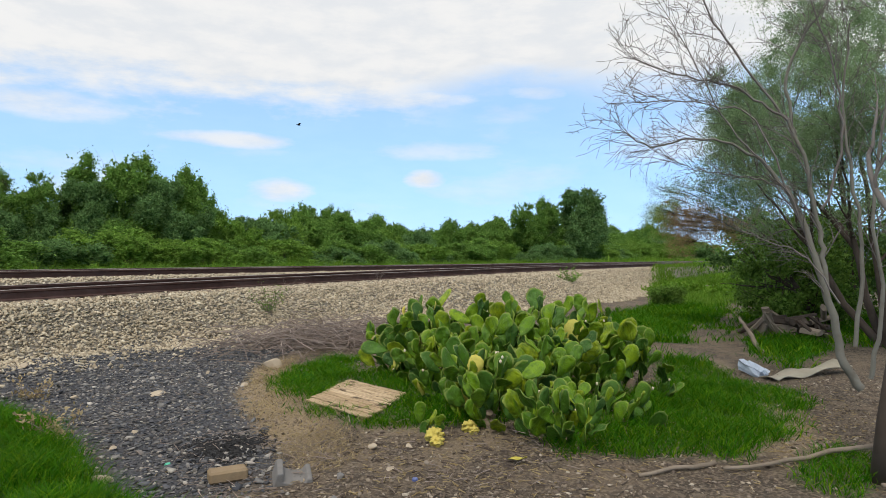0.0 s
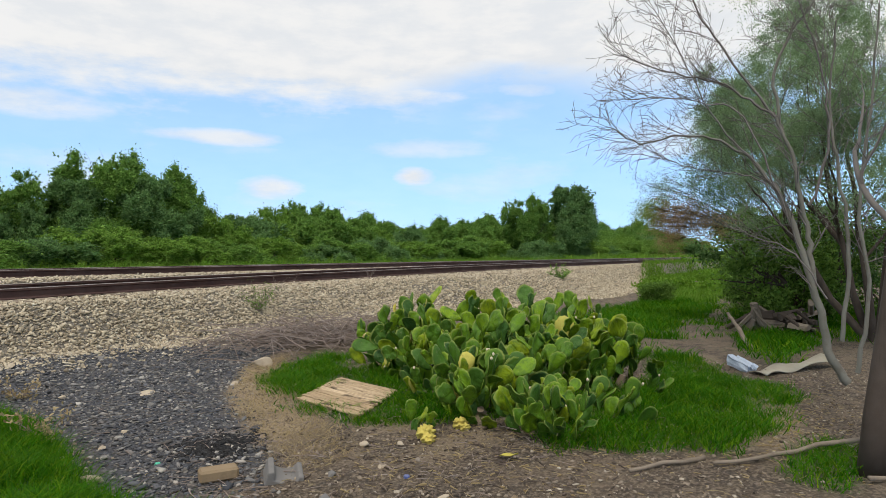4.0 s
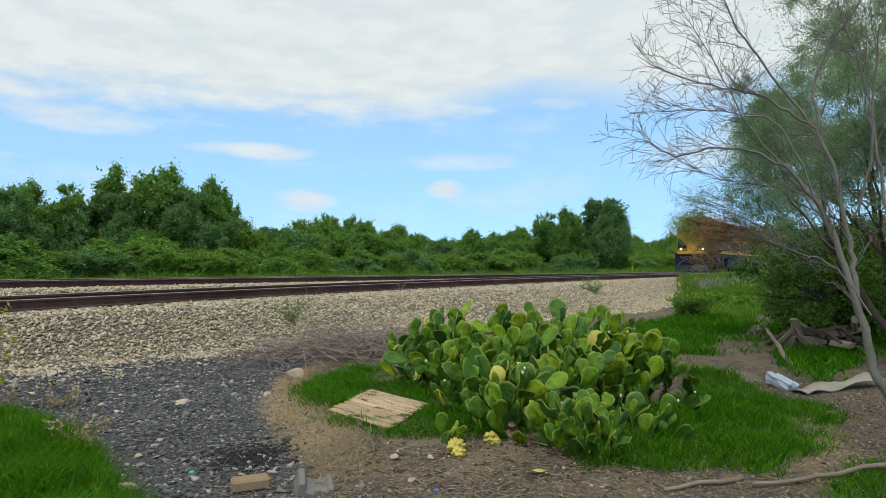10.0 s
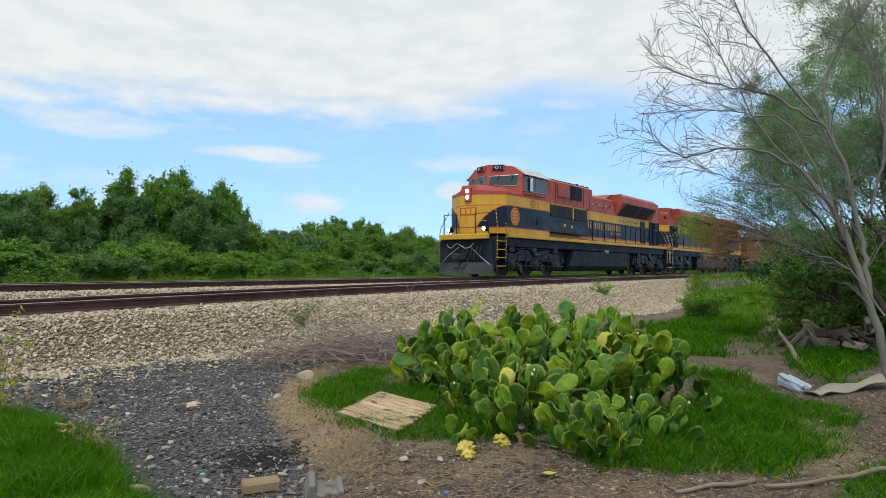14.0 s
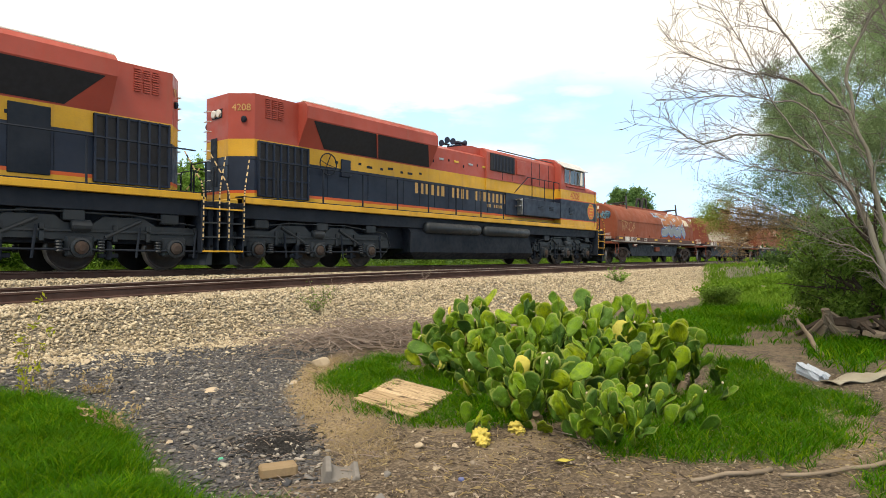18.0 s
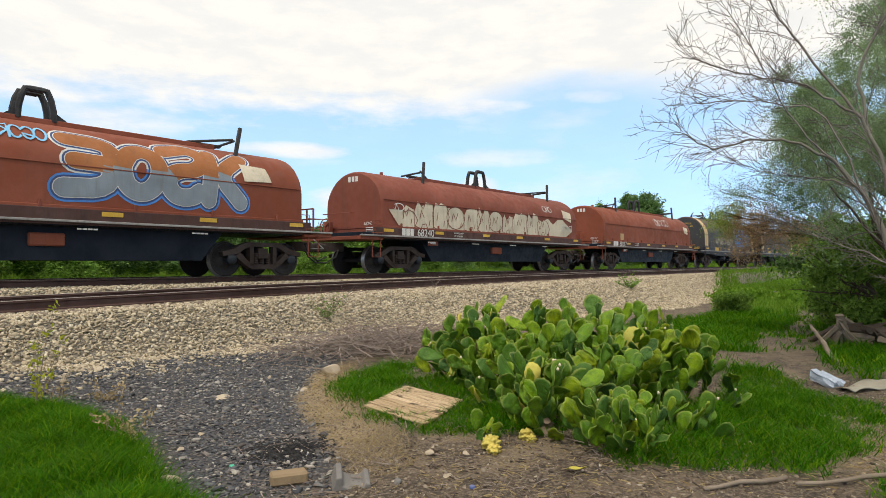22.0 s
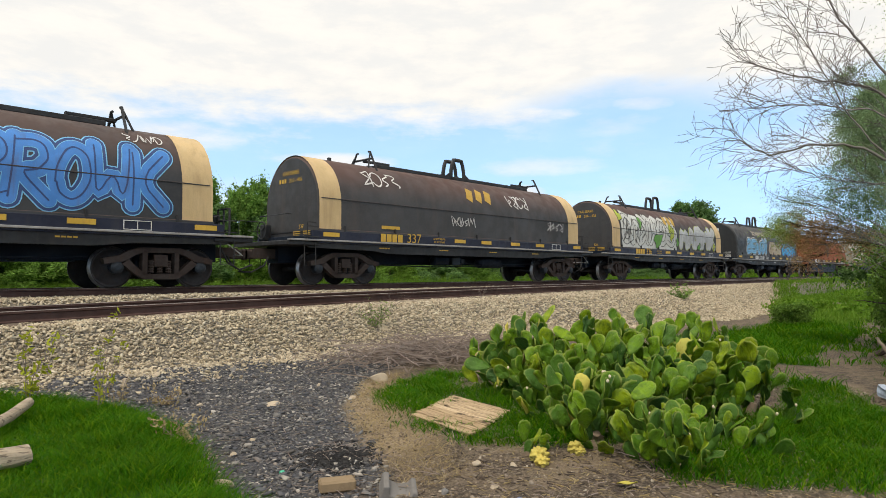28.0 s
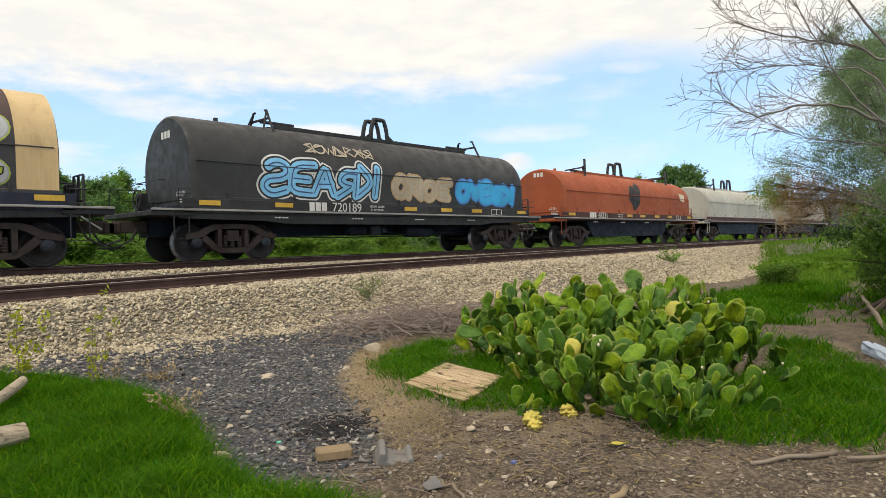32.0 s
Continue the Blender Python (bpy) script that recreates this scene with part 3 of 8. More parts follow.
def blades(name, x, y, z, h, w, mat, lean, seed):
    """Bent blades of grass, three faces each joined in one strip."""
    r = np.random.default_rng(seed)
    n = len(x)
    a, t = r.uniform(0, 2 * math.pi, n), r.uniform(0, 2 * math.pi, n)
    dx, dy = np.cos(a) * lean * h * r.uniform(0.3, 1.3, n), np.sin(a) * lean * h * r.uniform(0.3, 1.3, n)
    ux, uy = np.cos(t) * w / 2, np.sin(t) * w / 2
    V = np.zeros((n, 5, 3))
    for k, (f, q, ww) in enumerate(((0, 0, 1), (0, 0, -1), (0.55, 0.35, 0.8), (0.55, 0.35, -0.8), (1.0, 1.0, 0))):
        V[:, k, 0], V[:, k, 1], V[:, k, 2] = x + dx * q + ux * ww, y + dy * q + uy * ww, z + h * f * (1 - 0.2 * q)
    base = (np.arange(n) * 5)[:, None, None]
    F = (np.array([[0, 1, 3], [0, 3, 2], [2, 3, 4]])[None] + base).reshape(-1, 3)
    return fast_mesh(name, V.reshape(-1, 3), F, mat)


def meadow(name, label, n, x0, x1, y0, y1, keep, hmin, hmax, w, mat, lean, seed, cat="grass"):
    x, y, r = spread(n, x0, x1, y0, y1, keep, seed)
    h = r.uniform(hmin, hmax, len(x)) * (0.55 + 0.9 * wave(x, y, 0.35, 1.0))
    ob = blades(name, x, y, land(x, y) - 0.01, h, np.full(len(x), w) * r.uniform(0.6, 1.3, len(x)), mat, lean, seed)
    return tagged(ob, label, cat, kind="stuff")


meadow("grass", "lush green grass on the low mound beside the gravel", 190000, -2.4, 3.1, 1.9, 9.4, lambda x, y: grassy(x, y) * (x < 3.0), 0.06, 0.17, 0.006, M_GRASS, 1.2, 21)
meadow("grass", "green grass round the cactus bed and the board", 150000, 3.8, 9.6, 0.0, 6.9, grassy, 0.05, 0.15, 0.008, M_GRASS, 1.2, 22)
meadow("grass", "bright green grass behind the cactus", 90000, 9.0, 21.0, -1.5, 8.0, grassy, 0.08, 0.24, 0.018, M_GRASS, 1.0, 23)
meadow("weeds", "tall green weeds at the end of the ballast bank", 48000, 20.0, 45.0, 3.5, 11.0, grassy, 0.14, 0.36, 0.025, M_WEED, 0.6, 24, "weeds")
meadow("weeds", "green weeds between the siding and the far shrubs", 30000, 45.0, 100.0, 6.0, 11.0, grassy, 0.2, 0.45, 0.07, M_WEED, 0.6, 28, "weeds")
meadow("weeds", "tall green weeds beyond the main line", 130000, -12.0, 50.0, 18.3, 25.0, lambda x, y: 0.9 + 0 * x, 0.35, 0.90, 0.026, M_WEED, 0.6, 25, "weeds")
meadow("weeds", "tall green weeds far along the main line", 50000, 50.0, 190.0, 18.5, 30.0, lambda x, y: 0.9 + 0 * x, 0.5, 1.2, 0.12, M_WEED, 0.6, 26, "weeds")
meadow("straw", "dry straw along the edge of the cactus bed", 26000, 3.0, 6.5, 3.2, 7.0, lambda x, y: smooth(x - bed_edge(y), -0.1, 0.15) * (1 - smooth(x - bed_edge(y), 0.5, 0.9)), 0.03, 0.09, 0.004, M_DRY, 2.2, 27, "straw")


def leaf_quads(centres, radii, n_each, size, seed, flat=1.0, soft=0.0):
    """Small four-cornered leaves through ellipsoid clumps, denser near the skin."""
    r = np.random.default_rng(seed)
    rr = np.asarray(radii, float)
    k = np.maximum(1, (n_each * (rr.mean(1) / rr.mean()) ** 2)).astype(int)
    C = np.repeat(np.asarray(centres, float), k, 0)
    Rr = np.repeat(rr, k, 0)
    n = len(C)
    d = r.normal(size=(n, 3))
    d /= np.linalg.norm(d, axis=1)[:, None]
    p = C + d * Rr * (soft * np.abs(r.normal(size=n)) if soft else r.random(n) ** 0.45)[:, None]
    u = r.normal(size=(n, 3))
    u[:, 2] *= flat
    u /= np.linalg.norm(u, axis=1)[:, None]
    v = np.cross(u, r.normal(size=(n, 3)))
    v /= np.linalg.norm(v, axis=1)[:, None]
    s = size * r.uniform(0.6, 1.4, n)[:, None]
    V = np.stack([p - u * s, p - v * s * 0.45, p + u * s, p + v * s * 0.45], 1).reshape(-1, 3)
    return V, np.arange(n * 4).reshape(n, 4)


def limbs(start, way, length, radius, depth, r, out, spread_=0.5, up=0.12, kids=(2, 4), shrink=0.68, wig=0.16):
    """Branches that fork again and again; out gathers (points, radius, end radius) and returns the tips."""
    pts, p, d = [Vector(start)], Vector(start), Vector(way).normalized()
    n = 5
    for _ in range(n):
        d = (d + Vector(r.normal(size=3)) * wig + Vector((0, 0, up * 0.4))).normalized()
        p = p + d * length / n
        pts.append(p.copy())
    end = radius * (0.5 if depth else 0.25)
    out.append((pts, radius, end))
    tips = [p]
    if depth:
        for i in range(int(r.integers(kids[0], kids[1] + 1))):
            at_ = pts[int(r.integers(2, n + 1))] if i else pts[-1]
            q = (d + Vector(r.normal(size=3)) * spread_ + Vector((0, 0, up))).normalized()
            tips += limbs(at_, q, length * shrink * r.uniform(0.75, 1.2), max(end * r.uniform(0.7, 1.0), 0.004), depth - 1, r, out, spread_, up, kids, shrink, wig)
    return tips


def bars(name, out, mat, parent, sides=5, label=""):
    return part(name, join(*[tube([tuple(q) for q in pts], ra, sides if ra > 0.012 else 3, rb, False) for pts, ra, rb in out]), mat, parent, label, True)


M_PALEBARK = paint("bark_pale_grey", (0.18, 0.172, 0.142), (0.13, 0.105, 0.08), 0.75, 0.95, 7.0, False)
M_BARK = paint("bark_grey", (0.175, 0.155, 0.14), (0.12, 0.10, 0.085), 0.6, 0.95, 6.0)
M_BARKD = paint("bark_dark", (0.075, 0.055, 0.042), (0.03, 0.025, 0.02), 0.6, 0.95, 6.0)
M_LEAF = [islands("leaf_" + k, c, 0.55, 2.0, 0.5) for k, c in (
    ("mid", [(0.056, 0.122, 0.022), (0.170, 0.325, 0.060), (0.320, 0.530, 0.115), (0.108, 0.210, 0.036)]),
    ("dark", [(0.052, 0.112, 0.034), (0.155, 0.290, 0.092), (0.290, 0.470, 0.165), (0.095, 0.190, 0.058)]),
    ("light", [(0.066, 0.132, 0.018), (0.205, 0.370, 0.055), (0.360, 0.575, 0.110), (0.120, 0.230, 0.036)]),
    ("feather", [(0.19, 0.30, 0.14), (0.27, 0.38, 0.19), (0.35, 0.46, 0.25), (0.22, 0.33, 0.16)]),
    ("olive", [(0.26, 0.40, 0.06), (0.34, 0.46, 0.09), (0.20, 0.33, 0.05), (0.40, 0.44, 0.12)]),
    ("dead", [(0.47, 0.29, 0.15), (0.38, 0.23, 0.12), (0.53, 0.35, 0.19), (0.48, 0.36, 0.16)]),
    # shrub and deep: mid and dark once more, with shade put into the colour
    ("shrub", [(0.048, 0.095, 0.014), (0.130, 0.245, 0.040), (0.245, 0.400, 0.075), (0.085, 0.160, 0.024)]),
    ("deep", [(0.036, 0.078, 0.020), (0.100, 0.190, 0.055), (0.185, 0.310, 0.100), (0.062, 0.125, 0.036)]))]


def bush_proto(seed, height, width, mat, tall):
    r = np.random.default_rng(seed)
    t = thing("tree" if tall else "bush", ("tall leafy green tree" if tall else "dense green bush") + " in the thicket beyond the tracks", "tree" if tall else "bush", "thicket")
    out = []
    if tall:
        tips = limbs((0, 0, -0.2), (0.05, 0, 1), height * 0.45, height * 0.022, 3, r, out, 0.55, 0.2)
    else:
        tips = []
        for _ in range(4):
            tips += limbs((r.uniform(-0.3, 0.3), r.uniform(-0.3, 0.3), -0.2), (r.normal() * 0.4, r.normal() * 0.4, 1), height * 0.4, 0.05, 2, r, out, 0.6, 0.2)
    bars("trunk", out, M_BARKD, t, 5, "dark branching trunk")
    cs, rs, lobes = [], [], []
    for i in range(24 if tall else 20):
        a, f = r.uniform(0, 2 * math.pi), r.random() ** 0.45
        zf = r.uniform(0.34 if tall else 0.14, 0.88)
        dome = math.sqrt(max(0.05, 1 - ((zf - 0.42) / 0.56) ** 2))
        q = r.uniform(0.10, 0.19) * width * (1.1 - 0.45 * zf)
        lobes.append((math.cos(a) * f * width * 0.45 * dome, math.sin(a) * f * width * 0.45 * dome, zf * height * 1.08, q))
    for lx, ly, lz, q in lobes:
        for _ in range(24):  # tufts on the skin of each lobe
            d = r.normal(size=3)
            d = d / np.linalg.norm(d) * q * r.uniform(0.55, 1.08)
            cs.append((lx + d[0] * 0.92, ly + d[1] * 0.92, max(0.1, lz + d[2] * 1.15)))
            w_ = q * r.uniform(0.18, 0.38)
            rs.append((w_ * r.uniform(0.7, 1.4), w_ * r.uniform(0.7, 1.4), w_ * r.uniform(0.7, 1.6)))
        for _ in range(9):  # loose sprigs that break the outline
            d = r.normal(size=3)
            d[2] = abs(d[2]) * 1.2 + 0.5
            d = d / np.linalg.norm(d) * q
            w_ = q * r.uniform(0.05, 0.10)
            for k in (1.0, 1.15, 1.3):
                e = d * k + r.normal(size=3) * q * 0.05
                cs.append((lx + e[0], ly + e[1], lz + e[2] * 1.1))
                rs.append((w_ * (1.5 - k * 0.6), w_ * (1.5 - k * 0.6), w_ * (1.5 - k * 0.6)))
    if not tall:
        for i in range(60):
            a, f = r.uniform(0, 2 * math.pi), r.random() ** 0.5
            cs.append((math.cos(a) * f * width * 0.5, math.sin(a) * f * width * 0.5, height * r.uniform(0.05, 0.4)))
            rs.append((0.25, 0.25, 0.3))
    V, F = leaf_quads(cs, rs, 80, 0.062, seed, 1.0, 0.8)
    fast_mesh("crown", V, F, mat, t)
    return t


protos = [bush_proto(31, 3.6, 4.6, M_LEAF[0], False), bush_proto(32, 3.0, 4.4, M_LEAF[1], False), bush_proto(33, 3.3, 4.8, M_LEAF[2], False), bush_proto(34, 6.4, 6.0, M_LEAF[0], True), bush_proto(35, 5.2, 5.2, M_LEAF[1], True)]
stands = [False] * len(protos)


def plant(k, x, y, s=1.0, sz=None, turn=None):
    r = random.Random(int(x * 31 + y * 17))
    turn = r.uniform(0, 6.28) if turn is None else turn
    m = Matrix.Translation((x, y, float(land(x, y)) - 0.1)) @ Matrix.Rotation(turn, 4, "Z") @ Matrix.Diagonal((s, s, sz or s, 1))
    if not stands[k]:
        stands[k] = True
        protos[k].matrix_basis = m
        return protos[k]
    k_ = protos[k].scale
    return copy_thing(protos[k], m @ Matrix.Diagonal((1 / k_[0], 1 / k_[1], 1 / k_[2], 1)))


r0 = random.Random(5)
for row, (yy, h) in enumerate(((26.5, 0.68), (30.5, 0.95), (36.0, 1.17))):
    x = -14.0
    while x < 150:
        k = r0.choice([0, 1, 2, 0, 1]) if row else r0.choice([2, 0, 2, 1])
        grow = 1.0 + max(0, x - 40) / 110
        plant(k, x, yy + r0.uniform(-1.2, 1.2) + max(0, x - 60) * 0.05, r0.uniform(0.85, 1.15) * grow, h * r0.uniform(*((0.72, 1.15) if not row else (0.86, 1.1))) * (1 + max(0, x - 40) / 160))
        x += r0.uniform(2.4, 3.6) * grow
for k, x, y, s in ((4, 7.6, 29.0, 0.82), (4, 10.2, 29.5, 0.8), (3, 12.2, 31.5, 0.74), (4, 25.0, 32.0, 0.66), (3, 16.4, 31.0, 0.92), (4, 14.3, 30.5, 0.86), (3, 19.8, 31.5, 0.86), (4, 18.0, 29.0, 0.93), (4, 62.0, 26.5, 1.5), (3, 57.0, 28.0, 1.0), (4, 66.0, 28.5, 1.2)):
    plant(k, x, y, s)

# ---- the yard: prickly pears ----
M_PAD, nt, b = material("cactus_pad", 0.5)
b.inputs["Specular IOR Level"].default_value = 0.25
oi = nt.nodes.new("ShaderNodeObjectInfo")
cr = nt.nodes.new("ShaderNodeValToRGB")
for i, (at_, col) in enumerate(((0.0, (0.030, 0.085, 0.020)), (0.22, (0.062, 0.150, 0.012)), (0.55, (0.120, 0.235, 0.008)), (0.82, (0.190, 0.310, 0.008)), (1.0, (0.29, 0.36, 0.010)))):
    e = cr.color_ramp.elements[i] if i < 2 else cr.color_ramp.elements.new(at_)
    e.position, e.color = at_, (*col, 1)
nt.links.new(oi.outputs["Random"], cr.inputs[0])
c = mixcol(nt, ramp(nt, tex(nt, 3.0, 6, 0.6), 0.38, 0.62, 0.0, 0.7), cr.outputs[0], (0.040, 0.095, 0.010))
c = mixcol(nt, ramp(nt, tex(nt, 1.7, 4), 0.58, 0.76, 0.0, 0.6), c, (0.26, 0.29, 0.04))
tc = nt.nodes.new("ShaderNodeTexCoord")
mp = nt.nodes.new("ShaderNodeMapping")
mp.inputs["Location"].default_value, mp.inputs["Scale"].default_value = (0.0, 0.0, -1.0), (2.9, 0.0, 2.0)
ln = nt.nodes.new("ShaderNodeVectorMath")
ln.operation = "LENGTH"
nt.links.new(tc.outputs["Object"], mp.inputs["Vector"])
nt.links.new(mp.outputs[0], ln.inputs[0])
c = mixcol(nt, ramp(nt, ln.outputs["Value"], 0.86, 1.0, 0.0, 0.5), c, (0.27, 0.30, 0.07))
dots = tex(nt, 10.0, kind="ShaderNodeTexVoronoi")
c = mixcol(nt, ramp(nt, dots, 0.14, 0.07, 0.0, 0.6), c, (0.33, 0.31, 0.15))
c = mixcol(nt, ramp(nt, tex(nt, 6.0, 5, 0.7), 0.66, 0.72, 0.0, 0.7), c, (0.22, 0.15, 0.07))
nt.links.new(c, b.inputs["Base Color"])
bump(nt, b, tex(nt, 3.2, 5, 0.6), 0.5, 0.07)
M_PADY = objects_vary("cactus_pad_yellow", (0.60, 0.50, 0.10), (0.42, 0.40, 0.08), 0.6, (0.25, 0.16, 0.05))
M_PADDRY = objects_vary("cactus_pad_dry", (0.48, 0.38, 0.16), (0.36, 0.26, 0.12), 0.9, (0.16, 0.10, 0.05))
M_STEM = paint("cactus_stem", (0.22, 0.165, 0.115), (0.09, 0.07, 0.05), 0.6, 0.95, 8.0)
M_BUD = plain("cactus_bud", (0.66, 0.56, 0.42), 0.8)


def pad_shape(seed, k=26):
    """An egg-shaped pad standing on its narrow end: length 1 along z, thin along y, with a scalloped rim and a bent, wavy skin."""
    r = np.random.default_rng(seed)
    vs, fs, rings = [], [], 5
    half = r.uniform(0.27, 0.38)
    cup, twist, roll_ = r.uniform(-0.3, 0.3), r.uniform(-0.6, 0.6), r.uniform(-0.16, 0.16)
    ph, amp, turns = r.uniform(0, 6.28), r.uniform(0.025, 0.075), r.choice((2, 3, 4, 5))
    wob = np.array([1 + 0.05 * math.sin(2 * math.pi * j / k * 2 + ph) + 0.03 * math.sin(2 * math.pi * j / k * 5 + ph * 2) + (0.034 if j % 2 else -0.034) for j in range(k)])
    for side in (-1, 1):
        for i in range(rings):
            f = (i + 1) / rings
            for j in range(k):
                a = 2 * math.pi * j / k
                z = 0.5 - 0.5 * math.cos(a) * f * (0.5 + 0.5 * wob[j])
                w = half * math.sin(a) * f * (0.66 + 0.52 * z) * wob[j]
                th = 0.018 * math.sqrt(max(0.0, 1 - f**2.6)) + 0.006
                bend = cup * (3 * w * w + 0.6 * (z - 0.5) ** 2) + twist * w * z + roll_ * z * z + amp * f * f * math.sin(turns * a + ph)
                vs.append((w, side * th + bend, z))
    n = rings * k
    for s in (0, 1):
        o = s * n
        c = len(vs)
        vs.append((0, (-0.025, 0.025)[s] + roll_ * 0.25, 0.5))
        for j in range(k):
            q = (c, o + j, o + (j + 1) % k)
            fs.append(q if s else q[::-1])
        for i in range(rings - 1):
            for j in range(k):
                q = (o + i * k + j, o + (i + 1) * k + j, o + (i + 1) * k + (j + 1) % k, o + i * k + (j + 1) % k)
                fs.append(q if s else q[::-1])
    e = (rings - 1) * k
    for j in range(k):
        fs.append((e + j, e + (j + 1) % k, n + e + (j + 1) % k, n + e + j))
    return vs, fs


pad_meshes = []
for i in range(12):
    o = part("pad", pad_shape(60 + i), M_PAD, None, "", True)
    pad_meshes.append(o.data)
    bpy.data.objects.remove(o)
o = part("pad", pad_shape(70), M_PADY, None, "", True)
pad_yellow = o.data
bpy.data.objects.remove(o)
o = part("pad", pad_shape(74), M_PADDRY, None, "", True)
pad_dry = o.data
bpy.data.objects.remove(o)
bm = bmesh.new()
bmesh.ops.create_icosphere(bm, subdivisions=1, radius=1.0)
bud_ob = part("bud", bm, M_BUD, None, "", True)
bud_mesh = bud_ob.data
bpy.data.objects.remove(bud_ob)


def prickly_pear(x, y, seed, pads, reach, size=0.27, tall=0.72):
    """A clump of prickly pear: woody stems, pads that grow from the rims of other pads."""
    r = random.Random(seed)
    z0 = float(land(x, y)) - 0.02
    t = thing("prickly_pear", "prickly pear cactus with broad green pads in the weedy bed", "cactus", "prickly pears", Matrix.Translation((x, y, z0)))
    front = []
    for _ in range(max(3, pads // 11)):
        a, d = r.uniform(0, 6.28), r.uniform(0.03, reach * 0.6)
        p = Vector((math.cos(a) * d, math.sin(a) * d, 0))
        h = r.uniform(0.05, 0.22) * min(1.0, tall / 0.6)
        lean = Vector((r.uniform(-0.07, 0.07), r.uniform(-0.07, 0.07), h))
        part("stem", tube([tuple(p + Vector((0, 0, -0.03))), tuple(p + lean * 0.5 + Vector((0.01, 0.015, 0))), tuple(p + lean)], 0.055, 8, 0.036), M_STEM, t, "woody grey-brown cactus stem")
        front.append((p + lean * 0.9, Vector((math.cos(a) * 0.3, math.sin(a) * 0.3, 1.0)).normalized(), 0))
    for _ in range(pads // 7):  # pads that lie out low round the foot
        a, d = r.uniform(0, 6.28), reach * r.uniform(0.5, 1.0)
        front.insert(0, (Vector((math.cos(a) * d, math.sin(a) * d, 0.0)), Vector((math.cos(a) * 0.7, math.sin(a) * 0.7, 0.8)).normalized(), 3))
    n = 0
    while front and n < pads:
        i = r.randrange(len(front)) if r.random() < 0.7 else 0
        p, d, depth = front.pop(i)
        s = size * r.choice((0.62, 0.8, 0.9, 1.0, 1.0, 1.1, 1.25)) * r.uniform(0.92, 1.08) * (0.96 ** depth)
        up = (d + Vector((r.gauss(0, 0.26), r.gauss(0, 0.26), 0.22))).normalized()
        side = Vector((r.gauss(-0.25, 1.0), r.gauss(-0.1, 1.0), r.gauss(0.2, 0.45)))
        yv = (side - up * side.dot(up)).normalized()
        xv = yv.cross(up)
        m = Matrix((xv, yv, up)).transposed().to_4x4()
        m.translation = p
        chance = r.random()
        o = new("pad", pad_yellow if chance < 0.016 else pad_dry if chance < 0.021 else r.choice(pad_meshes))
        o.parent = t
        o.matrix_basis = m @ Matrix.Diagonal((s * r.uniform(0.85, 1.12), s, s, 1))
        n += 1
        if depth < 5:
            for _ in range(r.choice((1, 2, 2, 3))):
                a = r.uniform(-1.2, 1.2)
                tip = p + (up * (0.5 + 0.46 * math.cos(a)) + xv * 0.36 * math.sin(a)) * s
                if tip.x ** 2 + tip.y ** 2 < (reach * 1.25) ** 2 and tip.z < tall:
                    front.append((tip, (up + xv * math.sin(a) * 0.8 + Vector((tip.x, tip.y, 0)) * 0.25).normalized(), depth + 1))
        if depth > 1 and r.random() < 0.07:
            q = new("bud", bud_mesh)
            q.parent = t
            q.matrix_basis = Matrix.Translation(p + up * s * 0.98) @ Matrix.Diagonal((0.013, 0.013, 0.018, 1))
    return t


# (place, pads, reach, length of a pad, height to which new pads start)
for i, (x, y, n, reach, size, tall) in enumerate((
        (6.75, 5.3, 44, 0.42, 0.25, 0.42), (6.3, 4.95, 40, 0.34, 0.23, 0.46), (5.95, 4.3, 78, 0.42, 0.25, 0.62), (5.35, 3.55, 46, 0.34, 0.23, 0.40), (4.95, 2.85, 58, 0.34, 0.25, 0.46), (4.92, 2.2, 56, 0.34, 0.22, 0.30),
        (6.45, 4.6, 84, 0.50, 0.27, 0.80), (5.85, 3.45, 84, 0.48, 0.27, 0.74), (5.65, 2.65, 70, 0.45, 0.25, 0.56), (7.0, 4.4, 84, 0.55, 0.27, 0.86), (6.6, 3.6, 88, 0.55, 0.27, 0.84), (6.45, 2.75, 80, 0.5, 0.26, 0.66),
        (7.7, 3.8, 74, 0.55, 0.27, 0.78), (7.45, 3.0, 74, 0.5, 0.27, 0.76), (6.9, 2.2, 50, 0.42, 0.25, 0.52), (5.5, 1.95, 30, 0.32, 0.21, 0.22))):
    prickly_pear(x, y, 400 + i, int(n * 1.25), reach, size * 1.03, tall)
prickly_pear(4.28, 3.12, 430, 7, 0.12, 0.17, 0.14)


# ---- board, stones and litter ----
M_BOARD, nt, b = material("weathered_board", 0.85)
b.inputs["Specular IOR Level"].default_value = 0.2
oi = nt.nodes.new("ShaderNodeObjectInfo")
c = mixcol(nt, oi.outputs["Random"], (0.60, 0.46, 0.30), (0.40, 0.29, 0.17))
c = mixcol(nt, ramp(nt, tex(nt, 14.0, 6, 0.65, (0.35, 5.0, 2.0)), 0.42, 0.66, 0.0, 0.75), c, (0.20, 0.13, 0.075))
c = mixcol(nt, ramp(nt, tex(nt, 5.0, 5, 0.65, (0.6, 2.0, 1.0)), 0.56, 0.64, 0.0, 0.9), c, (0.055, 0.035, 0.022))
nt.links.new(c, b.inputs["Base Color"])
bump(nt, b, tex(nt, 22.0, 5, 0.6, (0.3, 4.0, 2.0)), 0.5, 0.008)
M_CONC = paint("old_concrete", (0.19, 0.18, 0.17), (0.09, 0.08, 0.07), 0.5, 0.95, 7.0, False)
M_BLOCK = paint("sawn_wood_block", (0.27, 0.195, 0.115), (0.14, 0.10, 0.065), 0.6, 0.9, 9.0, False)
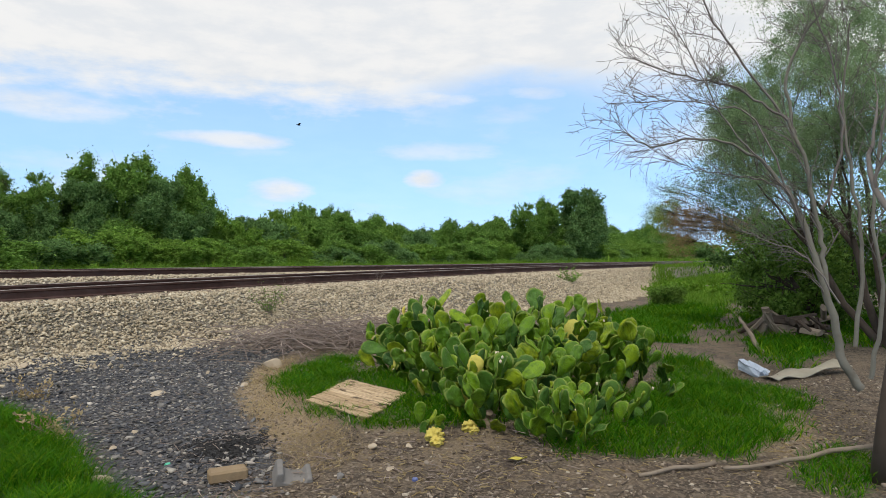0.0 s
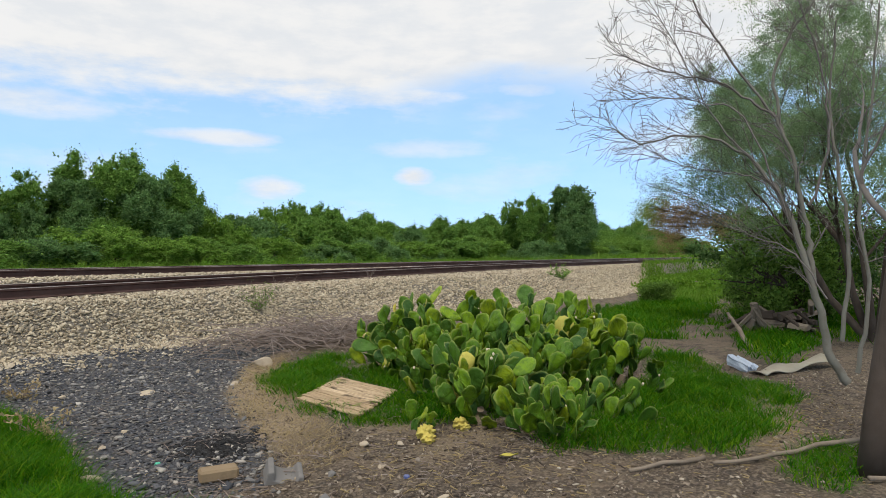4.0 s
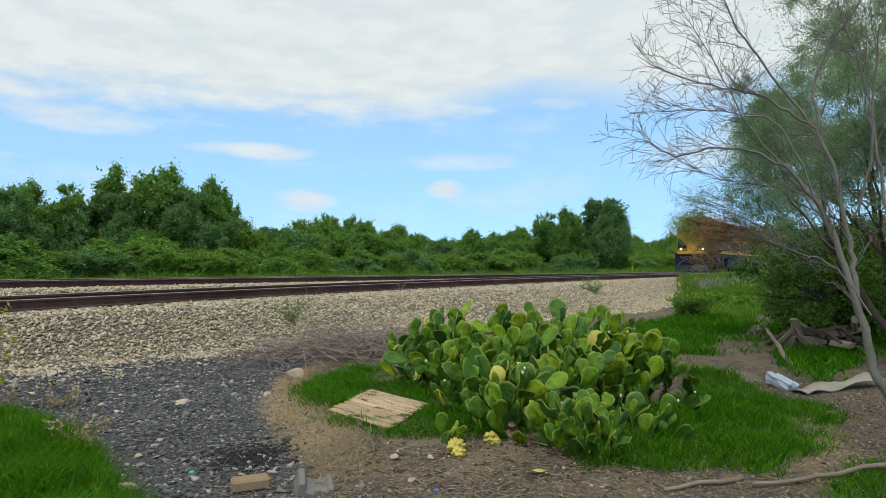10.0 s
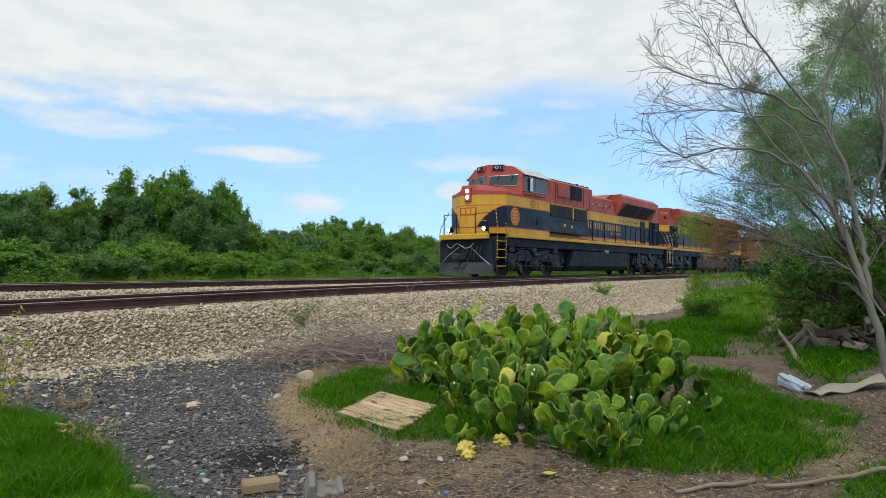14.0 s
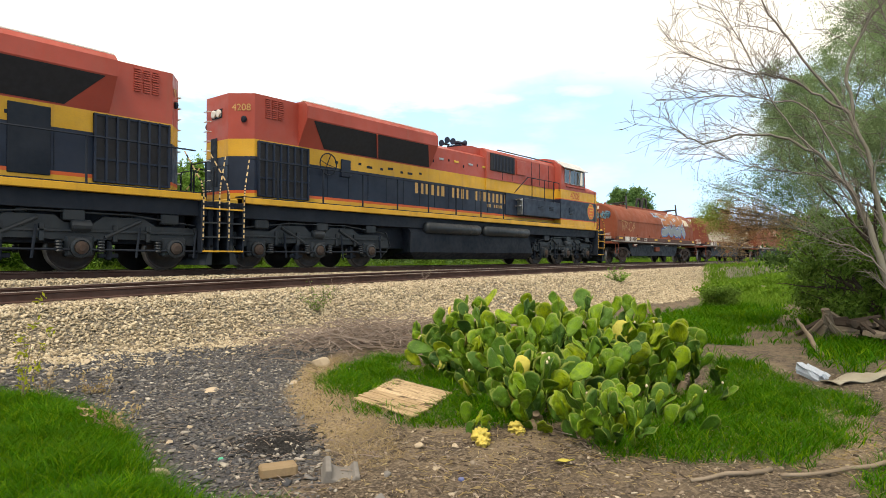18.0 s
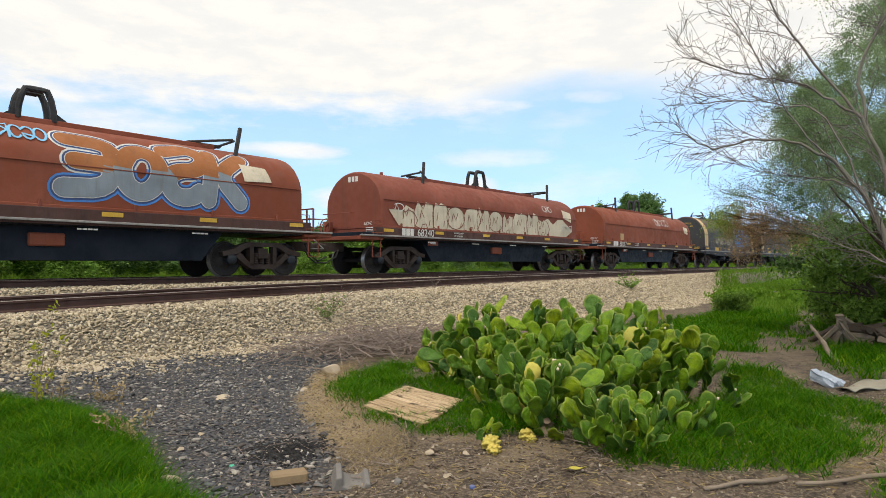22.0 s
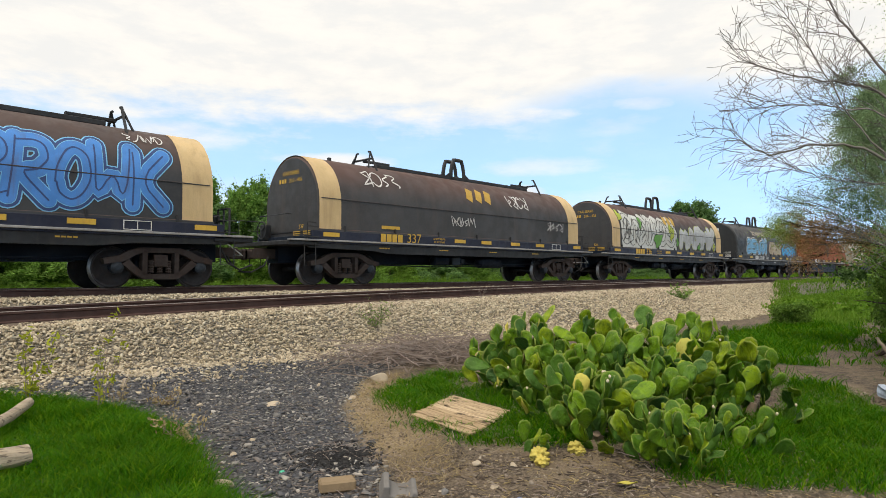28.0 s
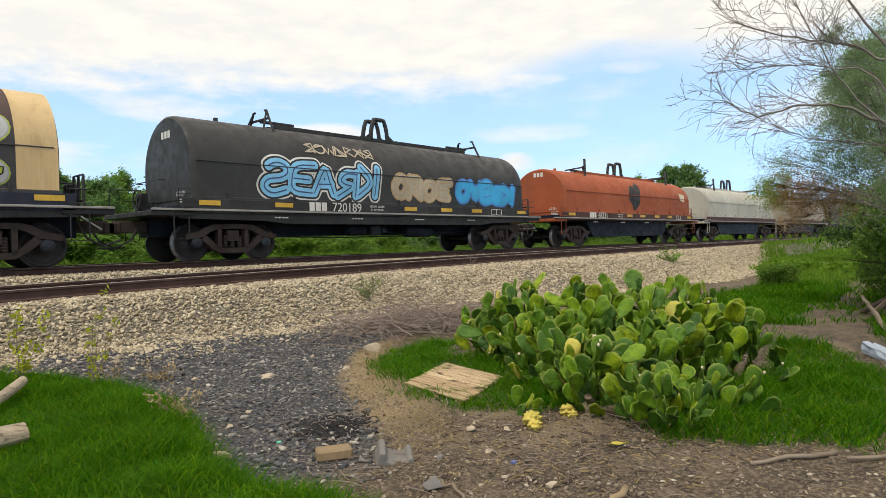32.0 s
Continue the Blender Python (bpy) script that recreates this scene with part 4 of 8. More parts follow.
M_ROCK = paint("pale_rock", (0.46, 0.38, 0.28), (0.28, 0.21, 0.15), 0.5, 0.95, 9.0, False)
M_GREYW = paint("grey_driftwood", (0.22, 0.175, 0.13), (0.13, 0.10, 0.08), 0.6, 0.95, 9.0)
M_LOG, nt, b = material("dead_log_bark", 0.9)
grain = tex(nt, 9.0, 6, 0.65, (0.5, 4.0, 4.0))
c = mixcol(nt, ramp(nt, tex(nt, 5.0, 5), 0.3, 0.7), (0.30, 0.235, 0.165), (0.46, 0.38, 0.28))
nt.links.new(mixcol(nt, ramp(nt, grain, 0.52, 0.62, 0.0, 0.85), c, (0.075, 0.055, 0.04)), b.inputs["Base Color"])
bump(nt, b, grain, 0.8, 0.02)
M_CHARC = islands("charcoal", [(0.012, 0.012, 0.013), (0.03, 0.028, 0.028), (0.02, 0.02, 0.022)], 0.9)
M_TWIG = islands("dry_twig", [(0.24, 0.19, 0.16), (0.36, 0.29, 0.25), (0.18, 0.14, 0.12), (0.30, 0.23, 0.18)], 0.9, 8.0)
M_SHEET = paint("dirty_white_sheet", (0.36, 0.33, 0.26), (0.3, 0.25, 0.18), 0.5, 0.7, 5.0, False)
M_BAG = plain("plastic_bag", (0.42, 0.48, 0.57), 0.35)
M_MELON = objects_vary("yellow_rind", (0.66, 0.52, 0.12), (0.50, 0.42, 0.10), 0.8, (0.74, 0.66, 0.42))
M_BLUE = plain("blue_plastic", (0.10, 0.13, 0.30), 0.4)
M_GREENP = plain("green_plastic", (0.05, 0.45, 0.28), 0.4)

ay = Vector((-0.161, -0.987, -0.01)).normalized()  # along the planks
ax = Vector((0.987, -0.161, 0.02))
ax = (ax - ay * ax.dot(ay)).normalized()
bm_ = Matrix((ay, ax, ay.cross(ax))).transposed().to_4x4()
bm_.translation = Vector((4.76, 4.33, 0.085))
board = thing("board", "racked square board of narrow weathered planks lying in the grass", "wooden board", at=bm_)
r = random.Random(77)
for k in range(9):
    w = 0.87 / 9
    y0 = -0.435 + k * w
    mid = -0.5 * (y0 + w / 2)  # the planks have slid along one another
    piece = box(mid - 0.465 + r.uniform(-0.02, 0.01), mid + 0.465 + r.uniform(-0.01, 0.02), y0 + r.uniform(0.002, 0.008), y0 + w - r.uniform(0.002, 0.008), 0.0, 0.022 + r.uniform(-0.004, 0.005), 0.004)
    part("plank", piece, M_BOARD, board)
for x in (-0.38, 0.0, 0.38):
    slat = prism([(x + 0.215 - 0.05, -0.43), (x + 0.215 + 0.05, -0.43), (x - 0.215 + 0.05, 0.43), (x - 0.215 - 0.05, 0.43)], -0.04, -0.002, "z")
    part("batten", slat, M_BOARD, board)
low = prism([(0.215 - 0.45, -0.43), (0.215 + 0.45, -0.43), (-0.215 + 0.45, 0.43), (-0.215 - 0.45, 0.43)], -0.062, -0.042, "z")
part("lower_panel", low, M_BOARD, board, "grey-brown lower layer of the board")


def rock(x, y, s, mat, name="stone", label="pale loose stone on the gravel", seed=1, flat=0.7):
    sh, f = stone_shapes(1, seed)
    sh = [sh[0] / np.abs(sh[0]).max(0)]
    z = float(land(x, y))
    ob = part(name, ([tuple(v) for v in sh[0] * np.array((s, s * 0.8, s * flat))], [tuple(q) for q in f]), mat, None, "", False)
    mod = ob.modifiers.new("round", "BEVEL")
    mod.width, mod.segments = s * 0.12, 2
    ob.matrix_basis = Matrix.Translation((x, y, z + s * flat * 0.45)) @ Matrix.Rotation(seed * 1.3, 4, "Z")
    return tagged(ob, label, "stone", "loose stones")


rock(5.69, 6.70, 0.13, M_ROCK, seed=4, label="tan stone at the edge of the gravel")
for i, (x, y, s) in enumerate(((2.76, 2.69, 0.09), (3.2, 2.15, 0.05), (4.7, 6.0, 0.05), (4.0, 6.5, 0.05), (3.48, 2.86, 0.045), (4.9, 7.0, 0.04), (3.6, 5.9, 0.045), (3.3, 7.0, 0.05), (2.95, 5.2, 0.04), (4.4, 7.7, 0.05), (3.75, 3.25, 0.05), (3.95, 3.05, 0.04), (3.15, 3.0, 0.04), (6.6, 8.3, 0.06), (2.6, 4.9, 0.035), (4.2, 5.4, 0.035), (3.05, 8.6, 0.07), (3.6, 8.9, 0.07), (4.6, 8.7, 0.06), (2.15, 4.19, 0.07))):
    rock(x, y, s, M_ROCK if i % 3 else M_CONC, seed=10 + i)
ob = rock(3.92, 6.5, 0.15, M_ROCK, "stone", "flat pinkish slab of stone on the gravel", 44, 0.22)
z = float(land(2.72, 3.62))
ob = part("wood_block", box(-0.125, 0.125, -0.065, 0.065, 0.0, 0.08, 0.014), M_BLOCK)
ob.matrix_basis = pose(2.70, 3.62, z, 0, 0, -28)
tagged(ob, "short sawn block of pale wood on the gravel", "wood block")
# broken concrete gutter: a trough with thick walls
z = float(land(2.95, 3.28))
outer = [(-0.17, 0.0), (-0.15, 0.15), (-0.10, 0.16), (-0.085, 0.075), (0.0, 0.045), (0.085, 0.07), (0.11, 0.13), (0.15, 0.125), (0.17, 0.0)]
ob = part("gutter_block", prism([(u, w) for u, w in outer], -0.13, 0.13, "y"), M_CONC)
mod = ob.modifiers.new("round", "BEVEL")
mod.width, mod.segments = 0.012, 2
ob.matrix_basis = pose(2.96, 3.28, z - 0.02, 8, 10, -38) @ Matrix.Diagonal((0.78, 0.9, 0.66, 1))
tagged(ob, "broken grey concrete gutter block lying on the dirt", "concrete block")
for x, y, s in ((4.2, 2.98, 0.085), (4.12, 2.9, 0.06), (4.60, 2.9, 0.07), (4.55, 2.82, 0.05), (4.28, 3.02, 0.06)):
    bm = bmesh.new()
    bmesh.ops.create_icosphere(bm, subdivisions=4, radius=1.0)
    for v in bm.verts:
        v.co *= 1 - 0.35 * abs(noise.noise(v.co * 3.5 + Vector((x, y, 5)))) + 0.5 * noise.noise(v.co * 2.1 + Vector((x * 9, y * 7, 0))) + 0.3 * noise.noise(v.co * 5.0 + Vector((x * 3, y * 5, 2)))
    ob = part("yellow_fruit", bm, M_MELON, None, "", True)
    ob.matrix_basis = Matrix.Translation((x, y, float(land(x, y)) + s * 0.55)) @ Matrix.Diagonal((s, s * 0.8, s * 0.7, 1))
    tagged(ob, "withered yellow fruit under the cactus", "fruit", "fallen fruit")
ob = new("fallen_pad", pad_yellow)
ob.matrix_basis = Matrix.Translation((4.12, 2.26, float(land(4.12, 2.26)) + 0.02)) @ Matrix.Rotation(1.5, 4, "X") @ Matrix.Diagonal((0.16, 0.16, 0.16, 1))
tagged(ob, "yellowed cactus pad fallen on the dirt", "cactus pad")
for nm, x, y, m, lb in (("bottle_cap", 2.63, 4.21, M_GREENP, "small green plastic cap on the gravel"), ("plastic_scrap", 3.4, 2.57, M_BLUE, "crumpled blue plastic scrap on the dirt")):
    ob = part(nm, lathe([(0.0, 0.02), (0.012, 0.021), (0.018, 0.017)], 12, "z"), m)
    ob.matrix_basis = Matrix.Translation((x, y, float(land(x, y)) + 0.002))
    tagged(ob, lb, "litter")

# burnt patch: charcoal crumbs and ash twigs
r = np.random.default_rng(91)
n = 2600
x, y = BURN[0] + r.normal(size=n) * 0.13, BURN[1] + r.normal(size=n) * 0.13
ob = scatter_stones("charcoal", on_ground(x, y), r.uniform(0.008, 0.028, n), M_CHARC, 0.3, 8)
tagged(ob, "black charcoal crumbs of an old fire", "charcoal", kind="stuff")


def litter(name, label, cx, cy, rx, ry, n, lmin, lmax, rad, mat, seed, lift=0.02, cat="twigs"):
    """Loose twigs strewn about a place."""
    r = random.Random(seed)
    out = []
    for _ in range(n):
        x, y = cx + r.gauss(0, rx), cy + r.gauss(0, ry)
        a, l = r.uniform(0, 6.28), r.uniform(lmin, lmax)
        z = float(land(x, y)) + abs(r.gauss(0, lift))
        p = Vector((x, y, z))
        d = Vector((math.cos(a), math.sin(a), r.gauss(0, 0.08)))
        out.append(tube([tuple(p), tuple(p + d * l * 0.5 + Vector((r.gauss(0, l * 0.06), r.gauss(0, l * 0.06), abs(r.gauss(0, lift)) * 0.5))), tuple(p + d * l)], rad * r.uniform(0.6, 1.4), 4, rad * 0.4, False))
    ob = part(name, join(*out), mat)
    return tagged(ob, label, cat, kind="stuff")


litter("twigs", "thin dry twigs scattered round the old fire", 3.2, 4.0, 0.5, 0.45, 110, 0.05, 0.25, 0.003, M_TWIG, 61)
litter("burnt_twigs", "blackened twigs of an old fire", BURN[0] - 0.05, BURN[1] - 0.08, 0.12, 0.12, 60, 0.05, 0.2, 0.004, M_CHARC, 66, 0.03)
litter("bark_bits", "pale bark and wood bits strewn on the dirt", 4.6, 2.3, 1.3, 0.7, 520, 0.02, 0.09, 0.006, M_DRY, 67, 0.004, "wood chips")
litter("twigs", "fine twigs along the foot of the mound", 2.7, 3.3, 0.4, 0.2, 50, 0.05, 0.25, 0.004, M_TWIG, 68)
litter("twigs", "dry twigs and bark on the bare dirt", 4.2, 2.4, 1.0, 0.5, 160, 0.04, 0.18, 0.003, M_TWIG, 62)
litter("dark_mulch", "dark rotten bark and twigs on the dirt", 3.9, 2.5, 1.1, 0.7, 420, 0.02, 0.10, 0.006, M_BARKD, 69, 0.004, "wood chips")
litter("straw_litter", "pale straw strewn over the dirt", 4.3, 2.7, 1.0, 0.7, 700, 0.03, 0.11, 0.0022, M_DRY, 70, 0.006, "straw")
litter("straw_litter", "pale straw under the trees", 6.6, 0.9, 1.3, 0.8, 700, 0.03, 0.12, 0.003, M_DRY, 71, 0.006, "straw")
litter("gravel_twigs", "thin dry stems strewn over the gravel", 3.9, 5.4, 1.0, 1.2, 160, 0.05, 0.22, 0.0025, M_TWIG, 72, 0.008)
litter("brush_pile", "tangled pile of dry grey brush", 7.6, 7.7, 0.8, 0.42, 620, 0.35, 1.1, 0.0085, M_TWIG, 63, 0.15, "brush")
litter("brush_pile", "loose dry brush at the foot of the ballast", 8.8, 8.2, 1.3, 0.45, 300, 0.3, 0.9, 0.006, M_TWIG, 64, 0.10, "brush")
litter("wood_chips", "pale wood chips under the tree", 6.3, 0.6, 0.6, 0.35, 240, 0.02, 0.07, 0.006, M_DRY, 65, 0.005, "wood chips")


def stick(name, label, pts, r1, r2, mat, cat="stick", seed=0):
    """A bent dead branch."""
    r = random.Random(seed)
    P = []
    for i in range(len(pts) - 1):
        a, b_ = Vector(pts[i]), Vector(pts[i + 1])
        for k in range(4):
            P.append(a.lerp(b_, k / 4) + Vector((r.gauss(0, 0.012), r.gauss(0, 0.012), r.gauss(0, 0.006))))
    P.append(Vector(pts[-1]))
    ob = part(name, tube([tuple(p) for p in P], r1, 12, r2), mat, None, "", cat != "log")
    for v in ob.data.vertices:
        v.co += Vector((0, noise.noise(v.co * Vector((3, 14, 14))), noise.noise(v.co * Vector((3, 14, 14)) + Vector((7, 1, 3))))) * r1 * 0.35
    return tagged(ob, label, cat)


def gpt(x, y, up):
    return (x, y, float(land(x, y)) + up)


stick("branch", "long bare branch lying on the dirt", [gpt(4.83, 0.9, 0.03), gpt(5.4, 0.45, 0.05), gpt(6.1, -0.1, 0.08), gpt(6.8, -0.6, 0.1)], 0.012, 0.026, M_GREYW, seed=1)
stick("branch", "pale stick lying in the grass", [gpt(5.0, 0.0, 0.04), gpt(5.5, -0.45, 0.04)], 0.016, 0.014, M_GREYW, seed=2)
stick("branch", "crooked stick at the edge of the grass", [gpt(4.35, 1.35, 0.02), gpt(4.7, 1.15, 0.03), gpt(4.95, 1.0, 0.02)], 0.012, 0.02, M_GREYW, seed=3)
stick("branch", "short piece of pale wood on the dirt", [gpt(3.2, 1.75, 0.02), gpt(3.45, 1.78, 0.02)], 0.02, 0.018, M_BLOCK, seed=4)
stick("branch", "broken stick beside a stone", [gpt(2.85, 2.72, 0.02), gpt(2.8, 2.5, 0.02), gpt(2.72, 2.36, 0.01)], 0.012, 0.008, M_GREYW, seed=5)
stick("branch", "grey stick standing out of the woodpile", [gpt(11.0, 1.5, 0.02), gpt(12.1, 1.9, 0.26), gpt(12.8, 2.15, 0.40)], 0.04, 0.026, M_GREYW, seed=6)
stick("log", "thick sawn log lying in the grass", [gpt(1.19, 5.08, 0.13), gpt(0.55, 5.03, 0.14), gpt(0.1, 4.98, 0.14)], 0.075, 0.085, M_LOG, "log", 7)
stick("log", "slender grey limb leaning on the grass", [gpt(1.62, 6.95, 0.16), gpt(1.1, 6.05, 0.14), gpt(0.6, 5.25, 0.10)], 0.045, 0.055, M_LOG, "log", 8)
# sheet and bag
vs, fs = [], []
for i in range(13):
    f = i / 12
    cx, cy = 8.65 + 1.3 * f, 1.12 - 0.72 * f + 0.08 * math.sin(f * 3)
    for j in range(4):
        g = j / 3 - 0.5
        x, y = cx + g * 0.14, cy + g * 0.22
        vs.append((x, y, float(land(x, y)) + 0.03 + 0.10 * f * f + 0.03 * math.sin(f * 11 + j)))
fs = [(i * 4 + j, (i + 1) * 4 + j, (i + 1) * 4 + j + 1, i * 4 + j + 1) for i in range(12) for j in range(3)]
ob = part("sheet", (vs, fs), M_SHEET, None, "", True)
mod = ob.modifiers.new("thick", "SOLIDIFY")
mod.thickness = 0.012
tagged(ob, "dirty white strip of sheeting on the ground", "plastic sheet")
bm = bmesh.new()
bmesh.ops.create_cube(bm, size=2.0)
bmesh.ops.subdivide_edges(bm, edges=bm.edges[:], cuts=5, use_grid_fill=True)
for v in bm.verts:
    fold = noise.noise(v.co * 1.3 + Vector((4, 1, 2)))
    v.co += Vector((noise.noise(v.co * 1.1) * 0.3, fold * 0.3, (fold * 0.7 - 0.35 * (v.co.x > 0.3)) * (v.co.z > 0)))
ob = part("plastic_bag", bm, M_BAG)
ob.matrix_basis = Matrix.Translation((8.95, 1.34, float(land(8.95, 1.34)) + 0.075)) @ Matrix.Rotation(-0.5, 4, "Z") @ Matrix.Rotation(0.25, 4, "X") @ Matrix.Diagonal((0.10, 0.15, 0.06, 1))
tagged(ob, "crumpled pale blue and white plastic bag", "plastic bag")
# woodpile under the bush
pile = thing("woodpile", "heap of weathered split wood under the bush", "woodpile", at=Matrix.Translation((13.9, 1.45, float(land(13.9, 1.45)))))
r = random.Random(17)
for k in range(64):
    l = r.uniform(0.25, 0.6)
    if k < 9:  # a fan of pale slabs leaning outwards
        f = k / 8 - 0.5
        c0, d = Vector((-0.45, 0.5 - 0.35 * k / 8, 0.05)), Vector((-0.3, 1.4 * f, 0.75)).normalized() * l * 0.45
    else:
        a = r.uniform(0, 6.28)
        c0 = Vector((r.gauss(0, 0.26), r.gauss(-0.15, 0.34), abs(r.gauss(0.05, 0.16))))
        d = Vector((math.cos(a), math.sin(a), r.uniform(-0.05, 0.6))).normalized() * l / 2
    s_ = r.uniform(0.045, 0.10)
    m = Matrix.Translation(c0 + Vector((0, 0, abs(d.z)))) @ d.to_track_quat("X", "Z").to_matrix().to_4x4() @ Matrix.Rotation(r.uniform(0, 3), 4, "X")
    prof = [(s_ * math.cos(q) * r.uniform(0.7, 1.2), s_ * 0.6 * math.sin(q) * r.uniform(0.6, 1.2)) for q in np.linspace(0, 2 * math.pi, 7)[:-1]]
    o = part("split_log", prism(prof, -l / 2, l / 2), M_GREYW if k < 9 or k % 3 == 0 else M_BARKD, pile)
    o.matrix_basis = m


# ---- trees and bushes beside the yard ----
def leaf_strands(tips, n, drop, size, seed, thick=3):
    """Feathery hanging foliage: strands of narrow leaves from each tip."""
    r = np.random.default_rng(seed)
    P = []
    for tip in tips:
        for _ in range(n):
            d = r.normal(size=3) * 0.5
            l = drop * r.uniform(0.4, 1.3)
            k = int(10 * thick)
            t = np.linspace(0, 1, k)[:, None]
            P.append(np.array(tip)[None] + t * np.array((d[0] * l, d[1] * l, d[2] * 0.4 * l)) + t**2 * np.array((0, 0, -0.6 * l)) + r.normal(size=(k, 3)) * 0.04)
    p = np.concatenate(P)
    m = len(p)
    u = r.normal(size=(m, 3))
    u[:, 2] -= 0.8
    u /= np.linalg.norm(u, axis=1)[:, None]
    v = np.cross(u, r.normal(size=(m, 3)))
    v /= np.linalg.norm(v, axis=1)[:, None]
    s = size * r.uniform(0.6, 1.4, m)[:, None]
    V = np.stack([p - u * s, p - v * s * 0.3, p + u * s, p + v * s * 0.3], 1).reshape(-1, 3)
    return V, np.arange(m * 4).reshape(m, 4)


# bare tree with several grey stems
bare = thing("bare_tree", "leafless grey tree with several stems and fine drooping twigs", "tree")
r = np.random.default_rng(205)
out = []


def arc_twig(start, way, length, radius, depth, q, out):
    """A long thin twig in a gentle arc, with finer twigs along it."""
    d = Vector(way).normalized()
    bend = Vector(q.normal(size=3)) * 0.15 + Vector((0, 0, 0.03))
    n = max(4, int(length / 0.07))
    p, pts = Vector(start), [Vector(start)]
    for i in range(n):
        d = (d + bend * (length / n / 0.07) * 0.5 + Vector(q.normal(size=3)) * 0.05).normalized()
        p = p + d * (length / n)
        pts.append(p.copy())
        left = length * (1 - (i + 1) / n)
        if depth and i > 0 and q.random() < 0.56 and length > 0.14:
            w = d + Vector(q.normal(size=3)).cross(d) * 0.62
            arc_twig(p, w, (0.12 + left * 0.55) * q.uniform(0.6, 1.1), max(0.0022, radius * 0.6), depth - 1, q, out)
    out.append((pts, max(0.0028, radius), 0.0018))


def stem(pts, r1, r2, forks, length, seed, toward=None):
    q = np.random.default_rng(seed)
    out = []
    P = [Vector(p) for p in pts]
    fine = []
    for i in range(len(P) - 1):
        a, b_, c_, d_ = P[max(0, i - 1)], P[i], P[i + 1], P[min(len(P) - 1, i + 2)]
        for k in range(5):
            u = k / 5
            fine.append(0.5 * (2 * b_ + (c_ - a) * u + (2 * a - 5 * b_ + 4 * c_ - d_) * u * u + (3 * b_ - a - 3 * c_ + d_) * u ** 3) + Vector(q.normal(size=3)) * 0.009)
    fine.append(P[-1])
    out.append((fine, r1, r2))
    n = len(fine)
    for k in range(forks):
        i = int(n * (0.35 + 0.64 * k / max(1, forks - 1)))
        i = min(i, n - 1)
        d = (fine[min(i + 1, n - 1)] - fine[i - 1]).normalized()
        w = (d + Vector(q.normal(size=3)) * 0.55 + (Vector(toward) if toward else Vector((0, 0, 0)))).normalized()
        arc_twig(fine[i], w, length * q.uniform(0.85, 1.6), min(0.010, (r1 + (r2 - r1) * i / n) * 0.35), 3, q, out)
    if r1 > 0.015:
        bars("trunk", out[:1], M_PALEBARK, bare, 9, "pale grey mottled stem")
        out = out[1:]
    bars("branch", out, M_BARK, bare, 6, "bare grey branch with fine twigs")


stem([(7.35, 0.17, 0.26), (7.33, 0.31, 0.55), (7.32, 0.44, 1.19), (7.30, 0.58, 1.68), (7.27, 0.74, 2.13), (7.24, 0.95, 2.45)], 0.044, 0.020, 12, 0.40, 301, (-0.1, 0.3, 0.2))
stem([(7.24, 0.95, 2.45), (7.09, 1.26, 2.69), (6.91, 1.62, 2.75), (6.71, 1.98, 2.68), (6.53, 2.24, 2.84)], 0.016, 0.004, 37, 0.31, 302, (-0.1, 0.25, 0.35))
stem([(7.32, 0.44, 1.19), (7.33, 0.48, 1.59), (7.35, 0.53, 2.00), (7.36, 0.63, 2.55), (7.36, 0.77, 2.92)], 0.028, 0.016, 12, 0.46, 303, (-0.1, 0.3, 0.2))
stem([(7.36, 0.77, 2.92), (7.28, 0.94, 3.06), (7.16, 1.30, 3.32), (6.99, 1.79, 3.46), (6.81, 2.23, 3.70)], 0.015, 0.004, 42, 0.33, 304, (-0.1, 0.2, 0.35))
stem([(7.36, 0.77, 2.92), (7.26, 1.17, 3.53), (7.16, 1.44, 4.01), (7.07, 1.60, 4.47), (6.99, 1.72, 4.90)], 0.014, 0.004, 32, 0.38, 305, (-0.1, 0.25, 0.25))
stem([(7.39, 0.71, 2.79), (7.42, 0.78, 3.38), (7.49, 0.61, 3.83), (7.54, 0.41, 4.15), (7.60, 0.27, 4.64)], 0.018, 0.008, 20, 0.46, 306, None)
stem([(7.17, 0.66, 1.92), (7.05, 1.02, 2.88), (6.91, 1.34, 3.05), (6.75, 1.71, 3.13), (6.56, 2.08, 3.12)], 0.012, 0.004, 37, 0.28, 307, (-0.1, 0.2, 0.3))
stem([(7.04, 0.92, 2.43), (6.91, 1.25, 2.84), (6.77, 1.57, 3.54), (6.63, 1.80, 4.02)], 0.011, 0.004, 35, 0.33, 308, (-0.1, 0.25, 0.2))
stem([(7.48, 0.60, 1.68), (7.45, 0.88, 2.24), (7.40, 1.23, 2.38), (7.33, 1.60, 2.46), (7.25, 1.93, 2.61)], 0.011, 0.004, 30, 0.31, 309, (-0.05, 0.2, 0.25))
stem([(7.30, 0.20, 0.64), (7.37, 0.14, 1.49), (7.45, 0.22, 2.30), (7.52, 0.30, 3.04), (7.60, 0.24, 3.89)], 0.022, 0.008, 22, 0.50, 310, None)
stem([(7.20, 0.08, 0.36), (7.22, -0.02, 1.08), (7.25, 0.05, 2.00), (7.27, -0.05, 2.94), (7.30, -0.12, 3.88)], 0.022, 0.008, 22, 0.50, 312, None)
stem([(7.38, 0.47, 2.00), (7.42, 0.30, 2.69), (7.44, 0.38, 3.43), (7.45, 0.55, 4.09), (7.47, 0.69, 4.72)], 0.014, 0.005, 25, 0.46, 313, None)
